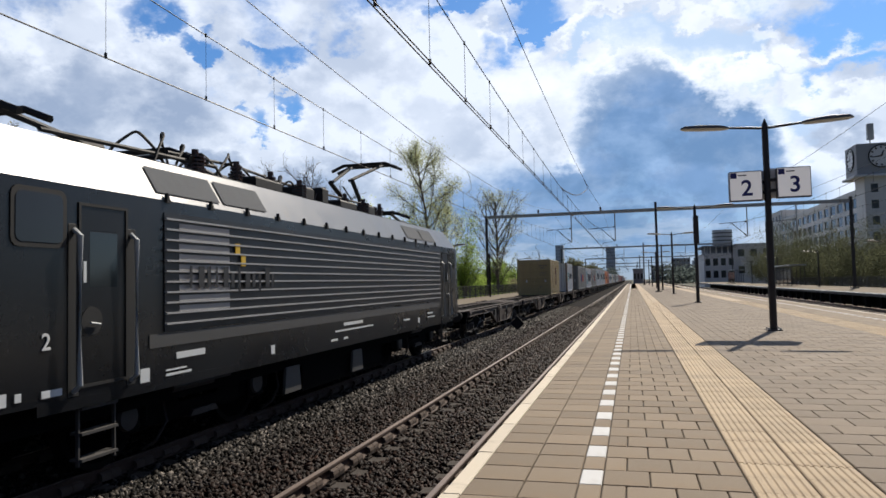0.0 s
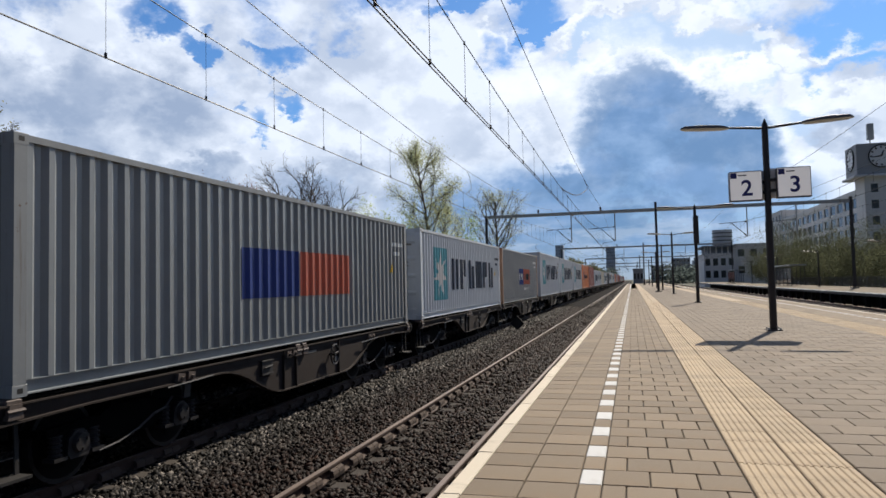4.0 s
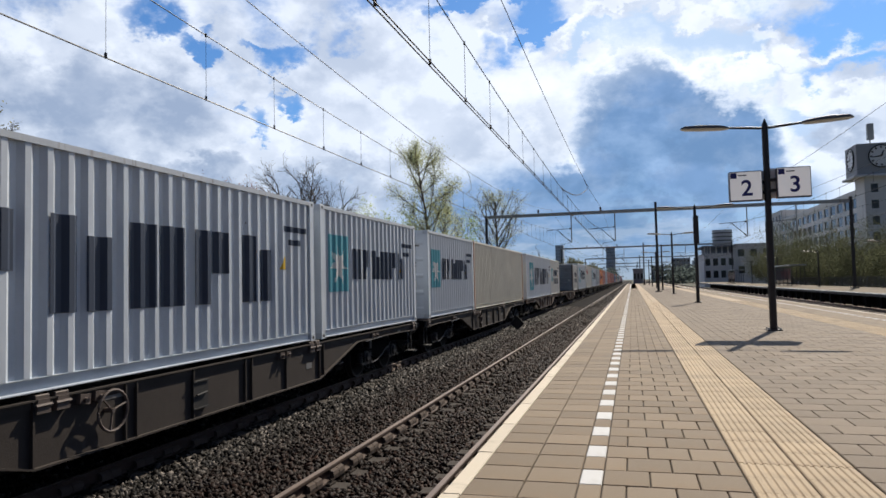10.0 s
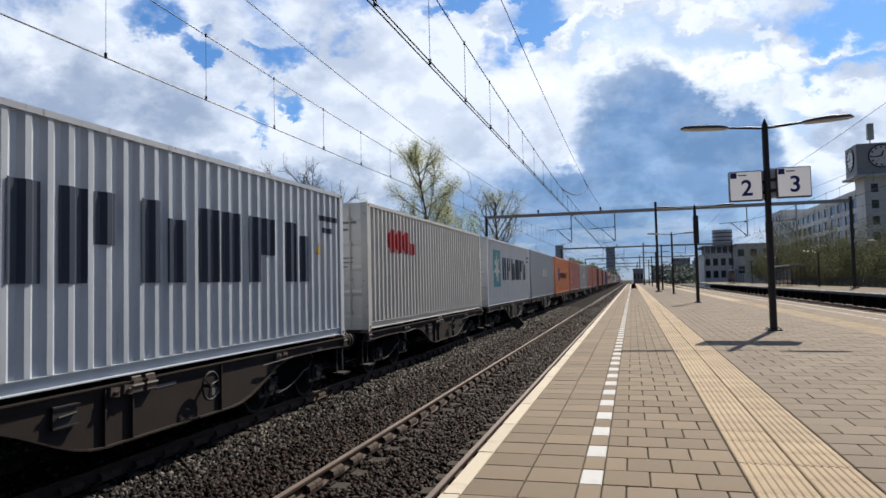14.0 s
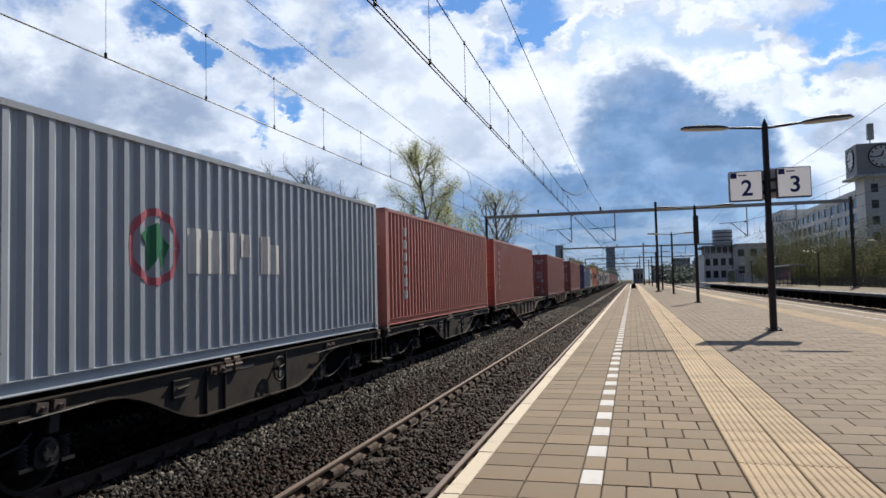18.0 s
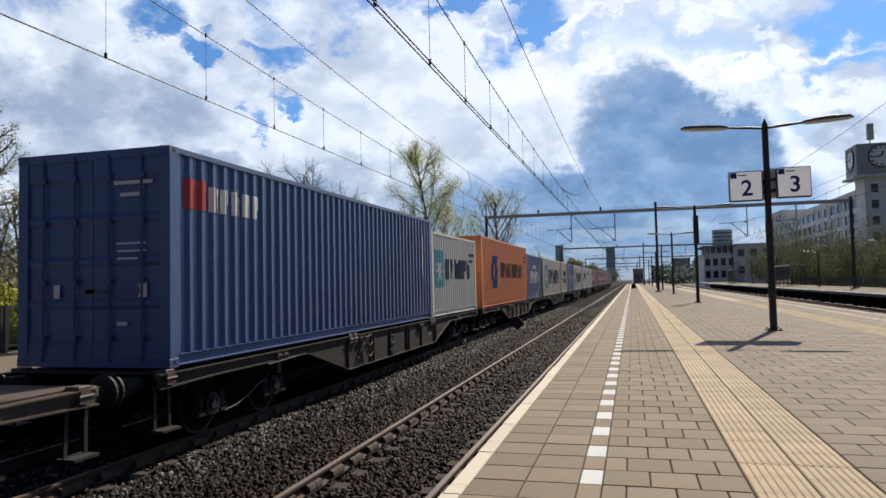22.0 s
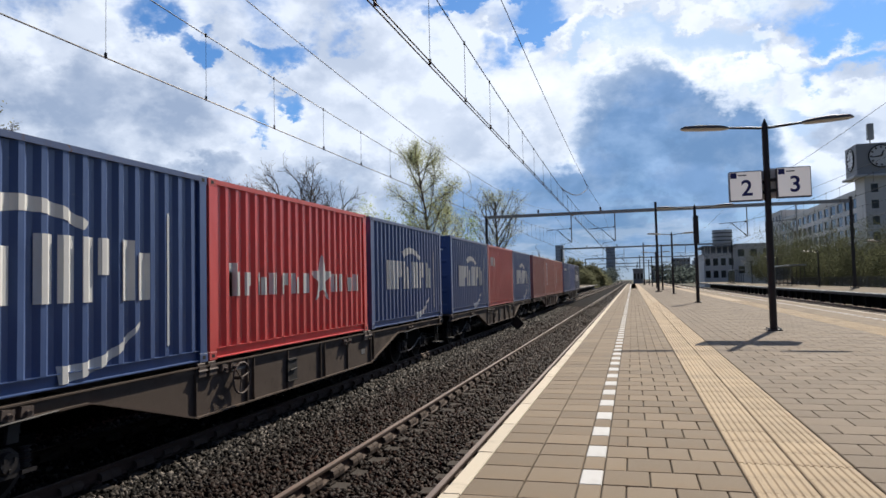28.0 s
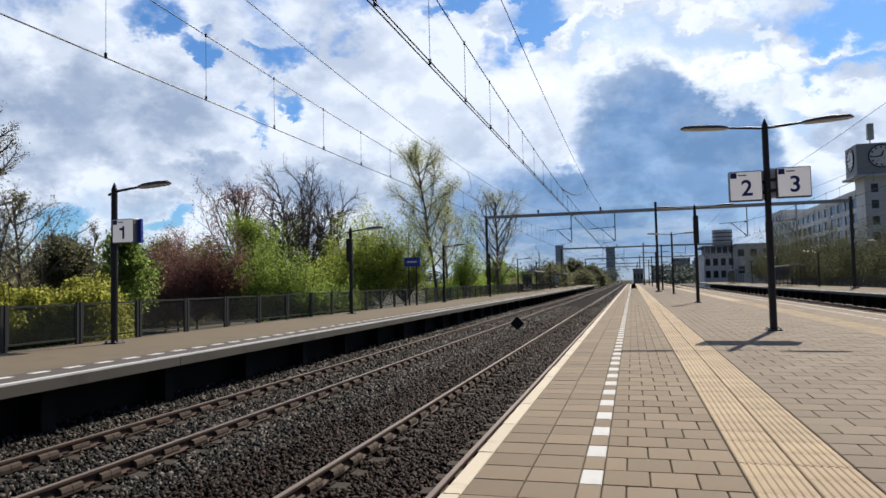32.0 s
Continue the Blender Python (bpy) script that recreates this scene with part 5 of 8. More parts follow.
CONTAINERS = [
    (51.62, P20, "mustard_paint", "mustard yellow shipping container with dark block marks", [column(1.05, 2.45, 13, 0.155, 0.12, "brown"), column(1.55, 2.3, 11, 0.155, 0.12, "brown"), ("brand_blocks", "brown", [rect(3.05, 1.75, 0.95, 0.6), rect(2.95, 1.62, 1.15, 0.08), rect(3.05, 1.0, 0.42, 0.55), rect(3.58, 1.0, 0.42, 0.55)])], True),
    (65.13, P20, "silver_grey_paint", "silver grey shipping container with a plain ribbed end and rusty posts", [("logo_patch", "teal", [rect(0.45, 1.29, 0.85, 0.76)]), ("logo_star", "white", [star(0.87, 1.67, 0.34)]), ("brand_blocks", "dark", blocks(1.6, 1.46, 3.6, 0.52, 6))], False, "rusty_brown_post"),
    (78.97, P40, "dark_grey_paint", "grey shipping container with a blue and red side panel", [("logo_patch", "blue", [rect(4.1, 1.15, 1.9, 0.8)]), ("logo_patch", "orange_red", [rect(6.05, 1.15, 2.3, 0.8)])] + SIDE_CODE(P40, "pale"), True, None, "charcoal_paint"),
    (92.45, P40, "silver_grey_paint", "silver grey shipping container with a blue star panel", wide_logo(P40), True),
    (105.37, P40, "dark_grey_paint", "grey shipping container with a blue and red side panel", [("logo_patch", "blue", [rect(4.9, 1.15, 1.55, 0.85)]), ("brand_blocks", "white", blocks(5.05, 1.4, 1.3, 0.35, 3)), ("logo_patch", "orange_red", [rect(6.45, 1.15, 2.35, 0.85)]), ("brand_blocks", "black", blocks(6.6, 1.4, 2.05, 0.35, 8)), ("writing_bars", "white", blocks(6.6, 0.85, 1.8, 0.14, 10)), ("code_bars", "white", [rect(10.3, 2.35, 1.3, 0.13), rect(10.75, 2.12, 0.55, 0.13)])], True, "rusty_orange_post"),
    (119.12, P40, "silver_grey_paint", "silver grey shipping container with a blue star panel", wide_logo(P40), True),
    (132.59, P40, "silver_grey_paint", "silver grey shipping container with a blue star panel", wide_logo(P40), True),
    (145.75, P40, "silver_grey_paint", "silver grey shipping container with a blue star panel", wide_logo(P40), True),
    (159.2, P40, "orange_paint", "orange shipping container with a blue emblem", [emblem(2.72, 1.5, 0.72), ("brand_blocks", "brown", blocks(3.75, 1.22, 6.0, 0.44, 11))] + SIDE_CODE(P40, "brown"), True),
    (172.73, P40, "brown_red_paint", "red-brown shipping container with a small blue label", [("logo_frame", "faded", [rect(1.02, 1.92, 0.56, 0.62)]), ("logo_patch", "blue", [rect(1.06, 2.0, 0.48, 0.51)]), ("logo_stripe", "yellow", [[(1.14, 2.04), (1.2, 2.04), (1.26, 2.24), (1.46, 2.34), (1.46, 2.42), (1.2, 2.32)], [(1.3, 2.1), (1.36, 2.1), (1.38, 2.18), (1.48, 2.2), (1.48, 2.27), (1.34, 2.22)]]), ("code_bars", "white", [rect(P40 - 1.45, 0.9, 0.08, 1.5), rect(P40 - 1.05, 1.85, 0.08, 0.5)]), ("warning_label", "yellow", [rect(P40 - 1.3, 0.75, 0.4, 0.42), [(P40 - 2.0, 1.62), (P40 - 1.75, 1.62), (P40 - 1.88, 1.86)]])], True),
    (186.34, P40, "silver_grey_paint", "silver grey shipping container with a blue star panel", wide_logo(P40), True),
    (198.83, P20, "silver_grey_paint", "short silver grey container with a blue star panel", wide_logo(P20), True),
    (206.14, P20, "silver_grey_paint", "short silver grey container with a blue star panel", wide_logo(P20), True),
    (212.32, P40, "cream_grey_paint", "plain cream-grey shipping container, rust on its posts", [], True, "rusty_orange_post"),
    (225.84, P40, "silver_grey_paint", "silver grey shipping container with a blue star panel", wide_logo(P40), True),
    (238.09, P20, "light_grey_paint", "short pale grey container with two dark rows of blocks", two_words(P20), True),
    (257.99, P20, "light_grey_paint", "short pale grey container with two dark rows of blocks", two_words(P20)[2:], True, "worn_steel_post", "slate_grey_paint"),
    (265.5, P40, "silver_grey_paint", "silver grey shipping container with a blue star panel", wide_logo(P40), True),
    (279.07, P40, "light_grey_paint", "pale grey shipping container with a red mark", [("brand_blocks", "red", [star(1.75, 2.1, 0.32, 12, 0.9), star(2.3, 2.1, 0.32, 12, 0.9), star(2.85, 2.1, 0.32, 12, 0.9), rect(3.2, 1.8, 0.35, 0.3)])], True),
    (292.61, P40, "silver_grey_paint", "silver grey shipping container with a blue star panel", wide_logo(P40), True),
    (305.68, P40, "blue_grey_paint", "blue-grey shipping container with pale blocks", [("brand_blocks", "white", blocks(5.6, 1.3, 2.2, 0.5, 3))], True),
    (319.19, P40, "orange_paint", "orange shipping container with a blue emblem", [emblem(2.75, 1.5, 0.72), ("brand_blocks", "brown", blocks(3.75, 1.22, 5.9, 0.44, 11))] + SIDE_CODE(P40, "brown"), True),
    # door end takes a darker paint that holds its shade
    (332.55, P40, "oxide_red_paint", "oxide red shipping container with white blocks written downwards", [column(1.25, 2.55, 6, 0.3, 0.24, "white")], True, None, "brown_red_paint"),
    (345.85, P40, "blue_grey_paint", "blue-grey shipping container with a red and green emblem", [("logo_patch", "rose", [arc(4.35, 1.55, 0.50, 0.49, 0, 359, 0.10, 0.10, 32)]), ("logo_leaf", "green", [[(4.05, 1.7), (4.36, 1.86), (4.6, 1.58), (4.5, 1.26), (4.4, 1.46), (4.22, 1.22), (4.18, 1.5)]]), ("brand_blocks", "white", blocks(5.03, 1.22, 2.80, 0.62, 3, 0.18))], True),
    (358.69, P40, "oxide_red_paint", "oxide red shipping container with white blocks written downwards", [column(1.35, 2.6, 6, 0.33, 0.26, "white"), ("warning_label", "yellow", [rect(P40 - 0.9, 1.6, 0.2, 0.3)])], True),
    (372.5, P40, "oxide_red_paint", "oxide red shipping container with white blocks written downwards", [column(1.05, 2.5, 6, 0.3, 0.24, "white"), ("code_bars", "white", [rect(P40 - 1.1, 1.0, 0.07, 1.5)]), ("warning_label", "yellow", [[(P40 - 1.25, 1.55), (P40 - 1.0, 1.55), (P40 - 1.12, 1.8)]])], True),
    (392.44, P40, "brown_red_paint", "red-brown shipping container with closed doors", [("code_bars", "white", [rect(P40 - 0.9, 1.0, 0.06, 1.4)])], True),
    (411.69, P40, "brown_red_paint", "red-brown shipping container with closed doors", [("warning_label", "yellow", [rect(P40 - 0.75, 1.35, 0.12, 0.8)])], True),
    (431.36, P40, "dark_blue_paint", "dark blue shipping container with white and red blocks", [("logo_patch", "red", [rect(0.35, 2.1, 0.52, 0.42)]), ("brand_blocks", "white", blocks(0.92, 2.1, 1.45, 0.36, 5, 0.1)), ("code_bars", "pale", [rect(P40 - 0.9, 1.2, 0.06, 1.2)])], True),
    (443.61, P20, "light_grey_paint", "short pale grey container with a star panel", wide_logo(P20), True),
    (450.8, P40, "orange_paint", "orange shipping container with a large dark blue emblem", [emblem(2.71, 1.45, 1.0), ("brand_blocks", "brown", blocks(4.25, 1.2, 6.6, 0.7, 11))] + SIDE_CODE(P40, "brown"), True),
    (463.39, P20, "dark_blue_paint", "short dark blue container with white blocks and swooshes", swoosh20(), True),
    (470.33, P40, "cream_grey_paint", "cream-grey shipping container with rusty posts and a teal star panel", wide_logo(P40), True, "rusty_orange_post", "dark_grey_paint"),
    (482.75, P20, "cream_grey_paint", "short cream-grey container with dark rows of blocks", two_words(P20), True, "rusty_orange_post"),
    (489.8, P20, "mid_blue_paint", "short blue container with a ringed flag and thin white script strokes", [("logo_ring", "pale", [arc(1.16, 1.68, 0.46, 0.46, 0, 359, 0.022, 0.022, 40)]), ("logo_patch", "white", [[(0.97, 1.52), (1.15, 1.60), (1.30, 1.52), (1.47, 1.50), (1.44, 1.68), (1.52, 1.86), (1.32, 1.86), (1.15, 1.95), (0.97, 1.92)]]), ("logo_stripe", "orange_red", [[(1.06, 1.70), (1.22, 1.72), (1.40, 1.66), (1.42, 1.78), (1.20, 1.84), (1.06, 1.86)]]), ("logo_pole", "pale", [rect(0.93, 1.32, 0.035, 0.66)]), ("script_strokes", "white", [arc(2.46, 1.86, 0.24, 0.24, 10, 265, 0.05, 0.09), arc(2.36, 1.36, 0.34, 0.32, 85, -165, 0.12, 0.08), arc(3.16, 1.72, 0.11, 0.36, -60, 230, 0.045, 0.055), arc(3.06, 1.34, 0.11, 0.20, 150, 390, 0.055, 0.045)] + [arc(3.46 + 0.215 * i, 1.56, 0.135, 0.14 + 0.02 * (i % 3), 0 if i % 2 else 180, 180 if i % 2 else 360, 0.05, 0.05) for i in range(8)])], True),
    (496.16, P40, "cream_grey_paint", "weathered cream-grey shipping container with a teal star panel", wide_logo(P40), True, "rusty_orange_post"),
    (509.94, P20, "silver_grey_paint", "short silver grey container with a star panel", wide_logo(P20), True),
    (516.9, P40, "light_grey_paint", "pale grey shipping container with a row of small dark blocks", [("brand_blocks", "dark", blocks(1.2, 2.0, 3.4, 0.4, 10))], True),
    (529.92, P20, "dark_blue_paint", "short dark blue container with white blocks and swooshes", swoosh20(), True),
    (536.53, P20, "orange_red_paint", "short orange-red shipping container", [], True),
    (542.73, P20, "brown_red_paint", "short red-brown container with three white blocks", [column(1.25, 2.45, 3, 0.52, 0.26, "white"), ("warning_label", "white", [rect(1.95, 0.45, 0.3, 0.3)])], True),
    (550.01, P20, "dark_blue_paint", "short dark blue container with white blocks and swooshes", swoosh20(), True),
    (556.13, P20, "bright_red_paint", "short bright red container with white blocks and a star", [("brand_blocks", "white", blocks(0.57, 1.2, 2.75, 0.36, 7, 0.3) + blocks(4.2, 1.2, 1.5, 0.36, 4, 0.3) + [rect(0.57, 1.2, 0.16, 0.5)]), ("logo_star", "white", [star(3.75, 1.45, 0.5, 5, 0.4)])], True),
    (562.48, P20, "dark_blue_paint", "short dark blue container with white blocks and swooshes", swoosh20(), True),
    (569.81, P20, "dark_blue_paint", "short dark blue container with white blocks and swooshes", swoosh20(), True),
    (576.05, P20, "faded_red_paint", "short red container with three white blocks", [("brand_blocks", "white", blocks(0.64, 2.0, 0.95, 0.38, 3))], True),
    (582.27, P20, "dark_blue_paint", "short dark blue container with white blocks and swooshes", swoosh20(), True),
    (589.64, P20, "brown_red_paint", "short red-brown shipping container", [("code_bars", "white", [rect(5.2, 1.0, 0.06, 1.3)])], True),
    (595.76, P20, "oxide_red_paint", "short oxide red container with white blocks written downwards", [column(0.86, 2.68, 6, 0.28, 0.25, "white")], True),
    (601.96, P20, "oxide_red_paint", "short oxide red container with white blocks written downwards", [column(0.98, 2.5, 6, 0.27, 0.25, "white"), ("code_bars", "white", [rect(5.2, 1.0, 0.06, 1.3)])], True),
    (609.28, P20, "dark_blue_paint", "short dark blue container with a row of white blocks", [("brand_blocks", "white", blocks(0.9, 2.2, 1.7, 0.22, 6))], True),
    (615.43, P20, "mid_blue_paint", "short plain blue shipping container", [("code_bars", "pale", [rect(5.3, 0.7, 0.06, 1.6)])], True),
    (621.55, P20, "navy_paint", "short dark blue-grey container with white blocks and swooshes", swoosh20(), True),
]

WAGON_GREY = surface("dirty_grey_wagon_paint", (0.040, 0.031, 0.027), 0.8, gloss=0.2, vary=0.4, grain=1.6, stain=(0.068, 0.048, 0.039), stained=0.35, stain_scale=1.7, bump=0.3)
WAGON_RED = surface("dirty_red_wagon_paint", (0.068, 0.045, 0.038), 0.8, gloss=0.2, vary=0.4, grain=1.6, stain=(0.135, 0.080, 0.055), stained=0.45, stain_scale=1.7, bump=0.3)
# soot plus the shade beneath the train, both in one near-black colour
SOOT_SHADE = surface("soot_and_shade_steel", (0.004, 0.0037, 0.0036), 0.9, 0.0, gloss=0.05, vary=0.35, grain=4, stain=(0.011, 0.009, 0.008), stained=0.3, stain_scale=4, bump=0.3)
# wheels darkened too, with underframe shade in the colour
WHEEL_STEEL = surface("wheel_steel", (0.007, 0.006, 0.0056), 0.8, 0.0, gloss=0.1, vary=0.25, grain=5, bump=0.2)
WAGON_WORN = surface("worn_grey_brown_wagon_paint", (0.060, 0.050, 0.044), 0.8, gloss=0.2, vary=0.4, grain=1.6, stain=(0.050, 0.041, 0.036), stained=0.4, stain_scale=1.5, bump=0.3)
WAGON_RUST = surface("rust_brown_wagon_paint", (0.110, 0.085, 0.070), 0.8, gloss=0.2, vary=0.4, grain=1.5, stain=(0.030, 0.021, 0.017), stained=0.55, stain_scale=1.6, bump=0.3)
WAGON_DUSTY = surface("dusty_brown_wagon_paint", (0.080, 0.064, 0.057), 0.8, gloss=0.2, vary=0.4, grain=1.4, stain=(0.022, 0.018, 0.016), stained=0.5, stain_scale=1.4, bump=0.3)
WAGON_BROWN = surface("brown_grey_wagon_paint", (0.048, 0.040, 0.034), 0.75, gloss=0.25, vary=0.4, grain=1.5, stain=(0.016, 0.013, 0.012), stained=0.55, stain_scale=1.3, bump=0.3)
LOCK_STEEL = surface("rusty_lock_steel", (0.115, 0.088, 0.075), 0.65, 0.1, vary=0.35, grain=6, stain=(0.05, 0.026, 0.018), stained=0.5, stain_scale=7, bump=0.2)
OILY = surface("oily_grey_steel", (0.034, 0.031, 0.031), 0.5, 0.1, gloss=0.4, vary=0.4, grain=6, stain=(0.012, 0.010, 0.010), stained=0.5, stain_scale=5, bump=0.2)
STEP_STEEL = surface("dark_step_steel", (0.024, 0.022, 0.021), 0.7, 0.1, vary=0.3, grain=6, bump=0.2)
# tread darker than bare steel: it holds the shade under the wagons
TREAD = surface("shade_dark_wheel_tread", (0.018, 0.016, 0.015), 0.6, 0.2, vary=0.1, bump=0.0)


def bogie(parent, y, place):
    """A two-axle freight bogie."""
    z = -1.097
    s = Shape()
    for sx in (-1, 1):
        x0, x1 = sorted((sx * 0.92, sx * 1.01))
        s.plate([(-1.30, z + 0.58), (-1.30, z + 0.66), (-0.55, z + 0.68), (-0.35, z + 0.76), (0.35, z + 0.76), (0.55, z + 0.68), (1.30, z + 0.66), (1.30, z + 0.58), (1.12, z + 0.56), (0.68, z + 0.56), (0.35, z + 0.38), (-0.35, z + 0.38), (-0.68, z + 0.56), (-1.12, z + 0.56)], x0, x1)
    s.box(-1.0, 1.0, -0.22, 0.22, z + 0.5, z + 0.78)
    s.box(-0.95, 0.95, -1.36, -1.28, z + 0.58, z + 0.66)
    s.box(-0.95, 0.95, 1.28, 1.36, z + 0.58, z + 0.66)
    me = CACHE.setdefault("bogie_frame", None) or s.mesh("bogie", [SOOT_SHADE])
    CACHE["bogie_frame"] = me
    b = part("bogie", me, SOOT_SHADE, parent, "two-axle bogie, soot and shade in its near-black colour", at=(0, y, 0))
    for sx in (-1, 1):
        for wy in (-0.9, 0.9):
            def axle_box():
                s = Shape()
                x0, x1 = sorted((sx * 0.90, sx * 1.06))
                s.plate([(wy - 0.17, z + 0.36), (wy - 0.12, z + 0.30), (wy + 0.12, z + 0.30), (wy + 0.17, z + 0.36), (wy + 0.15, z + 0.52), (wy + 0.06, z + 0.60), (wy - 0.06, z + 0.60), (wy - 0.15, z + 0.52)], x0, x1)
                s.tube([(sx * 1.06, wy, z + 0.46), (sx * 1.105, wy, z + 0.46)], [0.115, 0.10], 14)
                for k in range(3):
                    a = 2.1 * k + 0.5
                    s.tube([(sx * 1.10, wy + 0.07 * math.cos(a), z + 0.46 + 0.07 * math.sin(a)), (sx * 1.12, wy + 0.07 * math.cos(a), z + 0.46 + 0.07 * math.sin(a))], 0.018, 6)
                return s
            part("axle_box", cached(("axle_box", sx, wy), axle_box, [OILY]), OILY, b, "oily axle box")
            for dy in (-0.27, 0.27):
                def coil():
                    s = Shape()
                    s.tube([(sx * 0.99, wy + dy, z + 0.35 + 0.0125 * k) for k in range(19)], [0.074 if k % 4 in (1, 2) else 0.052 for k in range(19)], 10)
                    s.box(*sorted((sx * 0.91, sx * 1.07)), wy + dy - 0.09, wy + dy + 0.09, z + 0.31, z + 0.35)
                    return s
                part("spring", cached(("spring", sx, wy, dy), coil, [OILY]), OILY, b)

    def linkage(x):
        s = Shape()
        s.tube([(x, -0.62, z + 0.30), (x, -0.3, z + 0.33), (x, 0.05, z + 0.42), (x, 0.35, z + 0.55), (x, 0.55, z + 0.58), (x, 0.70, z + 0.70)], 0.015, 6)
        return s

    for x in (1.06, -1.06):
        part("brake_rod", cached(("brake_rod", x), lambda: linkage(x), [OILY]), OILY, b)
    for wy in (-0.9, 0.9):
        me = CACHE.get("wheelset")
        if me is None:
            s = Shape()
            s.tube([(-1.05, 0, 0), (1.05, 0, 0)], 0.08, 10)
            for sx in (-1, 1):
                s.tube([(sx * 0.68, 0, 0), (sx * 0.715, 0, 0)], [0.49, 0.49], 28, 1)
                s.tube([(sx * 0.715, 0, 0), (sx * 0.82, 0, 0)], [0.462, 0.455], 28, 1)
                s.tube([(sx * 0.80, 0, 0), (sx * 0.826, 0, 0)], [0.41, 0.40], 28, 0)
                s.tube([(sx * 0.78, 0, 0), (sx * 0.86, 0, 0)], [0.13, 0.12], 12, 0)
                for a in (0.0, 2.1, 4.2):
                    s.tube([(sx * 0.83, 0.26 * math.cos(a), 0.26 * math.sin(a)), (sx * 0.835, 0.26 * math.cos(a), 0.26 * math.sin(a))], 0.05, 8)
            me = CACHE["wheelset"] = s.mesh("wheelset", [WHEEL_STEEL, TREAD])
        w = part("wheelset", me, WHEEL_STEEL, b, at=(0, wy, z + 0.46))
        WHEELS.append((w, wy, z + 0.46, place + y + wy))


def wagon(place, feet, paintwork, label):
    """A flat container wagon; y = 0 at the front headstock, z = 0 at the load's underside."""
    L = 12.55 if feet == 40 else 18.65
    w = thing("container_wagon", label, "wagon", "wagons of the train")
    pivot = 2.1 if feet == 40 else 2.3
    bx = 1.21
    curved = feet == 40
    belly = (5.6, 8.2) if curved else (6.05, L - 6.05)
    top, deep = -0.055, -0.73
    shoulder = -0.20

    def lower_edge():
        """The underside of the side beam, from the front to the back."""
        a, b = belly
        if curved:
            ramp = [(1.9 * i / 8, shoulder + (deep - shoulder) * (0.5 - 0.5 * math.cos(math.pi * i / 8))) for i in range(9)]
        else:
            ramp = [(0.0, shoulder), (0.15, shoulder - 0.03), (1.95, deep)]
        run = ramp[-1][0]
        return [(0.0, shoulder - 0.03), (1.2, shoulder)] + [(a - run + y, z) for y, z in ramp] + [(b + run - y, z) for y, z in reversed(ramp)] + [(L - 1.2, shoulder), (L, shoulder - 0.03)]

    def web(side):
        s = Shape()
        edge = lower_edge()
        for sx in (side,):
            x0, x1 = sorted((sx * (bx - 0.05), sx * (bx - 0.03)))
            s.plate(edge + [(L, top), (0.0, top)], x0, x1)
        return s

    def flanges():
        s = Shape()
        edge = lower_edge()
        for sx in (-1, 1):
            x0, x1 = sorted((sx * (bx - 0.11), sx * (bx + 0.02)))
            s.box(x0, x1, 0, L, top - 0.018, top)
            s.box(*sorted((sx * (bx - 0.03), sx * (bx - 0.012))), 0, L, top - 0.10, top - 0.018)
            x0, x1 = sorted((sx * (bx - 0.10), sx * (bx + 0.025)))
            for (ya, za), (yb, zb) in zip(edge, edge[1:]):
                if yb > ya:
                    s.plate([(ya, za - 0.02), (yb, zb - 0.02), (yb, zb), (ya, za)], x0, x1)
        return s

    for sx in (-1, 1):
        part("side_beam", cached(("beam", feet, sx, paintwork.name), lambda: web(sx), [paintwork]), paintwork, w, "fish-bellied side beam")
    part("beam_flange", cached(("flange", feet, paintwork.name), flanges, [paintwork]), paintwork, w)

    def stiffeners():
        s = Shape()
        a, b = belly
        ys = [a, a + 0.45, b - 0.3] if feet == 40 else [a + (b - a) * k / 5 for k in range(6)]
        for sx in (-1, 1):
            x0, x1 = sorted((sx * (bx - 0.03), sx * (bx + 0.012)))
            for i, y in enumerate(ys):
                s.box(x0, x1, y - 0.012, y + 0.012, deep, top - 0.018)
                if i % 2 and feet == 60:
                    s.box(x0, x1, y + 0.18, y + 0.204, deep, top - 0.018)
        return s

    tagged(part("web_ribbing", cached(("ribs", feet, paintwork.name), stiffeners, [paintwork]), paintwork, w), kind="stuff")

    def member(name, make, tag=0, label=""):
        part(name, cached((name, feet, tag), make, [SOOT_SHADE]), SOOT_SHADE, w, label)

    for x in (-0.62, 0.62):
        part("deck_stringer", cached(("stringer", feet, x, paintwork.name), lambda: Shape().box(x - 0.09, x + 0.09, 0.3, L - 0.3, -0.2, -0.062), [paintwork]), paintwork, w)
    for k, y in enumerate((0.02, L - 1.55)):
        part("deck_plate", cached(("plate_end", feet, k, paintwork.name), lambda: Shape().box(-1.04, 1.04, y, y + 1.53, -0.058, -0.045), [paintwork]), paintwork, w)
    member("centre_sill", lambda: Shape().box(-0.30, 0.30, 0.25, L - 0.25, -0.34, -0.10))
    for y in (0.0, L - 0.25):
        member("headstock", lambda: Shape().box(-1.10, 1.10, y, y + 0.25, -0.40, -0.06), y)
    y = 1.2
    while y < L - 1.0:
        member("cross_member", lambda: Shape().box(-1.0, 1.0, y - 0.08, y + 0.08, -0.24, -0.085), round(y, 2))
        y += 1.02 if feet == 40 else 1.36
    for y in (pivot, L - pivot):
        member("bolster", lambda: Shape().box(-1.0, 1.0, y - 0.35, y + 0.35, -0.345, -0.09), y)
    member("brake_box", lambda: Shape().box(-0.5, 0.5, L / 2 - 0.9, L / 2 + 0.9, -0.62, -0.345))
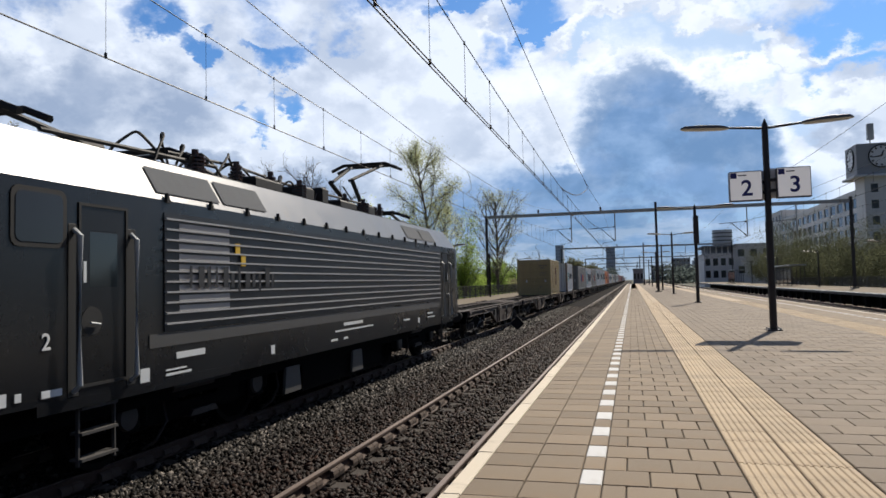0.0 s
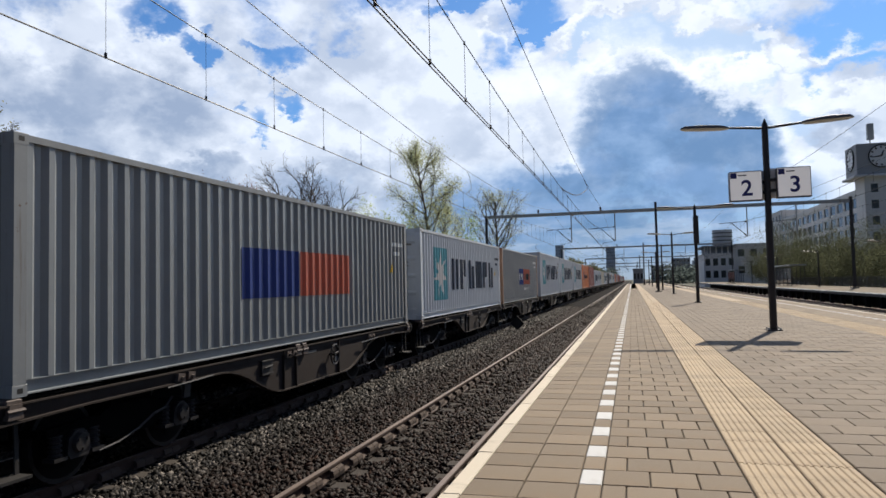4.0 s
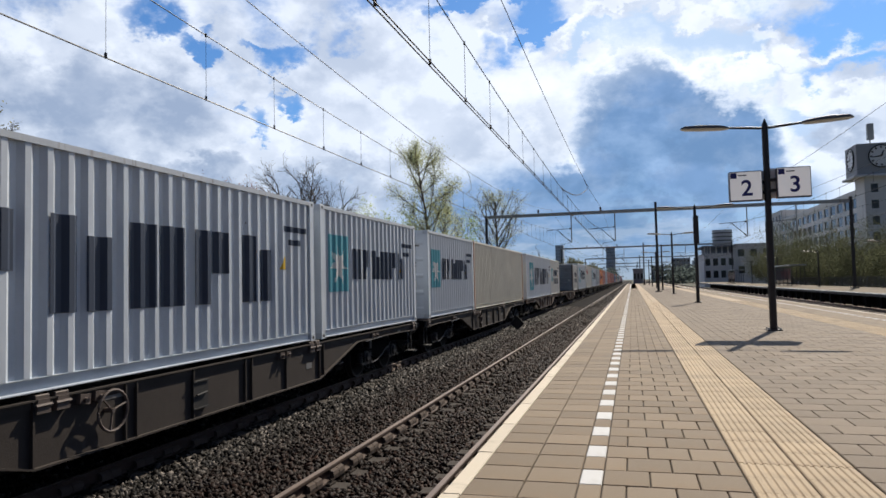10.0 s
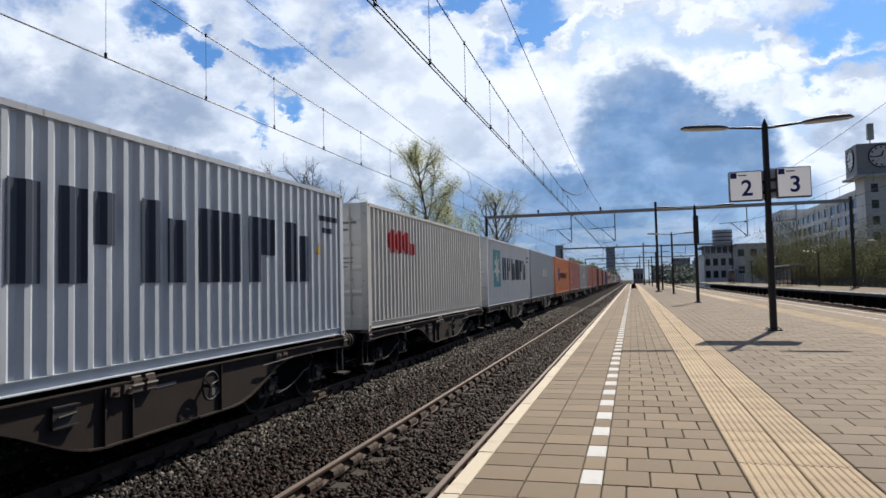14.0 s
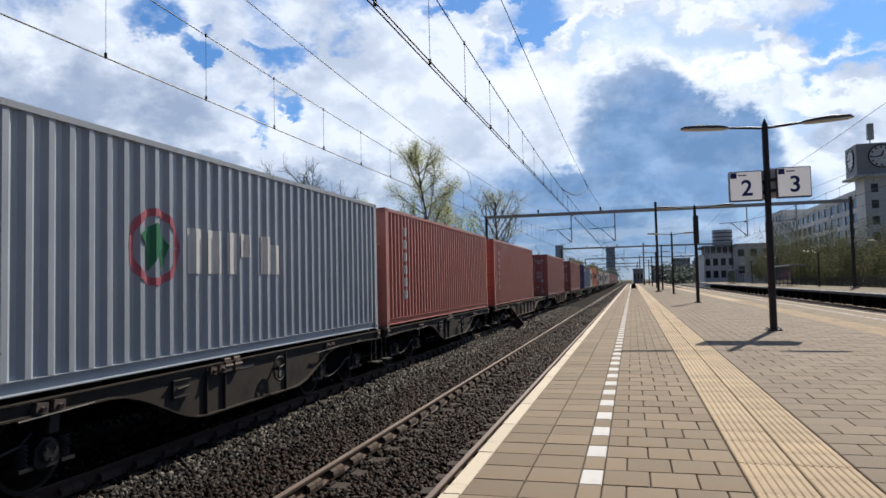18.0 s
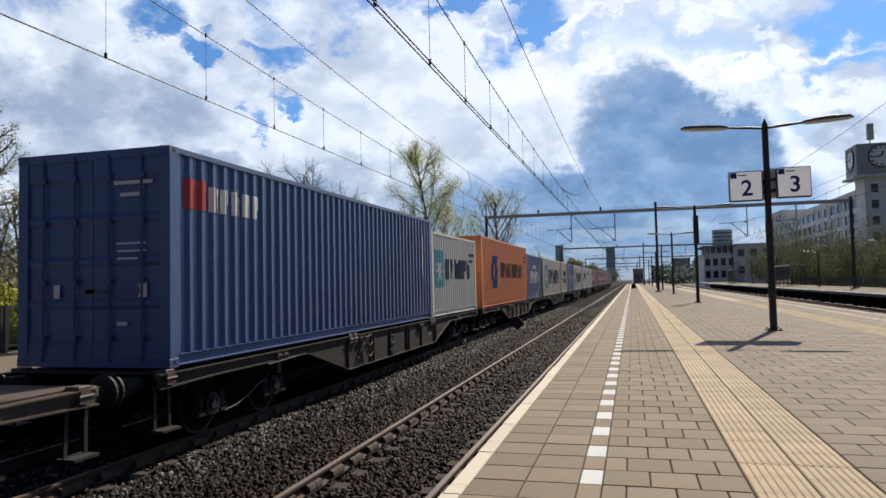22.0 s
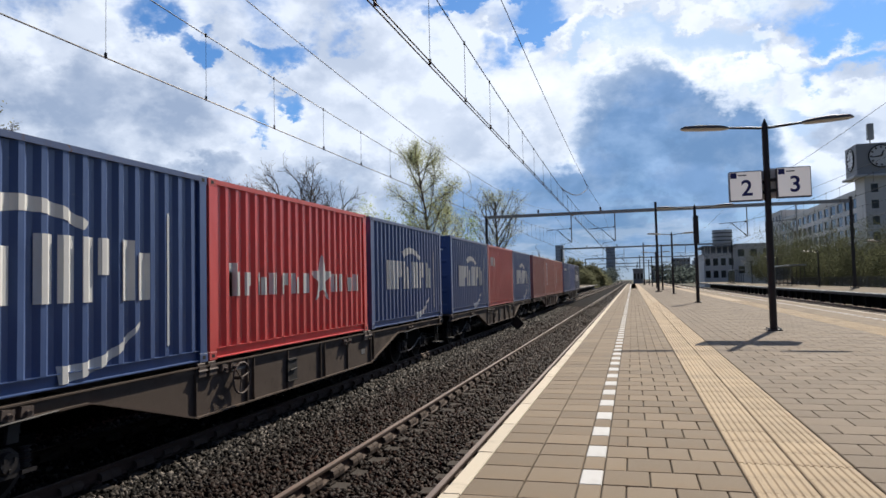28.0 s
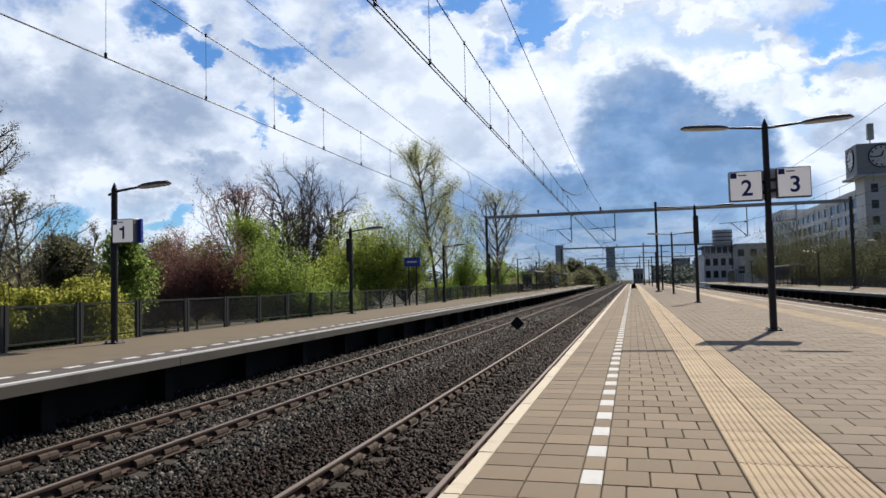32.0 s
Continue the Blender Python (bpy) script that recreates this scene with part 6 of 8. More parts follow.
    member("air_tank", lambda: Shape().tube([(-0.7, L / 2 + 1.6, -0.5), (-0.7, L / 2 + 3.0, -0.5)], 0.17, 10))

    def spigot(y, sx):
        """A hinged corner lock on its bracket."""
        s = Shape()
        s.slab(*sorted((sx * 1.04, sx * 1.225)), y - 0.085, y + 0.085, -0.055, -0.012, 0.008)
        s.plate([(y - 0.09, -0.20), (y + 0.09, -0.20), (y + 0.07, -0.055), (y - 0.07, -0.055)], *sorted((sx * (bx - 0.028), sx * (bx + 0.035))))
        s.tube([(sx * (bx + 0.03), y - 0.10, -0.12), (sx * (bx + 0.03), y + 0.10, -0.12)], 0.022, 6)
        return s

    for y in ([0.2, 6.1, 6.35, L - 0.2] if feet == 40 else [0.2, 6.15, 6.4, 12.25, 12.5, L - 0.2]):
        for sx in (-1, 1):
            part("corner_lock", cached(("lock", y, sx), lambda: spigot(y, sx), [LOCK_STEEL]), LOCK_STEEL, w)
    # swung-down locks and fittings along the beam
    for k, y in enumerate((pivot + 0.75, belly[0] + 0.22, L - pivot - 0.8) if feet == 40 else (pivot + 0.85, belly[0] + 0.75, belly[1] - 1.4, L - pivot - 0.85)):
        def latch():
            s = Shape()
            for dy in (-0.11, 0.11):
                s.plate([(y + dy - 0.075, -0.19), (y + dy + 0.075, -0.21), (y + dy + 0.085, -0.10), (y + dy - 0.06, -0.085)], bx - 0.028, bx + 0.04)
                s.tube([(bx + 0.04, y + dy, -0.15), (bx + 0.075, y + dy, -0.16)], 0.03, 8)
            return s
        part("folded_lock", cached(("latch", feet, k, belly[0]), latch, [LOCK_STEEL]), LOCK_STEEL, w)
    for k, y in enumerate((pivot + 0.9, L - pivot - 0.9)):
        def release():
            s = Shape()
            s.tube([(bx + 0.04, y - 0.55, -0.235), (bx + 0.06, y, -0.215), (bx + 0.06, y + 0.42, -0.20)], 0.014, 6)
            s.plate([(y - 0.08, -0.44), (y + 0.06, -0.44), (y + 0.08, -0.22), (y - 0.05, -0.22)], bx - 0.10, bx - 0.06)
            return s
        part("release_lever", cached(("release", feet, k), release, [OILY]), OILY, w)
    yp = belly[0] - 0.75 if feet == 40 else belly[0] + 2.6

    def case():
        s = Shape()
        z0, z1 = (-0.40, -0.17) if feet == 40 else (-0.62, -0.24)
        s.slab(bx - 0.03, bx + 0.012, yp, yp + 0.34, z0, z1, 0.006)
        s.box(bx + 0.012, bx + 0.03, yp - 0.01, yp + 0.35, z0, z0 + 0.018)
        s.box(bx + 0.012, bx + 0.03, yp - 0.01, yp + 0.35, z1 - 0.018, z1)
        s.tube([(bx + 0.03, yp + 0.05, (z0 + z1) / 2), (bx + 0.03, yp + 0.29, (z0 + z1) / 2 + 0.02)], 0.014, 6)
        return s

    part("brake_changer", cached(("changer", feet, belly[0]), case, [STEP_STEEL]), STEP_STEEL, w)
    for y in (0, L):
        e = -1 if y == 0 else 1
        for sx in (-1, 1):
            s = Shape()
            s.tube([(sx * 0.875, y, -0.19), (sx * 0.875, y + e * 0.3, -0.19)], 0.12, 12)
            s.tube([(sx * 0.875, y + e * 0.3, -0.19), (sx * 0.875, y + e * 0.57, -0.19)], 0.085, 12)
            s.tube([(sx * 0.875, y + e * 0.56, -0.19), (sx * 0.875, y + e * 0.60, -0.19), (sx * 0.875, y + e * 0.62, -0.19)], [0.21, 0.21, 0.16], 18)
            part("buffer", cached(("buffer", e, sx, feet), lambda: s, [STEP_STEEL]), STEP_STEEL, w)
        for sx in (-1, 1):
            s = Shape()
            s.plate([(y - e * 0.03, -0.24), (y - e * 0.08, -0.24), (y - e * 0.08, -0.76), (y - e * 0.03, -0.76)], *sorted((sx * 1.09, sx * 1.11)))
            s.plate([(y - e * 0.30, -0.24), (y - e * 0.35, -0.24), (y - e * 0.37, -0.76), (y - e * 0.32, -0.76)], *sorted((sx * 1.09, sx * 1.11)))
            s.tube([(sx * 1.15, y - e * 0.05, -0.10), (sx * 1.19, y + e * 0.06, -0.06), (sx * 1.17, y + e * 0.08, -0.22), (sx * 1.10, y - e * 0.02, -0.30)], 0.014, 6)
            s.box(min(sx * 1.02, sx * 1.26), max(sx * 1.02, sx * 1.26), min(y - e * 0.38, y - e * 0.02), max(y - e * 0.38, y - e * 0.02), -0.79, -0.76)
            part("step", cached(("step", e, sx, feet), lambda: s, [STEP_STEEL]), STEP_STEEL, w)

    def handwheel():
        s = Shape()
        y, r = (belly[0] + 1.9, 0.19) if feet == 40 else (belly[0] + 1.0, 0.23)
        zc = -0.33
        pts = [(bx + 0.09, y + r * math.cos(a), zc + r * math.sin(a)) for a in [2 * math.pi * i / 20 for i in range(21)]]
        s.tube(pts, 0.017, 6)
        for a in (0.3, 2.4, 4.5):
            s.tube([(bx + 0.08, y, zc), (bx + 0.09, y + r * math.cos(a), zc + r * math.sin(a))], 0.014, 5)
        s.tube([(bx - 0.03, y, zc), (bx + 0.10, y, zc)], 0.028, 6)
        return s

    part("brake_wheel", cached(("handwheel", feet, belly[0]), handwheel, [LOCK_STEEL if feet == 60 else OILY]), LOCK_STEEL, w)
    for k, (y0, y1, z0, z1) in enumerate(((belly[0] + 0.9, belly[0] + 1.3, -0.22, -0.18), (L - 1.4, L - 1.18, -0.22, -0.12), (belly[1] - 0.5, belly[1] - 0.28, -0.5, -0.40))):
        part("writing_bar", cached(("plate", feet, belly[0], k), lambda: Shape().box(bx - 0.029, bx - 0.024, y0, y1, z0, z1), [INK["faded"]]), INK["faded"], w)
    for y in (pivot, L - pivot):
        bogie(w, y, place)
    MOVING.append((w, place, DECK))
    return w


def build_train():
    for row in CONTAINERS:
        container(*row, tall=row[0] in TALL)
    tones = (WAGON_DUSTY, WAGON_GREY)
    names = ("dirty brown flat container wagon", "dirty grey flat container wagon")
    forty = [24.75, 38.05, 51.44, 64.95, 78.79, 92.27, 105.19, 118.94, 132.41, 145.57, 159.02, 172.54, 265.32, 278.89, 292.43, 305.5, 319.02, 332.38, 345.66, 358.51]
    sixty = [186.12, 205.89, 225.6, 245.35, 372.28, 392.02, 411.45, 431.15, 450.62, 470.11, 489.61, 509.72, 529.71, 549.77, 569.57, 589.41, 609.03]
    for i, p in enumerate(forty):
        k = 0 if i < 4 else 1
        if i > 13 or i in (6, 7, 8):
            wagon(p, 40, WAGON_BROWN, "brown-grey flat container wagon with a fish-bellied frame")
        else:
            wagon(p, 40, tones[k], names[k] + " with a fish-bellied frame")
    for i, p in enumerate(sixty):
        worn = WAGON_RUST if i in (4, 5, 6, 13, 14) else WAGON_RED if i in (2, 3, 15) else (WAGON_WORN, WAGON_WORN, WAGON_RED)[i % 3]
        look_of = {WAGON_RUST: "rust-brown", WAGON_RED: "rusty red"}.get(worn, "worn grey-brown")
        wagon(p, 60, worn, "long " + look_of + " flat container wagon with a fish-bellied frame")


def motions():
    last = len(ROLLED) - 1
    for ob, place, z in MOVING:
        walk(ob, [(t, pose(XL, place - ROLLED[t], z)) for t in range(last + 1)])
    # wheels turn while their wagon is near the platform
    for ob, y, z, place in WHEELS:
        def angle(t):
            i = min(int(t), last - 1)
            return (ROLLED[i] + (ROLLED[i + 1] - ROLLED[i]) * (t - i)) / 0.46
        first = next((t for t in range(last) if place - ROLLED[t] < 45), last)
        stop = next((t for t in range(last) if place - ROLLED[t] < -12), last)
        rows = [(0.0, 0.0)] if first > 0 else []
        turned, step = 0.0, 1 / 30
        k = int(first * 30)
        base = angle(k * step)
        while k * step <= stop + 1e-6:
            rows.append((k * step, angle(k * step) - base))
            k += 1
        if rows[-1][0] < last - 0.01:
            rows.append((float(last), rows[-1][1]))
        walk(ob, [(t, pose(0, y, z, math.degrees(a))) for t, a in rows])


# ---- the locomotive ----
LOCO_GREY = surface("dark_grey_loco_paint", (0.0105, 0.0115, 0.0140), 0.28, vary=0.16, grain=1.0, stain=(0.034, 0.032, 0.030), stained=0.3, stain_scale=1.2, bump=0.03, gloss=0.5)
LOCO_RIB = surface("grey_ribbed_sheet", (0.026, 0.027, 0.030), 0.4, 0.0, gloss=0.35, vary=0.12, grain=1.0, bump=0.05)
LOCO_ROOF = surface("silver_roof_paint", (0.095, 0.105, 0.125), 0.36, 0.0, vary=0.10, grain=1.0, stain=(0.09, 0.085, 0.08), stained=0.4, bump=0.05)
LOCO_STRIPE = surface("mid_grey_stripe", (0.085, 0.083, 0.08), 0.5, vary=0.08, bump=0.03)
# pale colour that paints the bright highlight along each rib
LOCO_RIB_GLINT = surface("rib_edge_highlight", (0.40, 0.40, 0.41), 0.45, vary=0.1, grain=2, bump=0.03)
LOCO_GRILLE = surface("grey_roof_grille", (0.11, 0.118, 0.13), 0.75, vary=0.2, grain=8, bump=0.3, gloss=0.1)
LOCO_DOOR = surface("dark_door_paint", (0.009, 0.0095, 0.011), 0.32, vary=0.12, grain=1.0, bump=0.03, gloss=0.4)
LOCO_PANE = glass_stuff("tinted_cab_glass", (0.03, 0.032, 0.036), 0.12)
LOCO_PATCH = surface("pale_grey_patch", (0.36, 0.35, 0.35), 0.5, vary=0.06, bump=0.03)


def build_loco(front):
    """Electric locomotive; y = 0 at its front end, z = 0 on the rail."""
    L, X = 17.96, 1.49
    loco = thing("locomotive", "dark grey electric locomotive with ribbed sides and a silver roof", "locomotive")
    # cab ends lean back: the section shrinks towards both ends
    nose = [(0.0, 1.26, 2.0), (0.04, 1.40, 2.2), (0.22, 1.45, 2.9), (0.40, 1.475, 3.40), (0.56, X, 3.66), (0.80, X, 3.74)]
    stations = nose + [(L - y, x, z) for y, x, z in reversed(nose)]
    low = 1.02

    def ring(y, x, top):
        eave = min(3.2, top - 0.10)
        return [(-x, y, low), (x, y, low), (x, y, eave), (x * 0.78, y, top), (-x * 0.78, y, top), (-x, y, eave)]

    rings = [ring(*st) for st in stations]
    s, roof = Shape(), Shape()
    for a, b in zip(rings, rings[1:]):
        for i in (0, 1, 5):
            j = (i + 1) % 6
            s.face([a[i], a[j], b[j], b[i]])
        for i in (2, 3, 4):
            roof.face([a[i], a[i + 1], b[i + 1], b[i]])
    s.face(rings[0]), s.face(rings[-1])
    part("body", s, LOCO_GREY, loco, "glossy dark grey body shell")
    part("roof", roof, LOCO_ROOF, loco, "silver roof with sloped sides")
    # ribbed side sheets; the ribs' pale colour is a painted highlight
    for sx in (1, -1):
        s = Shape()
        y0, y1 = 2.87, L - 2.6
        xo = sx * (X + 0.004)
        s.box(min(xo, xo + sx * 0.01), max(xo, xo + sx * 0.01), y0, y1, 1.60, 3.05)
        part("side_sheet", s, LOCO_RIB, loco, "grey sheet between the ribs")
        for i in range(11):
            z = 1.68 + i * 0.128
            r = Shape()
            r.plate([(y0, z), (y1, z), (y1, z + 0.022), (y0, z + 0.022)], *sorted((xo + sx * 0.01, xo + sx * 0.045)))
            part("rib", r, LOCO_RIB_GLINT, loco)
        s = Shape()
        s.box(min(xo, xo + sx * 0.006), max(xo, xo + sx * 0.006), 2.6, L - 2.6, 1.42, 1.58)
        part("stripe", s, LOCO_STRIPE, loco, "mid grey stripe")
        s = Shape()
        s.box(min(xo, xo + sx * 0.004), max(xo, xo + sx * 0.004), 1.0, L - 1.0, low - 0.10, low + 0.01)
        part("skirt", s, LOCO_GREY, loco)
        # cab doors, windows and handrails near both ends
        for e, yd in ((1, 1.87), (-1, L - 1.87)):
            d = Shape()
            d.box(min(xo, xo - sx * 0.03), max(xo, xo - sx * 0.03), yd - 0.33, yd + 0.33, 1.15, 3.0)
            door = part("cab_door", d, LOCO_DOOR, loco, "dark grey cab door")
            for y0d, y1d, z0d, z1d in ((yd - 0.36, yd - 0.33, 1.12, 3.03), (yd + 0.33, yd + 0.36, 1.12, 3.03), (yd - 0.33, yd + 0.33, 3.0, 3.03), (yd - 0.33, yd + 0.33, 1.12, 1.15)):
                part("door_seal", Shape().box(*sorted((xo, xo + sx * 0.012)), y0d, y1d, z0d, z1d), M["black"], door)
            part("door_handle", Shape().tube([(xo + sx * 0.03, yd - e * 0.22, 1.78), (xo + sx * 0.03, yd - e * 0.08, 1.76)], 0.012, 6), M["galv"], door)
            part("handle_well", Shape().tube([(xo, yd - e * 0.17, 1.80), (xo + sx * 0.006, yd - e * 0.17, 1.80)], 0.15, 18), M["black"], door)
            part("door_label", Shape().box(*sorted((xo, xo + sx * 0.004)), yd - e * 0.27 - 0.02, yd - e * 0.27 + 0.02, 2.2, 2.42), INK["pale"], door)
            g = Shape()
            g.slab(yd - 0.2, yd + 0.2, -0.01, 0.01, 2.15, 2.75, 0.02)
            g.v = [(sx * (X + 0.002) + v[1] * 0.3, v[0], v[2]) for v in g.v]
            part("door_window", g, M["glass"], door)
            h = Shape()
            for dy in (-0.42, 0.42):
                h.tube([(xo, yd + dy, 1.10), (xo + sx * 0.08, yd + dy, 1.16), (xo + sx * 0.08, yd + dy, 2.68), (xo, yd + dy, 2.74)], 0.03, 8)
                part("handrail", h, M["galv"], loco)
                h = Shape()
            yw = yd - e * 0.85

            def rounded_pane(w, z0, z1, r):
                return [(yw + cy * (w - r) + r * math.cos(a), (z1 - r if cz > 0 else z0 + r) + r * math.sin(a)) for cy, cz, a0 in ((1, 1, 0), (-1, 1, 90), (-1, -1, 180), (1, -1, 270)) for a in [radians(a0 + 30 * k) for k in range(4)]]

            part("window_frame", Shape().plate(rounded_pane(0.33, 2.54, 3.12, 0.09), *sorted((sx * (X - 0.05), sx * (X + 0.012)))), M["black"], loco, "black rubber window frame")
            part("cab_window", Shape().plate(rounded_pane(0.28, 2.59, 3.07, 0.07), *sorted((sx * (X - 0.05), sx * (X + 0.016)))), LOCO_PANE, loco, "side window of the cab")
            for dy in (-0.42, 0.42):
                part("rail_well", Shape().slab(*sorted((sx * (X - 0.01), sx * (X + 0.006))), yd + dy - 0.07, yd + dy + 0.07, 1.05, 2.80, 0.004), M["black"], loco)
        # pale patch, yellow marks, dark lettering blocks, plates
        s = Shape()
        for i in range(11):
            z = 1.72 + i * 0.128
            if 1.75 < z < 2.95:
                s.box(min(xo + sx * 0.011, xo + sx * 0.016), max(xo + sx * 0.011, xo + sx * 0.016), 3.15, 4.28, z - 0.015, z + 0.06)
        part("logo_patch", s, LOCO_PATCH, loco, "pale grey patch across the ribs")
        s = Shape()
        for y, z in ((4.40, 2.58), (4.55, 2.42)):
            s.box(min(xo + sx * 0.03, xo + sx * 0.04), max(xo + sx * 0.03, xo + sx * 0.04), y, y + 0.12, z, z + 0.16)
        part("logo_squares", s, INK["yellow"], loco, "two yellow squares")
        s = Shape()
        for i in range(12):
            y = 3.32 + i * 0.19
            s.box(min(xo + sx * 0.046, xo + sx * 0.05), max(xo + sx * 0.046, xo + sx * 0.05), y, y + (0.05, 0.12, 0.08)[i % 3], 2.12 if i < 5 or i % 3 else 2.06, 2.40 if i < 5 or i % 4 == 2 else 2.32)
        part("brand_blocks", s, INK["black"], loco)
        s = Shape()
        xp0, xp1 = sorted((xo + sx * 0.001, xo + sx * 0.007))
        for y0p, y1p, z0p, z1p in ((3.1, 3.7, 1.25, 1.33), (5.45, 5.56, 1.06, 1.2), (8.3, 9.3, 1.32, 1.38), (7.9, 9.9, 1.22, 1.25), (7.7, 8.0, 1.06, 1.1), (8.3, 8.5, 1.06, 1.1), (13.2, 13.35, 1.08, 1.22), (0.75, 0.82, 1.10, 1.18), (0.45, 0.66, 1.08, 1.20), (1.05, 1.30, 1.09, 1.16), (2.44, 2.60, 1.04, 1.2), (14.1, 14.6, 1.27, 1.31), (14.1, 14.8, 1.17, 1.2), (12.0, 12.5, 1.2, 1.24), (2.9, 3.4, 1.06, 1.09), (2.9, 3.3, 1.12, 1.14)):
            part("writing_bar", Shape().box(xp0, xp1, y0p, y1p, z0p, z1p), INK["pale"], loco)
        # roof side grilles
        for k, (a, b) in enumerate(((2.8, 4.15), (4.25, 5.45), (L - 5.3, L - 4.0), (L - 3.9, L - 2.7))):
            s = Shape()
            for u0, u1, slot in ((0.15, 0.78, 0),):
                pts = []
                for y, u in ((a, u0), (b, u0), (b, u1), (a, u1)):
                    x = X + (0.78 * X - X) * u
                    z = 3.2 + (3.74 - 3.2) * u
                    pts.append((sx * (x + 0.012), y, z + 0.012))
                s.face(pts)
            part("roof_grille", s, LOCO_GRILLE, loco, "dark roof grille")
        for k in range(14):
            y = 2.9 + k * 0.93
            s = Shape()
            s.plate([(y, 3.17), (y + 0.09, 3.17), (y + 0.02, 3.29)], *sorted((sx * (X - 0.02), sx * (X + 0.03))))
            part("roof_clip", s, M["black"], loco)
    letters("numeral", "2", 0.23, INK["white"], pose(X + 0.01, 1.10, 1.62, 90, 0, 90), loco)
    letters("numeral", "1", 0.3, INK["white"], pose(X + 0.01, L - 1.15, 1.62, 90, 0, 90), loco)
    # front glass and lights at both ends
    for e, y in ((-1, 0.0), (1, L)):
        s = Shape()
        ya, yb = y - e * 0.22, y - e * 0.40
        s.face([(-1.15, ya + e * 0.06, 2.75), (1.15, ya + e * 0.06, 2.75), (1.05, yb + e * 0.06, 3.38), (-1.05, yb + e * 0.06, 3.38)])
        part("windscreen", s, M["glass"], loco)
        for sx in (-1, 1):
            s = Shape()
            s.tube([(sx * 0.85, y, 1.7), (sx * 0.85, y + e * 0.04, 1.7)], 0.12, 14)
            part("headlight", s, M["lamp_glass"], loco)
            s = Shape()
            s.tube([(sx * 0.875, y, 1.03), (sx * 0.875, y + e * 0.55, 1.03)], 0.10, 10)
            s.tube([(sx * 0.875, y + e * 0.55, 1.03), (sx * 0.875, y + e * 0.6, 1.03)], 0.23, 14)
            part("buffer", s, SOOT_SHADE, loco)
            s = Shape()
            s.tube([(sx * 1.35, y - e * 0.55, 1.4), (sx * 1.42, y + e * 0.02, 1.6), (sx * 1.3, y - e * 0.4, 2.6)], 0.018, 6)
            part("handrail", s, M["black"], loco)
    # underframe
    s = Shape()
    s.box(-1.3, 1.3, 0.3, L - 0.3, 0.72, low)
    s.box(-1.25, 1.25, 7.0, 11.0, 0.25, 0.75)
    part("underframe", s, SOOT_SHADE, loco, "underframe with equipment boxes, soot and shade in its near-black colour")
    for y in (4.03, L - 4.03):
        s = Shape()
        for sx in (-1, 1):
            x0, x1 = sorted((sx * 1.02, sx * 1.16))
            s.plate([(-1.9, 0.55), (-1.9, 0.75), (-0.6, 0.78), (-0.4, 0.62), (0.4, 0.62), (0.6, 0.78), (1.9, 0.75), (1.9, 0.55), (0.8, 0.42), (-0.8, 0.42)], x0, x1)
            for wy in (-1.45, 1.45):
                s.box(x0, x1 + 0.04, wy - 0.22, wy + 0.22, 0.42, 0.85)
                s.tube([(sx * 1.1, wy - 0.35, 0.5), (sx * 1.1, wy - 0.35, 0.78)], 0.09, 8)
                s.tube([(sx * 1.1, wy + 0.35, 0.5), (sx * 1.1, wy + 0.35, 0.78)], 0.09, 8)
        b = part("bogie", s, SOOT_SHADE, loco, "two-axle motor bogie, soot and shade in its near-black colour", at=(0, y, 0))
        for sx in (-1, 1):
            for wy in (-1.45, 1.45):
                part("axle_box", Shape().tube([(sx * 1.14, wy, 0.62), (sx * 1.24, wy, 0.62)], [0.19, 0.15], 16), OILY, b)
                part("sand_pipe", Shape().tube([(sx * 1.2, wy + 0.62, 0.85), (sx * 1.22, wy + 0.70, 0.45), (sx * 1.15, wy + 0.58, 0.22), (sx * 1.0, wy + 0.52, 0.12)], 0.022, 6), OILY, b)
            part("damper", Shape().tube([(sx * 1.26, -0.75, 0.86), (sx * 1.26, 0.15, 0.86), (sx * 1.26, 0.15, 0.86), (sx * 1.26, 0.6, 0.86)], [0.075, 0.075, 0.045, 0.045], 10), OILY, b)
            part("step_bracket", Shape().plate([(-0.32, 0.42), (0.32, 0.42), (0.26, 0.50), (-0.26, 0.50)], *sorted((sx * 1.22, sx * 1.27))), OILY, b)
        for wy in (-1.45, 1.45):
            w = Shape()
            w.tube([(-1.05, 0, 0), (1.05, 0, 0)], 0.09, 10)
            for sx in (-1, 1):
                w.tube([(sx * 0.68, 0, 0), (sx * 0.82, 0, 0)], [0.64, 0.61], 32, 0)
                w.tube([(sx * 0.81, 0, 0), (sx * 0.83, 0, 0)], [0.54, 0.53], 32, 1)
            ob = part("wheelset", w, [WHEEL_STEEL, SOOT_SHADE], b, at=(0, wy, 0.62))
            WHEELS.append((ob, wy, 0.62, front + y + wy))
    for sx in (-1, 1):
        for y in (1.87, L - 1.87):
            s = Shape()
            for z in (0.35, 0.62, 0.88):
                s.box(min(sx * 1.30, sx * 1.46), max(sx * 1.30, sx * 1.46), y - 0.26, y + 0.26, z, z + 0.03)
            for dy in (-0.27, 0.25):
                s.box(min(sx * 1.38, sx * 1.42), max(sx * 1.38, sx * 1.42), y + dy, y + dy + 0.02, 0.3, 1.05)
            part("cab_step", s, ROD, loco, "steel cab steps")
        for y in (6.5, 9.4):
            s = Shape()
            s.plate([(y - 0.3, 0.32), (y + 0.3, 0.32), (y + 0.24, 0.75), (y - 0.24, 0.75)], *sorted((sx * 1.28, sx * 1.33)))
            part("vent_cover", s, LOCO_STRIPE, loco)
    # roof equipment
    s = Shape()
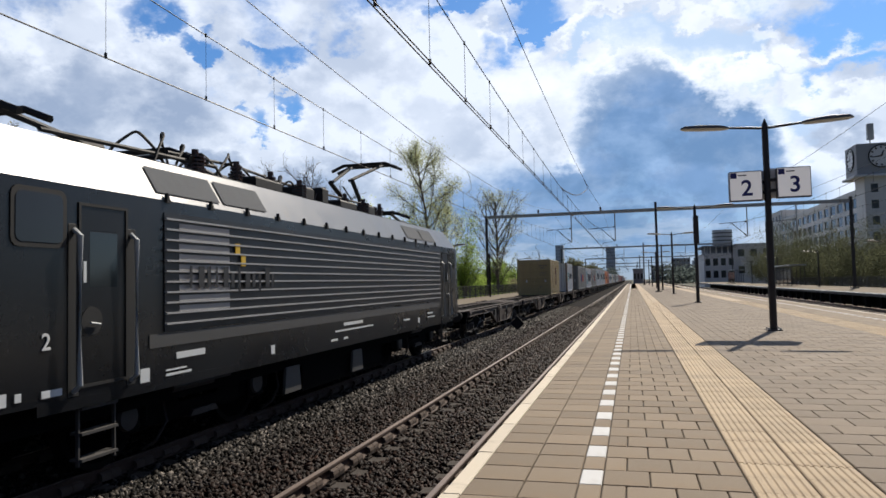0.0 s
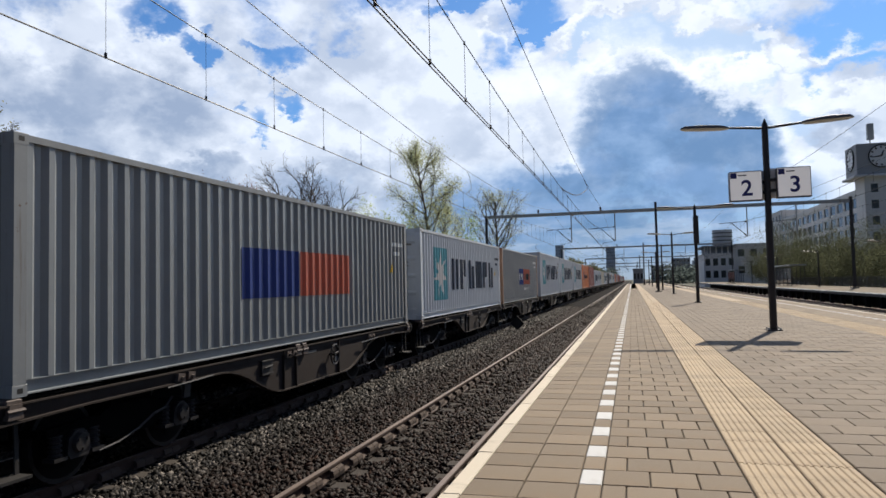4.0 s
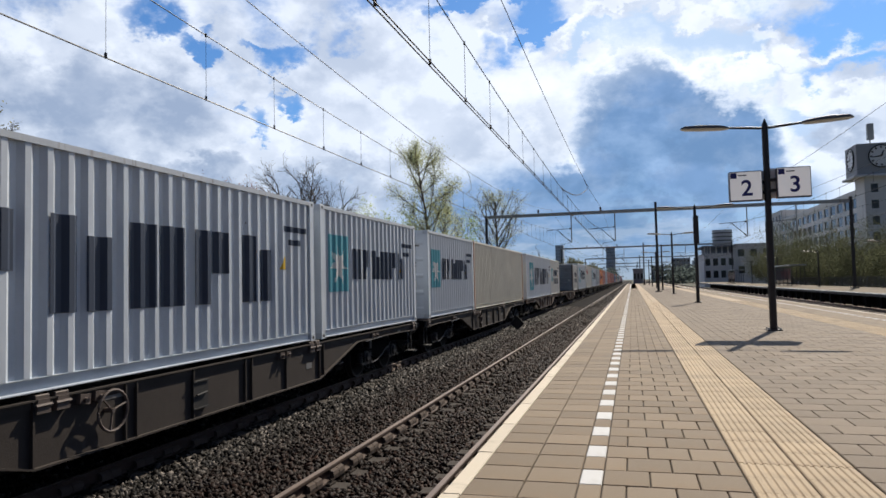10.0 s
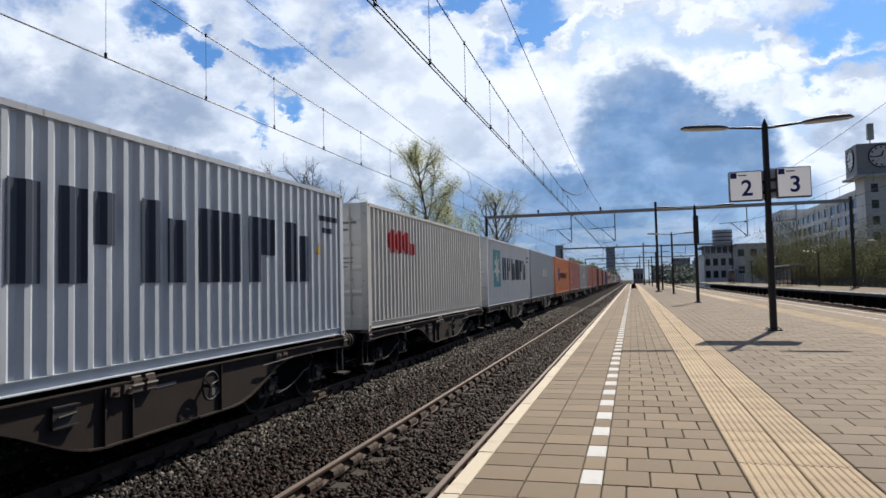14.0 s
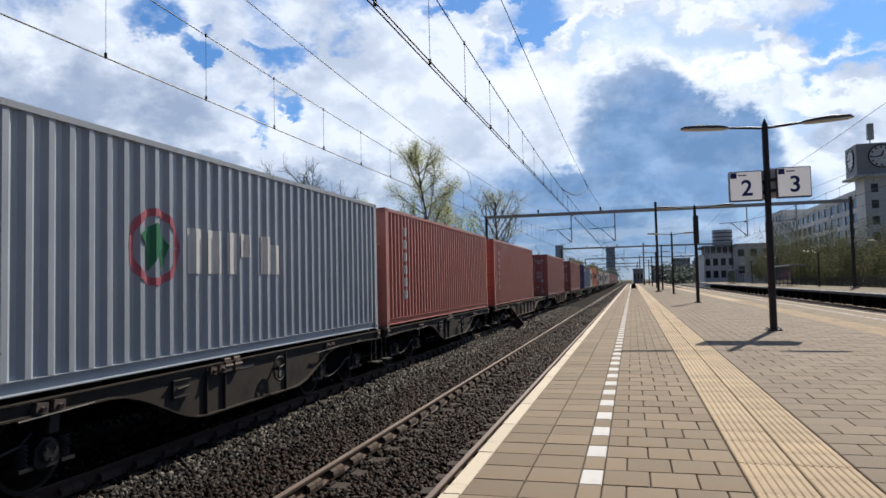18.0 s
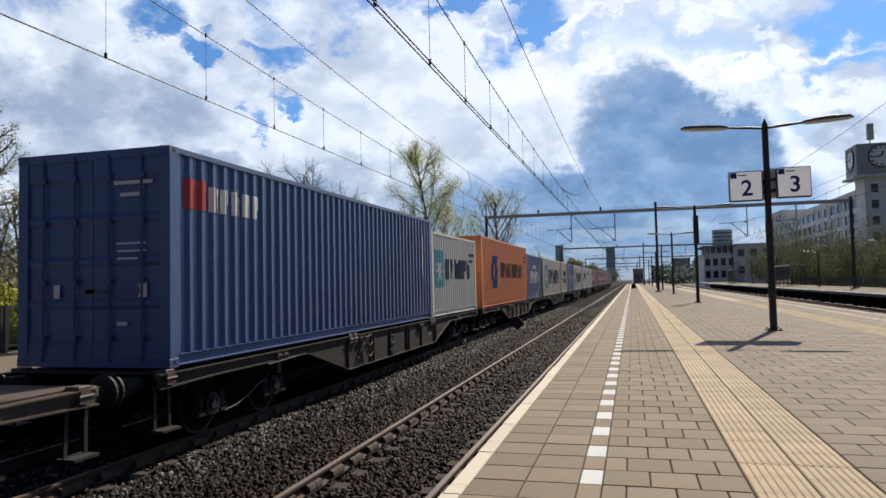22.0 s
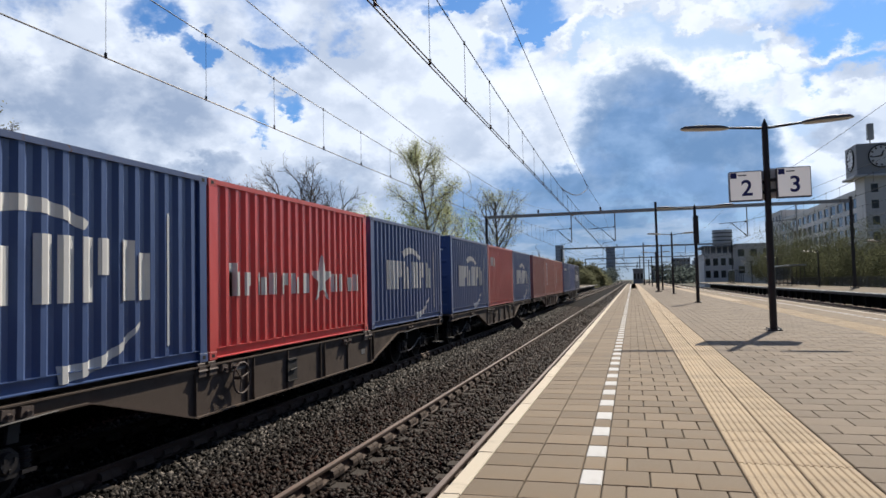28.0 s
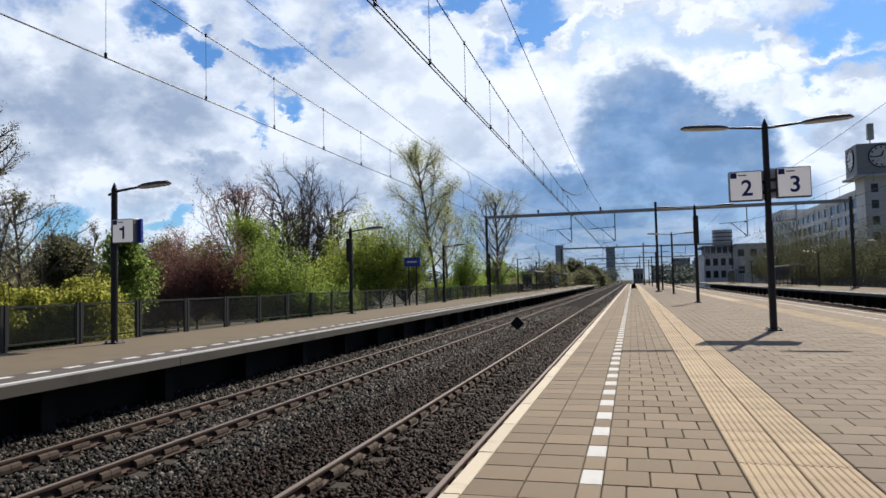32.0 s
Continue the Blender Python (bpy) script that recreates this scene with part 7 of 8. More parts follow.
    s.box(-1.0, 1.0, 2.9, L - 2.9, 3.73, 3.80)
    part("roof_deck", s, LOCO_STRIPE, loco)
    for k in range(16):
        y = 4.4 + k * 0.55
        x = 0.55 if k % 2 else 0.88
        s = Shape()
        for i in range(5):
            s.tube([(x, y, 3.79 + 0.055 * i), (x, y, 3.82 + 0.055 * i)], 0.10 if k % 3 else 0.15, 8)
        s.tube([(x, y, 3.79), (x, y, 4.14)], 0.055, 6)
        part("roof_insulator", s, M["insulator"], loco)
    s = Shape()
    s.tube([(0.85, 3.8, 4.0), (0.7, 5.7, 4.12), (0.6, 7.7, 4.08), (0.6, 12.2, 4.12)], 0.025, 6)
    s.tube([(0.9, 1.6, 3.86), (0.9, 4.9, 3.96)], 0.03, 6)
    part("busbar", s, M["black"], loco)
    for y, x0, x1, rise, run in ((2.9, 0.6, 0.9, 0.40, 0.8), (3.4, 0.95, 0.6, 0.48, 0.8), (3.9, 0.9, 0.5, 0.42, 0.9), (4.3, 0.6, 0.95, 0.34, 0.7), (4.9, 0.9, 0.7, 0.46, 1.0), (5.3, 0.5, 0.9, 0.38, 0.8), (6.7, 0.95, 0.6, 0.36, 0.9), (7.1, 0.7, 0.9, 0.30, 0.7), (8.3, 0.9, 0.6, 0.34, 0.9)):
        s = Shape()
        s.tube([(x0 + (x1 - x0) * u, y + run * (u + 0.12 * math.sin(6.28 * u)), 3.79 + rise * math.sin(math.pi * u) ** 0.7) for u in [i / 10 for i in range(11)]], 0.02, 6)
        part("roof_cable", s, M["black"], loco, "bowed black roof cable")
    for y, w, h in ((5.9, 0.9, 0.18), (7.6, 0.5, 0.24), (8.5, 0.25, 0.32), (9.4, 0.9, 0.17), (11.0, 0.45, 0.22)):
        s = Shape()
        s.slab(0.35, 1.0, y, y + w, 3.79, 3.79 + h, 0.04)
        part("roof_box", s, M["black"], loco)
    for k, (y, up) in enumerate(((1.7, False), (4.6, False), (12.6, True), (L - 3.6, False))):
        s = Shape()
        s.box(-0.55, 0.55, y - 0.5, y - 0.44, 3.84, 3.92)
        s.box(-0.55, 0.55, y + 1.1, y + 1.16, 3.84, 3.92)
        for x in (-0.5, 0.5):
            s.tube([(x, y - 0.5, 3.88), (x, y + 1.15, 3.88)], 0.03, 6)
        top = 5.38 if up else 4.10
        foot = y + 0.55 if up else y - 0.2
        mid = (y - 0.85, 4.72) if up else (y + 1.5, 3.98)
        head = (y + 0.95, top) if up else (y - 0.2, top)
        for x in (-0.06, 0.06):
            s.tube([(x * 2, foot, 3.92), (x * 5, mid[0], mid[1])], 0.06, 6)
        for x in (-0.45, 0.45):
            s.tube([(x * 0.5, mid[0], mid[1]), (x, head[0], head[1])], 0.04, 6)
        s.tube([(0.1, foot - 0.25, 3.95), (0.0, mid[0] + 0.12, mid[1] - 0.12)], 0.02, 5)
        for dy in (-0.2, 0.2):
            s.tube([(-0.95, head[0] + dy, top - 0.12), (-0.6, head[0] + dy, top + 0.02), (0.6, head[0] + dy, top + 0.02), (0.95, head[0] + dy, top - 0.12)], 0.045, 6)
        part("pantograph", s, M["black"], loco, "raised black pantograph" if up else "folded black pantograph")
    MOVING.append((loco, front, RAIL_Z))


# ---- trees ----
def leaf_mesh(name, pick, leaf, leaf_size, rng):
    n = len(pick)
    a = rng.normal(0, 1, (n, 3))
    a /= np.linalg.norm(a, axis=1, keepdims=True)
    b = np.cross(a, rng.normal(0, 1, (n, 3)))
    b /= np.linalg.norm(b, axis=1, keepdims=True)
    size = leaf_size * rng.uniform(0.6, 1.4, (n, 1))
    quad = np.stack([pick - a * size, pick + b * size * 0.6, pick + a * size, pick - b * size * 0.6], 1).reshape(-1, 3)
    me = bpy.data.meshes.new(name)
    me.vertices.add(4 * n)
    me.vertices.foreach_set("co", quad.ravel())
    me.loops.add(4 * n)
    me.loops.foreach_set("vertex_index", np.arange(4 * n))
    me.polygons.add(n)
    me.polygons.foreach_set("loop_start", np.arange(0, 4 * n, 4))
    me.materials.append(LEAF[leaf])
    me.update(calc_edges=True)
    return me


def tree(name, label, at, height, radius, leaf, leaves, seed, bark="bark", lead=True, fork=0.25, limbs=16, boughs=8, twigs=6, sprigs=0,
         tilt=(25, 60), trunk=None, leaf_size=0.09, haze=0.02, stout=1.0, lift=0.10, rounded=False):
    """A branching tree: tapered trunk, limbs that curve upwards, boughs, twigs and small leaves."""
    rng = random.Random(seed)
    wood, tips = Shape(), []
    size = trunk or height * 0.016

    def turned(way, angle, about):
        side = way.orthogonal().normalized()
        side.rotate(Matrix.Rotation(about, 3, way))
        return (way * math.cos(angle) + side * math.sin(angle)).normalized()

    def branch(p, way, length, r, steps, lift, sides):
        pts, rad = [p.copy()], [r]
        for i in range(steps):
            way = (way + Vector((rng.uniform(-1, 1), rng.uniform(-1, 1), rng.uniform(-1, 1))) * 0.10 + Vector((0, 0, lift))).normalized()
            p = p + way * (length / steps)
            pts.append(p.copy())
            rad.append(r * (1 - 0.75 * (i + 1) / steps))
        wood.tube(pts, rad, sides, caps=False)
        return pts, way

    def along(pts, u):
        k = u * (len(pts) - 1)
        i = min(int(k), len(pts) - 2)
        return pts[i].lerp(pts[i + 1], k - i), (pts[i + 1] - pts[i]).normalized()

    stem, _ = branch(Vector((0, 0, 0)), Vector((0, 0, 1)), height * (0.96 if lead else fork), size, 6 if lead else 3, 0.10, 8)
    for i in range(limbs):
        if lead:
            u = fork + (0.97 - fork) * (i + rng.random()) / limbs
            root, _ = along(stem, u)
            v = (u - fork) / (1 - fork)
            reach = radius * (0.35 + 0.65 * math.sin(math.pi * (0.18 + 0.72 * v)) if rounded else 1.05 - 0.75 * v ** 1.3) * rng.uniform(0.75, 1.15)
            angle = radians(rng.uniform(*tilt))
            length = min(reach / max(0.3, math.sin(angle)), height * (1.08 - u))
        else:
            root, _ = along(stem, rng.uniform(0.75, 1.0))
            angle = radians(tilt[0] + (tilt[1] - tilt[0]) * math.sqrt((i + 0.3) / limbs))
            tall = height - root.z
            length = tall * radius / math.hypot(tall * math.sin(angle), radius * math.cos(angle)) * rng.uniform(0.82, 1.0)
        a = i * 2.399 + rng.uniform(-0.4, 0.4)
        way = Vector((math.sin(angle) * math.cos(a), math.sin(angle) * math.sin(a), math.cos(angle)))
        r1 = size * (0.42 if lead else 0.5) * rng.uniform(0.7, 1.0)
        limb, _ = branch(root, way, length, r1, 5, lift, 5)
        tips.append(limb[-1])
        for j in range(boughs):
            u = 0.25 + 0.75 * (j + rng.random()) / boughs
            p, w = along(limb, min(u, 1.0))
            bough, _ = branch(p, turned(w, radians(rng.uniform(22, 52)), rng.uniform(0, 6.28)), length * rng.uniform(0.22, 0.42) * (1.25 - 0.6 * u), r1 * 0.32 * (1 + 0.35 * (stout - 1)), 3, min(0.10, 1.5 * lift), 4)
            tips.extend(bough[1:])
            for k in range(twigs):
                p, w = along(bough, 0.2 + 0.8 * (k + rng.random()) / twigs * 0.98)
                twig, _ = branch(p, turned(w, radians(rng.uniform(20, 55)), rng.uniform(0, 6.28)), length * rng.uniform(0.07, 0.15), stout * max(0.006, r1 * 0.11), 2, 0.06, 3)
                tips.extend(twig[1:])
                for m in range(sprigs):
                    p, w = along(twig, rng.uniform(0.3, 1.0))
                    branch(p, turned(w, radians(rng.uniform(20, 50)), rng.uniform(0, 6.28)), length * rng.uniform(0.03, 0.07), stout * max(0.005, r1 * 0.06), 1, 0.0, 3)
    # grown to its full height and breadth
    grow = height / sorted(t.z for t in tips)[int(0.985 * len(tips))]
    wide = radius / sorted(math.hypot(t.x, t.y) for t in tips)[int(0.97 * len(tips))]
    wood.v = [(x * wide, y * wide, z * grow) for x, y, z in wood.v]
    tips = [Vector((t.x * wide, t.y * wide, t.z * grow)) for t in tips]
    ob = thing(name, label, "tree", at=at)
    part("trunk", wood, M[bark], ob)
    if leaves:
        s = np.random.default_rng(seed)
        spots = np.array([tuple(t) for t in tips])
        pick = spots[s.integers(0, len(spots), leaves)] + s.normal(0, height * haze, (leaves, 3))
        part("crown", leaf_mesh("crown", pick, leaf, leaf_size, s), LEAF[leaf], ob)
    return ob


def bush(label, at, radii, leaf, leaves, seed, leaf_size=0.1, name="bush"):
    """A shrub: many stems and leaves filling an uneven mound."""
    s = np.random.default_rng(seed)
    rng = random.Random(seed)
    ob = thing(name, label, "bush", at=at)
    wood = Shape()
    for i in range(26):
        a = rng.uniform(0, 6.28)
        r = rng.uniform(0.1, 0.85)
        tip = Vector((radii[0] * r * math.cos(a), radii[1] * r * math.sin(a), radii[2] * rng.uniform(0.6, 1.0) * math.sqrt(1 - r * r * 0.7)))
        root = Vector((tip.x * 0.12, tip.y * 0.12, 0))
        wood.tube([root, root.lerp(tip, 0.5) + Vector((rng.uniform(-.3, .3), rng.uniform(-.3, .3), 0.2)), tip], [0.05, 0.03, 0.008], 4, caps=False)
    part("stem", wood, M["bark"], ob)
    n = 60 if max(radii) < 6 else 190
    lumps = s.normal(0, 1, (n, 3))
    lumps /= np.linalg.norm(lumps, axis=1, keepdims=True)
    lumps[:, 2] = np.abs(lumps[:, 2])
    centre = lumps * np.array(radii) * s.uniform(0.45, 0.9, (n, 1))
    size = s.uniform(0.18, 0.40, n) * min(radii)
    which = s.integers(0, n, leaves)
    d = s.normal(0, 1, (leaves, 3))
    d /= np.linalg.norm(d, axis=1, keepdims=True)
    pick = centre[which] + d * size[which][:, None] * s.uniform(0.4, 1.12, (leaves, 1))
    pick[:, 2] = np.abs(pick[:, 2])
    part("foliage", leaf_mesh("foliage", pick, leaf, leaf_size, s), LEAF[leaf], ob)
    return ob


def build_trees():
    G = -1.42
    bare = dict(haze=0.012, leaf_size=0.05, sprigs=2, stout=1.4)
    tree("bare_tree", "bare grey-brown spring tree with fine drooping twigs", (-24.6, 22.0, G), 10.2, 3.0, "olive", 1800, 11, limbs=22, boughs=9, twigs=7, tilt=(45, 85), fork=0.18, **{**bare, "stout": 0.9})
    tree("bare_tree", "bare grey-brown spring tree behind the bushes", (-28.0, 27.0, G), 7.6, 3.0, "olive", 1800, 12, limbs=20, boughs=9, twigs=7, tilt=(35, 75), fork=0.2, **{**bare, "stout": 0.9})
    bush("rounded yellow-green flowering bush behind the fence", (-22.4, 21.0, G), (2.8, 2.4, 3.7), "yellow", 66000, 13, 0.062)
    bush("rounded yellow-green flowering bush behind the fence", (-20.0, 21.8, G), (2.2, 2.2, 3.5), "yellow", 60000, 14, 0.062)
    tree("green_tree", "small dull green tree behind the fence", (-32.7, 34.0, G), 5.7, 1.6, "dull", 20000, 15, leaf_size=0.075, haze=0.04)
    tree("bare_tree", "small bare tree behind the fence", (-33.2, 36.5, G), 7.0, 1.2, "olive", 500, 35, **bare)
    tree("green_tree", "small fresh green tree behind the fence", (-22.2, 27.0, G), 5.0, 1.35, "deep", 9000, 16, leaf_size=0.075, haze=0.05, fork=0.12)
    shrub = dict(lead=False, fork=0.10, limbs=30, boughs=9, twigs=5, trunk=0.09, tilt=(6, 66), haze=0.035)
    for i, (x, y, h) in enumerate(((-24.5, 38.6, 5.7), (-25.9, 37.6, 6.0), (-27.8, 38.4, 5.9), (-29.3, 39.2, 5.4))):
        tree("red_shrub", "red-brown leaved shrub with many fine stems", (x, y, G), h, 1.9, "red", 19000, 170 + i, leaf_size=0.045, **shrub)
    bush("olive budding shrub behind the red one", (-35.0, 46.0, G), (4.6, 3.6, 7.4), "olive", 30000, 19, 0.085)
    tree("bare_tree", "red-budded bare tree with fine branches", (-28.4, 45.0, G), 10.4, 3.3, "red", 2600, 20, stout=1.3, limbs=20, fork=0.3, tilt=(18, 45), haze=0.015, leaf_size=0.06, sprigs=1)
    tree("green_tree", "young tree with light yellow-green leaves", (-24.0, 41.5, G), 7.2, 2.0, "green", 7000, 21, leaf_size=0.06, fork=0.25, haze=0.03, sprigs=1, tilt=(20, 45))
    for i, (x, y, h, n) in enumerate(((-22.4, 39.0, 4.7, 13000), (-20.9, 38.2, 5.2, 17000), (-19.3, 38.6, 4.1, 12000), (-17.6, 40.0, 2.7, 5000))):
        tree("hawthorn", "fresh green hawthorn bush against the fence", (x, y, G), h, 1.7, "green", n, 220 + i, leaf_size=0.052, **shrub)
    tree("bare_tree", "wide bare tree with many dark fanning limbs", (-30.9, 62.0, G), 12.9, 6.9, "olive", 700, 23, stout=1.5, lead=False, fork=0.20, limbs=40, boughs=13, twigs=10, sprigs=2, trunk=0.38, tilt=(4, 76), lift=0.012, haze=0.01, leaf_size=0.05)
    for i, (x, y, h) in enumerate(((-23.6, 56.0, 7.8), (-21.6, 54.5, 7.3), (-19.6, 53.0, 7.6), (-18.4, 55.5, 7.4))):
        tree("green_tree", "full fresh green tree beside the platform", (x, y, G), h * 1.04, 2.5, "spring", 19000, 240 + i, lead=False, fork=0.16, limbs=24, boughs=9, twigs=6, trunk=0.12, tilt=(5, 58), haze=0.034, leaf_size=0.062)
    bush("deep green undergrowth along the fence", (-23.0, 50.0, G), (4.4, 4.4, 4.6), "spring", 34000, 26, 0.075)
    bush("deep green undergrowth along the fence", (-17.0, 66.0, G), (2.2, 8.0, 3.6), "green", 30000, 27, 0.08)
    bush("deep green undergrowth along the fence", (-18.0, 82.0, G), (2.6, 9.0, 3.8), "green", 26000, 38, 0.09)
    bush("deep green undergrowth along the fence", (-17.0, 104.0, G), (2.2, 12.0, 3.6), "olive", 22000, 39, 0.10)
    bush("dark undergrowth far behind the fence", (-40.0, 60.0, G), (8.0, 9.0, 7.0), "deep", 30000, 71, 0.15)
    bush("dark undergrowth far behind the fence", (-44.0, 44.0, G), (8.0, 7.0, 6.0), "olive", 28000, 72, 0.13)
    bush("dark undergrowth far behind the fence", (-34.0, 28.0, G), (6.5, 4.0, 4.4), "olive", 26000, 73, 0.10)
    tree("tall_tree", "tall slender tree with sparse pale yellow-green leaves", (-15.85, 57.0, G), 14.2, 3.7, "pale", 20000, 28, stout=1.1, limbs=24, boughs=10, twigs=7, sprigs=1, trunk=0.19, leaf_size=0.047, tilt=(42, 66), fork=0.30, haze=0.020, lift=0.06, rounded=True)
    tree("tall_tree", "slender tree with sparse pale yellow-green leaves", (-17.4, 66.0, G), 10.6, 3.0, "pale", 9000, 29, stout=1.2, rounded=True, limbs=20, boughs=8, twigs=6, sprigs=1, leaf_size=0.052, tilt=(30, 60), fork=0.2, haze=0.018)
    tree("tall_tree", "slender tree with sparse pale leaves", (-14.7, 78.0, G), 13.0, 3.4, "pale", 7000, 30, stout=0.9, rounded=True, limbs=28, boughs=9, twigs=7, sprigs=2, leaf_size=0.05, tilt=(24, 55), fork=0.16, haze=0.014)
    tree("green_tree", "small yellow-green tree beside the tall one", (-14.9, 63.0, G), 8.3, 1.5, "green", 9000, 81, lead=False, fork=0.15, limbs=18, boughs=8, twigs=5, trunk=0.10, tilt=(3, 40), haze=0.03, leaf_size=0.062)
    tree("bare_tree", "small bare tree far along the platform", (-16.2, 128.0, G), 8.9, 2.6, "olive", 300, 31, lead=False, fork=0.35, limbs=9, boughs=6, twigs=4, trunk=0.16, tilt=(4, 50))
    for i in range(9):
        bush("distant pale green scrub beside the line", (-16.5 - (i % 3) * 3 + i * 0.7, 150.0 + i * 22, G), (5.0, 9.0, 7.0 - 0.2 * i), "dull", 9000, 40 + i, 0.2)
    for i, (x, y, r, h) in enumerate(((-20.0, 250.0, 6.0, 11.2), (-25.5, 262.0, 5.0, 9.0), (-14.5, 270.0, 5.0, 8.6), (-18.5, 96.0, 2.6, 6.4), (-16.6, 112.0, 2.4, 5.0), (-19.5, 108.0, 3.0, 6.4))):
        bush("dull green trees beside the line", (x, y, G), (r, r, h), "dull" if y > 200 else "deep", 16000, 140 + i, 0.09 if y < 200 else 0.3, "green_tree")
    for i in range(9):
        tree("olive_tree", "dim olive tree in front of the factory", (25.6 + (i % 2) * 1.6, 70.0 + i * 9.5, G), 5.4 + 0.66 * i + (i * 37 % 5) * 0.22, 4.6, "dim", 26000, 60 + i, lead=False, fork=0.10, limbs=24, boughs=8, twigs=4, trunk=0.10, tilt=(5, 75), haze=0.050, leaf_size=0.065)


def build_far_woods():
    """Low belts of trees on the horizon, too far to tell apart."""
    s = np.random.default_rng(99)
    rows = []
    for x0, y0, x1, y1, height, n in ((-60, 330, -12, 520, 12.0, 9000), (-160, 60, -60, 330, 9.0, 9000), (-160, -40, -70, 60, 9.0, 5000), (14, 330, 60, 470, 10.0, 6000), (30, 60, 120, 150, 6.0, 5000), (45, 300, 160, 420, 9.0, 5000)):
        u = s.uniform(0, 1, n)
        lift = height * (0.65 + 0.35 * np.sin(u * 57.0) * np.sin(u * 23.0 + 1.0))
        rows.append(np.stack([x0 + (x1 - x0) * u + s.normal(0, 3.0, n), y0 + (y1 - y0) * u + s.normal(0, 3.0, n), -1.4 + lift * s.uniform(0, 1, n) ** 0.7], -1))
    me = leaf_mesh("far_woods", np.concatenate(rows), "far", 0.62, s)
    tagged(new("far_woods", me), "dark belts of distant trees on the horizon", "woods", kind="stuff")


# ---- buildings ----
FACADE = surface("white_render_facade", (0.74, 0.735, 0.73), 0.85, vary=0.08, grain=0.3, stain=(0.46, 0.46, 0.46), stained=0.35, stain_scale=0.15, bump=0.1, fine=6)
FACADE_GREY = surface("grey_facade", (0.22, 0.245, 0.28), 0.85, vary=0.08, grain=0.3, bump=0.1, fine=6)
# the next two wall colours have distance haze mixed in
FACADE_HAZE = surface("hazed_pale_facade", (0.5, 0.54, 0.6), 0.9, vary=0.08, grain=0.3, bump=0.1, fine=6)
FACADE_FAR_HAZE = surface("hazed_far_facade", (0.44, 0.52, 0.63), 0.9, vary=0.06, grain=0.3, bump=0.1, fine=6)
# facade grey with the shade of the tower's clock head in it
FACADE_SHADED = surface("shade_grey_facade", (0.40, 0.41, 0.43), 0.85, vary=0.08, grain=0.3, bump=0.1, fine=6)


def block(name, label, x0, x1, y0, y1, z1, wall, rows=0, cols=0, face="s", parapet=0.4, inset=(0.22, 0.3), z0=-1.42, base=1.5, win=None, blind=0):
    """A building with recessed windows on the sides that face the line."""
    b = thing(name, label, "building", at=(x0, y0, z0))
    W_, D_, H_ = x1 - x0, y1 - y0, z1 - z0
    win = win or M["glass"]

    def wall_with_openings(width, put):
        s = Shape()
        if not rows:
            return s, []
        holes = []
        ch, cw = (H_ - base - 0.6) / rows, width / cols
        for r in range(rows):
            za, zb = base + r * ch + ch * inset[1], base + (r + 1) * ch - ch * 0.12
            if r >= rows - blind:
                s.face([put(0, base + r * ch, 0), put(width, base + r * ch, 0), put(width, base + (r + 1) * ch, 0), put(0, base + (r + 1) * ch, 0)])
                continue
            s.face([put(0, base + r * ch if r else 0, 0), put(width, base + r * ch if r else 0, 0), put(width, za, 0), put(0, za, 0)])
            for c in range(cols):
                u0, u1 = c * cw, (c + 1) * cw
                a, d = u0 + cw * inset[0], u1 - cw * inset[0]
                s.face([put(u0, za, 0), put(a, za, 0), put(a, zb, 0), put(u0, zb, 0)])
                s.face([put(d, za, 0), put(u1, za, 0), put(u1, zb, 0), put(d, zb, 0)])
                for q in (((a, za), (d, za)), ((d, za), (d, zb)), ((d, zb), (a, zb)), ((a, zb), (a, za))):
                    s.face([put(*q[0], 0), put(*q[1], 0), put(*q[1], 0.25), put(*q[0], 0.25)])
                holes.append((a, d, za, zb))
            s.face([put(0, zb, 0), put(width, zb, 0), put(width, base + (r + 1) * ch, 0), put(0, base + (r + 1) * ch, 0)])
        top = base + rows * ch
        s.face([put(0, top, 0), put(width, top, 0), put(width, H_, 0), put(0, H_, 0)])
        return s, holes

    sides = {"s": (W_, lambda u, z, d: (u, d, z)), "w": (D_, lambda u, z, d: (d, u, z))}
    core = Shape()
    open_sides = face if rows else ""
    g = 0.26
    core.box(g if "w" in open_sides else 0, W_, g if "s" in open_sides else 0, D_, 0, H_ - 0.05, skip=("s" if "s" in open_sides else "") + ("w" if "w" in open_sides else ""))
    part("wall", core, wall, b)
    for k in open_sides:
        width, put = sides[k]
        s, holes = wall_with_openings(width, put)
        part("facade", s, wall, b)
        for a, d, za, zb in holes:
            w = Shape()
            w.face([put(a, za, 0.2), put(d, za, 0.2), put(d, zb, 0.2), put(a, zb, 0.2)])
            part("window", w, win, b)
    s = Shape()
    s.box(-0.15, W_ + 0.15, -0.15, D_ + 0.15, H_ - 0.05, H_ + parapet)
    part("roof", s, wall, b)
    return b


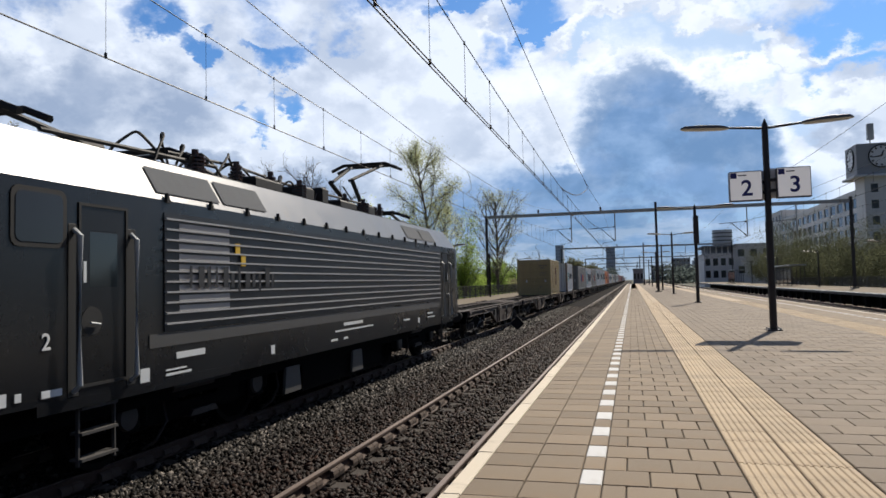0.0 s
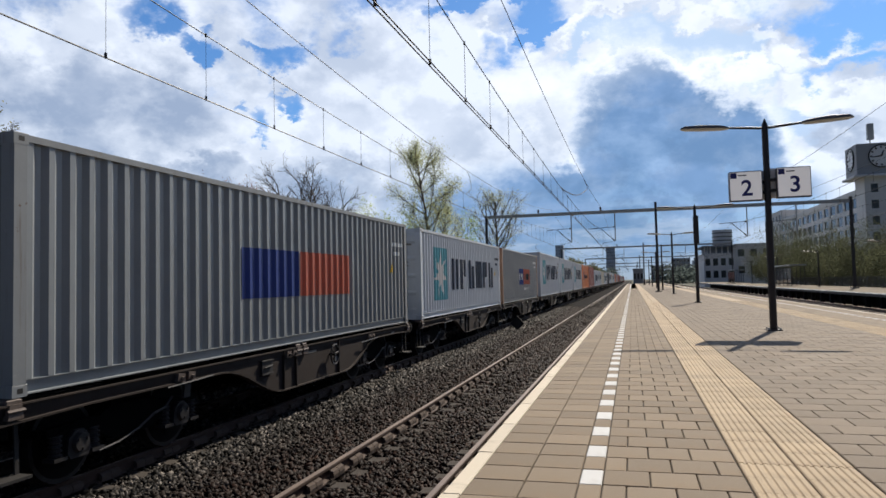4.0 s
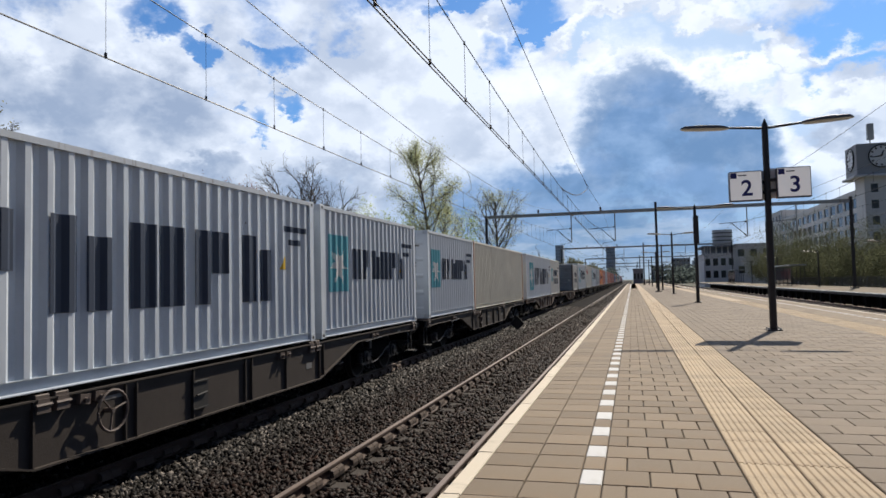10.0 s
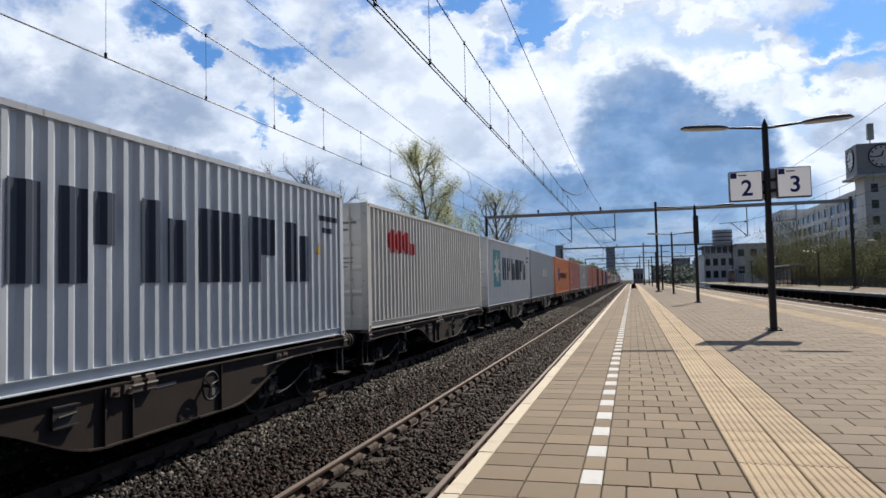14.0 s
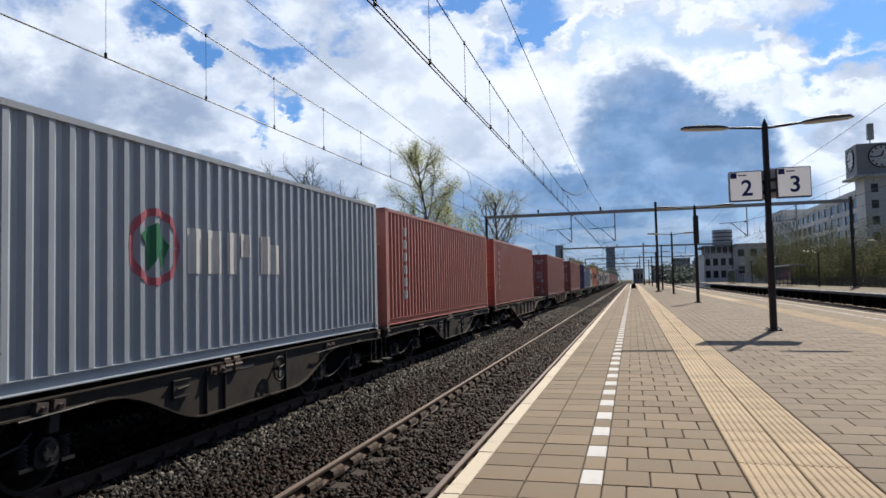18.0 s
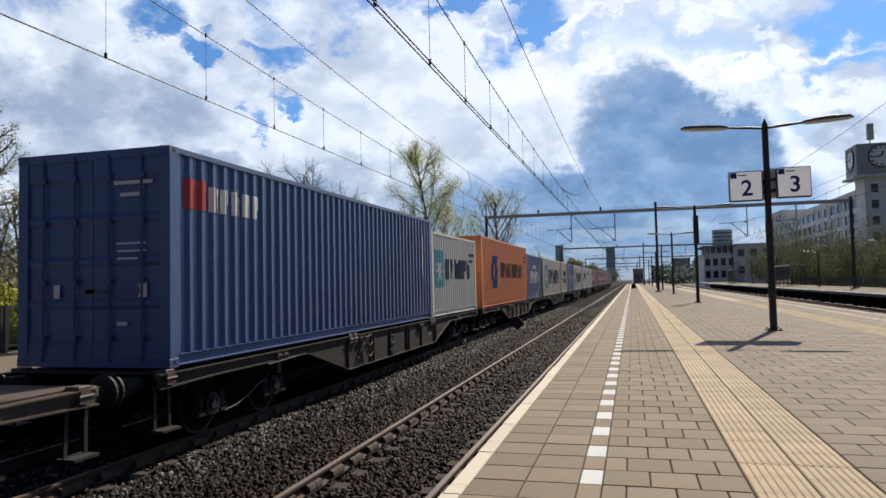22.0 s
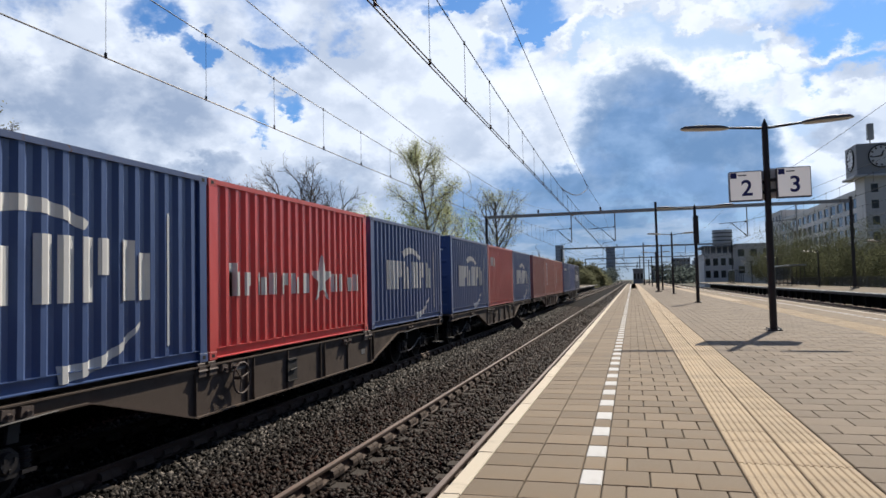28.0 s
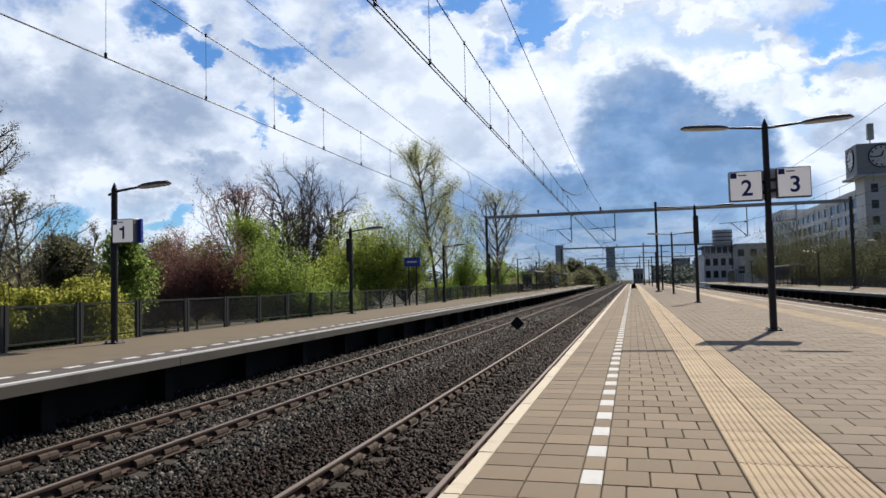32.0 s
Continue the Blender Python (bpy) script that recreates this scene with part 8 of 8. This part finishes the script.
def build_buildings():
    block("factory_building", "long white factory building with rows of windows", 50.0, 64.0, 170.0, 262.0, 19.6, FACADE, 5, 15, "w", inset=(0.12, 0.22), parapet=0.8, base=3.5)
    block("factory_end_block", "tall white end block of the factory", 50.3, 62.0, 262.05, 284.0, 23.4, FACADE, 6, 4, "w", inset=(0.2, 0.3), base=3.5)
    tower = block("clock_tower", "white tower with round clocks under a flat top", 46.7, 53.6, 160.0, 166.4, 27.3, FACADE, 8, 2, "s", inset=(0.3, 0.35), blind=2)
    s = Shape()
    s.slab(-2.2, 8.2, -1.2, 7.6, 22.4, 22.9, 0.1)
    part("cornice", s, FACADE, tower)
    s = Shape()
    s.slab(-1.5, 7.5, -0.6, 7.0, 22.9, 29.3, 0.05)
    part("clock_head", s, FACADE_SHADED, tower, "cube that carries the clocks, shade put into its grey colour")
    for k, m in (("s", pose(3.0, -0.62, 26.55, 90, 0, 0)), ("w", pose(-1.52, 3.2, 26.55, 90, 0, -90))):
        s = Shape()
        s.tube([(0, 0, 0), (0, 0, 0.12)], 2.2, 40)
        dial = part("clock_dial", s, M["sign_white"], tower, "round white clock dial")
        dial.matrix_basis = m
        part("dial_ring", Shape().tube([(2.25 * math.cos(a), 2.25 * math.sin(a), 0.08) for a in [math.pi * i / 20 for i in range(41)]], 0.13, 6), M["black"], dial)
        s = Shape()
        for i in range(12):
            a = math.pi * i / 6
            s.tube([(1.82 * math.sin(a), 1.82 * math.cos(a), 0.12), (1.82 * math.sin(a), 1.82 * math.cos(a), 0.16)], 0.2, 10)
        part("hour_mark", s, M["black"], dial)
        s = Shape()
        for a, r, w in ((2 * math.pi * 44 / 60, 1.8, 0.14), (2 * math.pi * 0.73 / 12, 1.2, 0.18)):
            d, n = Vector((math.sin(a), math.cos(a), 0)), Vector((math.cos(a), -math.sin(a), 0)) * w
            s.face([n + Vector((0, 0, 0.18)), d * r + n * 0.5 + Vector((0, 0, 0.18)), d * r - n * 0.5 + Vector((0, 0, 0.18)), -n + Vector((0, 0, 0.18))])
        part("clock_pointer", s, M["black"], dial)
    s = Shape()
    s.tube([(2.2, 3.0, 29.2), (2.2, 3.0, 31.0)], 0.1, 6)
    part("antenna_mast", s, M["mast"], tower)
    s = Shape()
    s.slab(1.7, 2.9, 2.6, 3.4, 30.6, 34.0, 0.1)
    part("antenna", s, M["galv"], tower)
    block("office_building", "white office block with square windows beside the line", 19.3, 27.3, 205.0, 225.0, 7.4, FACADE, 2, 4, "s", inset=(0.18, 0.3))
    attic = thing("roof_terrace", "open top storey with white columns under a dark flat roof", "building", at=(19.3, 205.0, 7.8))
    s = Shape()
    s.box(-0.4, 8.4, -0.5, 20.0, 1.75, 2.15)
    part("roof", s, FACADE_GREY, attic)
    s = Shape()
    s.box(1.2, 7.6, 2.6, 19.0, 0.0, 1.75)
    part("wall", s, FACADE_GREY, attic)
    for i in range(6):
        s = Shape()
        s.box(0.1 + 1.52 * i, 0.4 + 1.52 * i, 0.1, 0.4, 0.0, 1.75)
        part("column", s, FACADE, attic)
    block("office_annex", "low white building with few windows", 27.4, 37.0, 205.5, 220.0, 9.9, FACADE, 2, 3, "s", inset=(0.24, 0.45))
    drum = thing("round_tower", "round grey glazed tower block", "building", at=(35.5, 300.0, -1.42))
    s = Shape()
    s.tube([(0, 0, 0), (0, 0, 21.5)], 3.8, 28)
    part("wall", s, FACADE_HAZE, drum)
    for i in range(9):
        s = Shape()
        s.tube([(0, 0, 8.0 + 1.5 * i), (0, 0, 8.45 + 1.5 * i)], 3.86, 28, caps=False)
        part("window_band", s, M["glass_pale"], drum)
    block("apartment_tower", "tall tower block in the distance, tinted blue-grey for haze", -21.9, -14.0, 640.0, 652.0, 30.0, FACADE_FAR_HAZE, 10, 5, "s", inset=(0.2, 0.3), win=M["glass_far"])
    block("apartment_tower", "tower block in the distance, tinted blue-grey for haze", -75.0, -67.0, 720.0, 732.0, 37.0, FACADE_FAR_HAZE, 11, 3, "s", win=M["glass_far"])
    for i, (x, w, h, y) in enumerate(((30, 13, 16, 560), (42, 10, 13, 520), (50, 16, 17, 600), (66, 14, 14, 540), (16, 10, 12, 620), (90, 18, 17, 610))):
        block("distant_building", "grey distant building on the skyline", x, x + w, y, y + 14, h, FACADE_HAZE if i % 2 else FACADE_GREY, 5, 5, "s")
    # footbridge building at the platform's far end
    hall = block("platform_building", "dark building standing across the far platform end", 0.3, 2.9, 192.0, 198.0, 3.6, FACADE_GREY, 1, 3, "s", z0=0.0, base=0.5)
    # shelters on the far platforms
    for x, y, d in ((-12.3, 86.0, 8.0), (-12.3, 122.0, 8.0), (19.2, 92.0, 9.0), (19.2, 140.0, 9.0)):
        sh = thing("platform_shelter", "glazed platform shelter with a thin flat roof", "shelter", "shelters", at=(x, y, 0))
        s = Shape()
        s.slab(-0.9, 0.9, -0.3, d + 0.3, 2.45, 2.58, 0.02)
        part("roof", s, M["galv"], sh)
        k = 0.0
        while k <= d:
            for xx in (-0.75, 0.75):
                s = Shape()
                s.box(xx - 0.04, xx + 0.04, k - 0.04, k + 0.04, 0, 2.45)
                part("post", s, M["pole"], sh)
            k += d / 4
        s = Shape()
        s.box(-0.76, -0.74, 0, d, 0.2, 2.2)
        part("pane", s, M["glass"], sh)


# ---- assemble ----
build_ground()
build_bed()
build_track("track_1", XL, NEAR, FAR * 2, 60)
build_track("track_2", XR, NEAR, FAR * 2, 60)
build_track("track_3", X3, NEAR, FAR * 2, 0)
build_track("track_4", X4, NEAR, FAR * 2, 0)
build_island()
build_side_platform("platform_2", EDGE_L, -13.6, 183.0, "side platform across the tracks with a pale concrete edge")
build_side_platform("platform_3", EDGE_4, 22.0, 190.0, "far side platform on open supports", True)
build_platform_furniture()
build_fence(-13.25, -14.2 + 0.5, 120.0)
build_fence(21.8, 30.0, 120.0)
build_wires(XL, "overhead_line_1")
build_wires(XR, "overhead_line_2")
build_wires(X3, "overhead_line_3")
build_wires(X4, "overhead_line_4")
build_feeders()
for i, y in enumerate(SUPPORTS[1:]):
    build_portal(y, 7.9, -14.2, 2.4, 19.2, (XL, XR, X3, X4), i == 0)
build_train()
build_loco(4.43)
build_trees()
build_far_woods()
build_buildings()
ballast_stones(np.random.default_rng(5), [(EDGE_L - 0.74, EDGE_R, -9.0, 3.0, 260, 0.055), (EDGE_L - 0.74, EDGE_R - 0.0, 3.0, 14.0, 760, 0.040), (EDGE_L - 0.74, EDGE_R, 14.0, 30.0, 420, 0.047), (EDGE_L - 0.74, EDGE_R, 30.0, 60.0, 130, 0.065)])
motions()
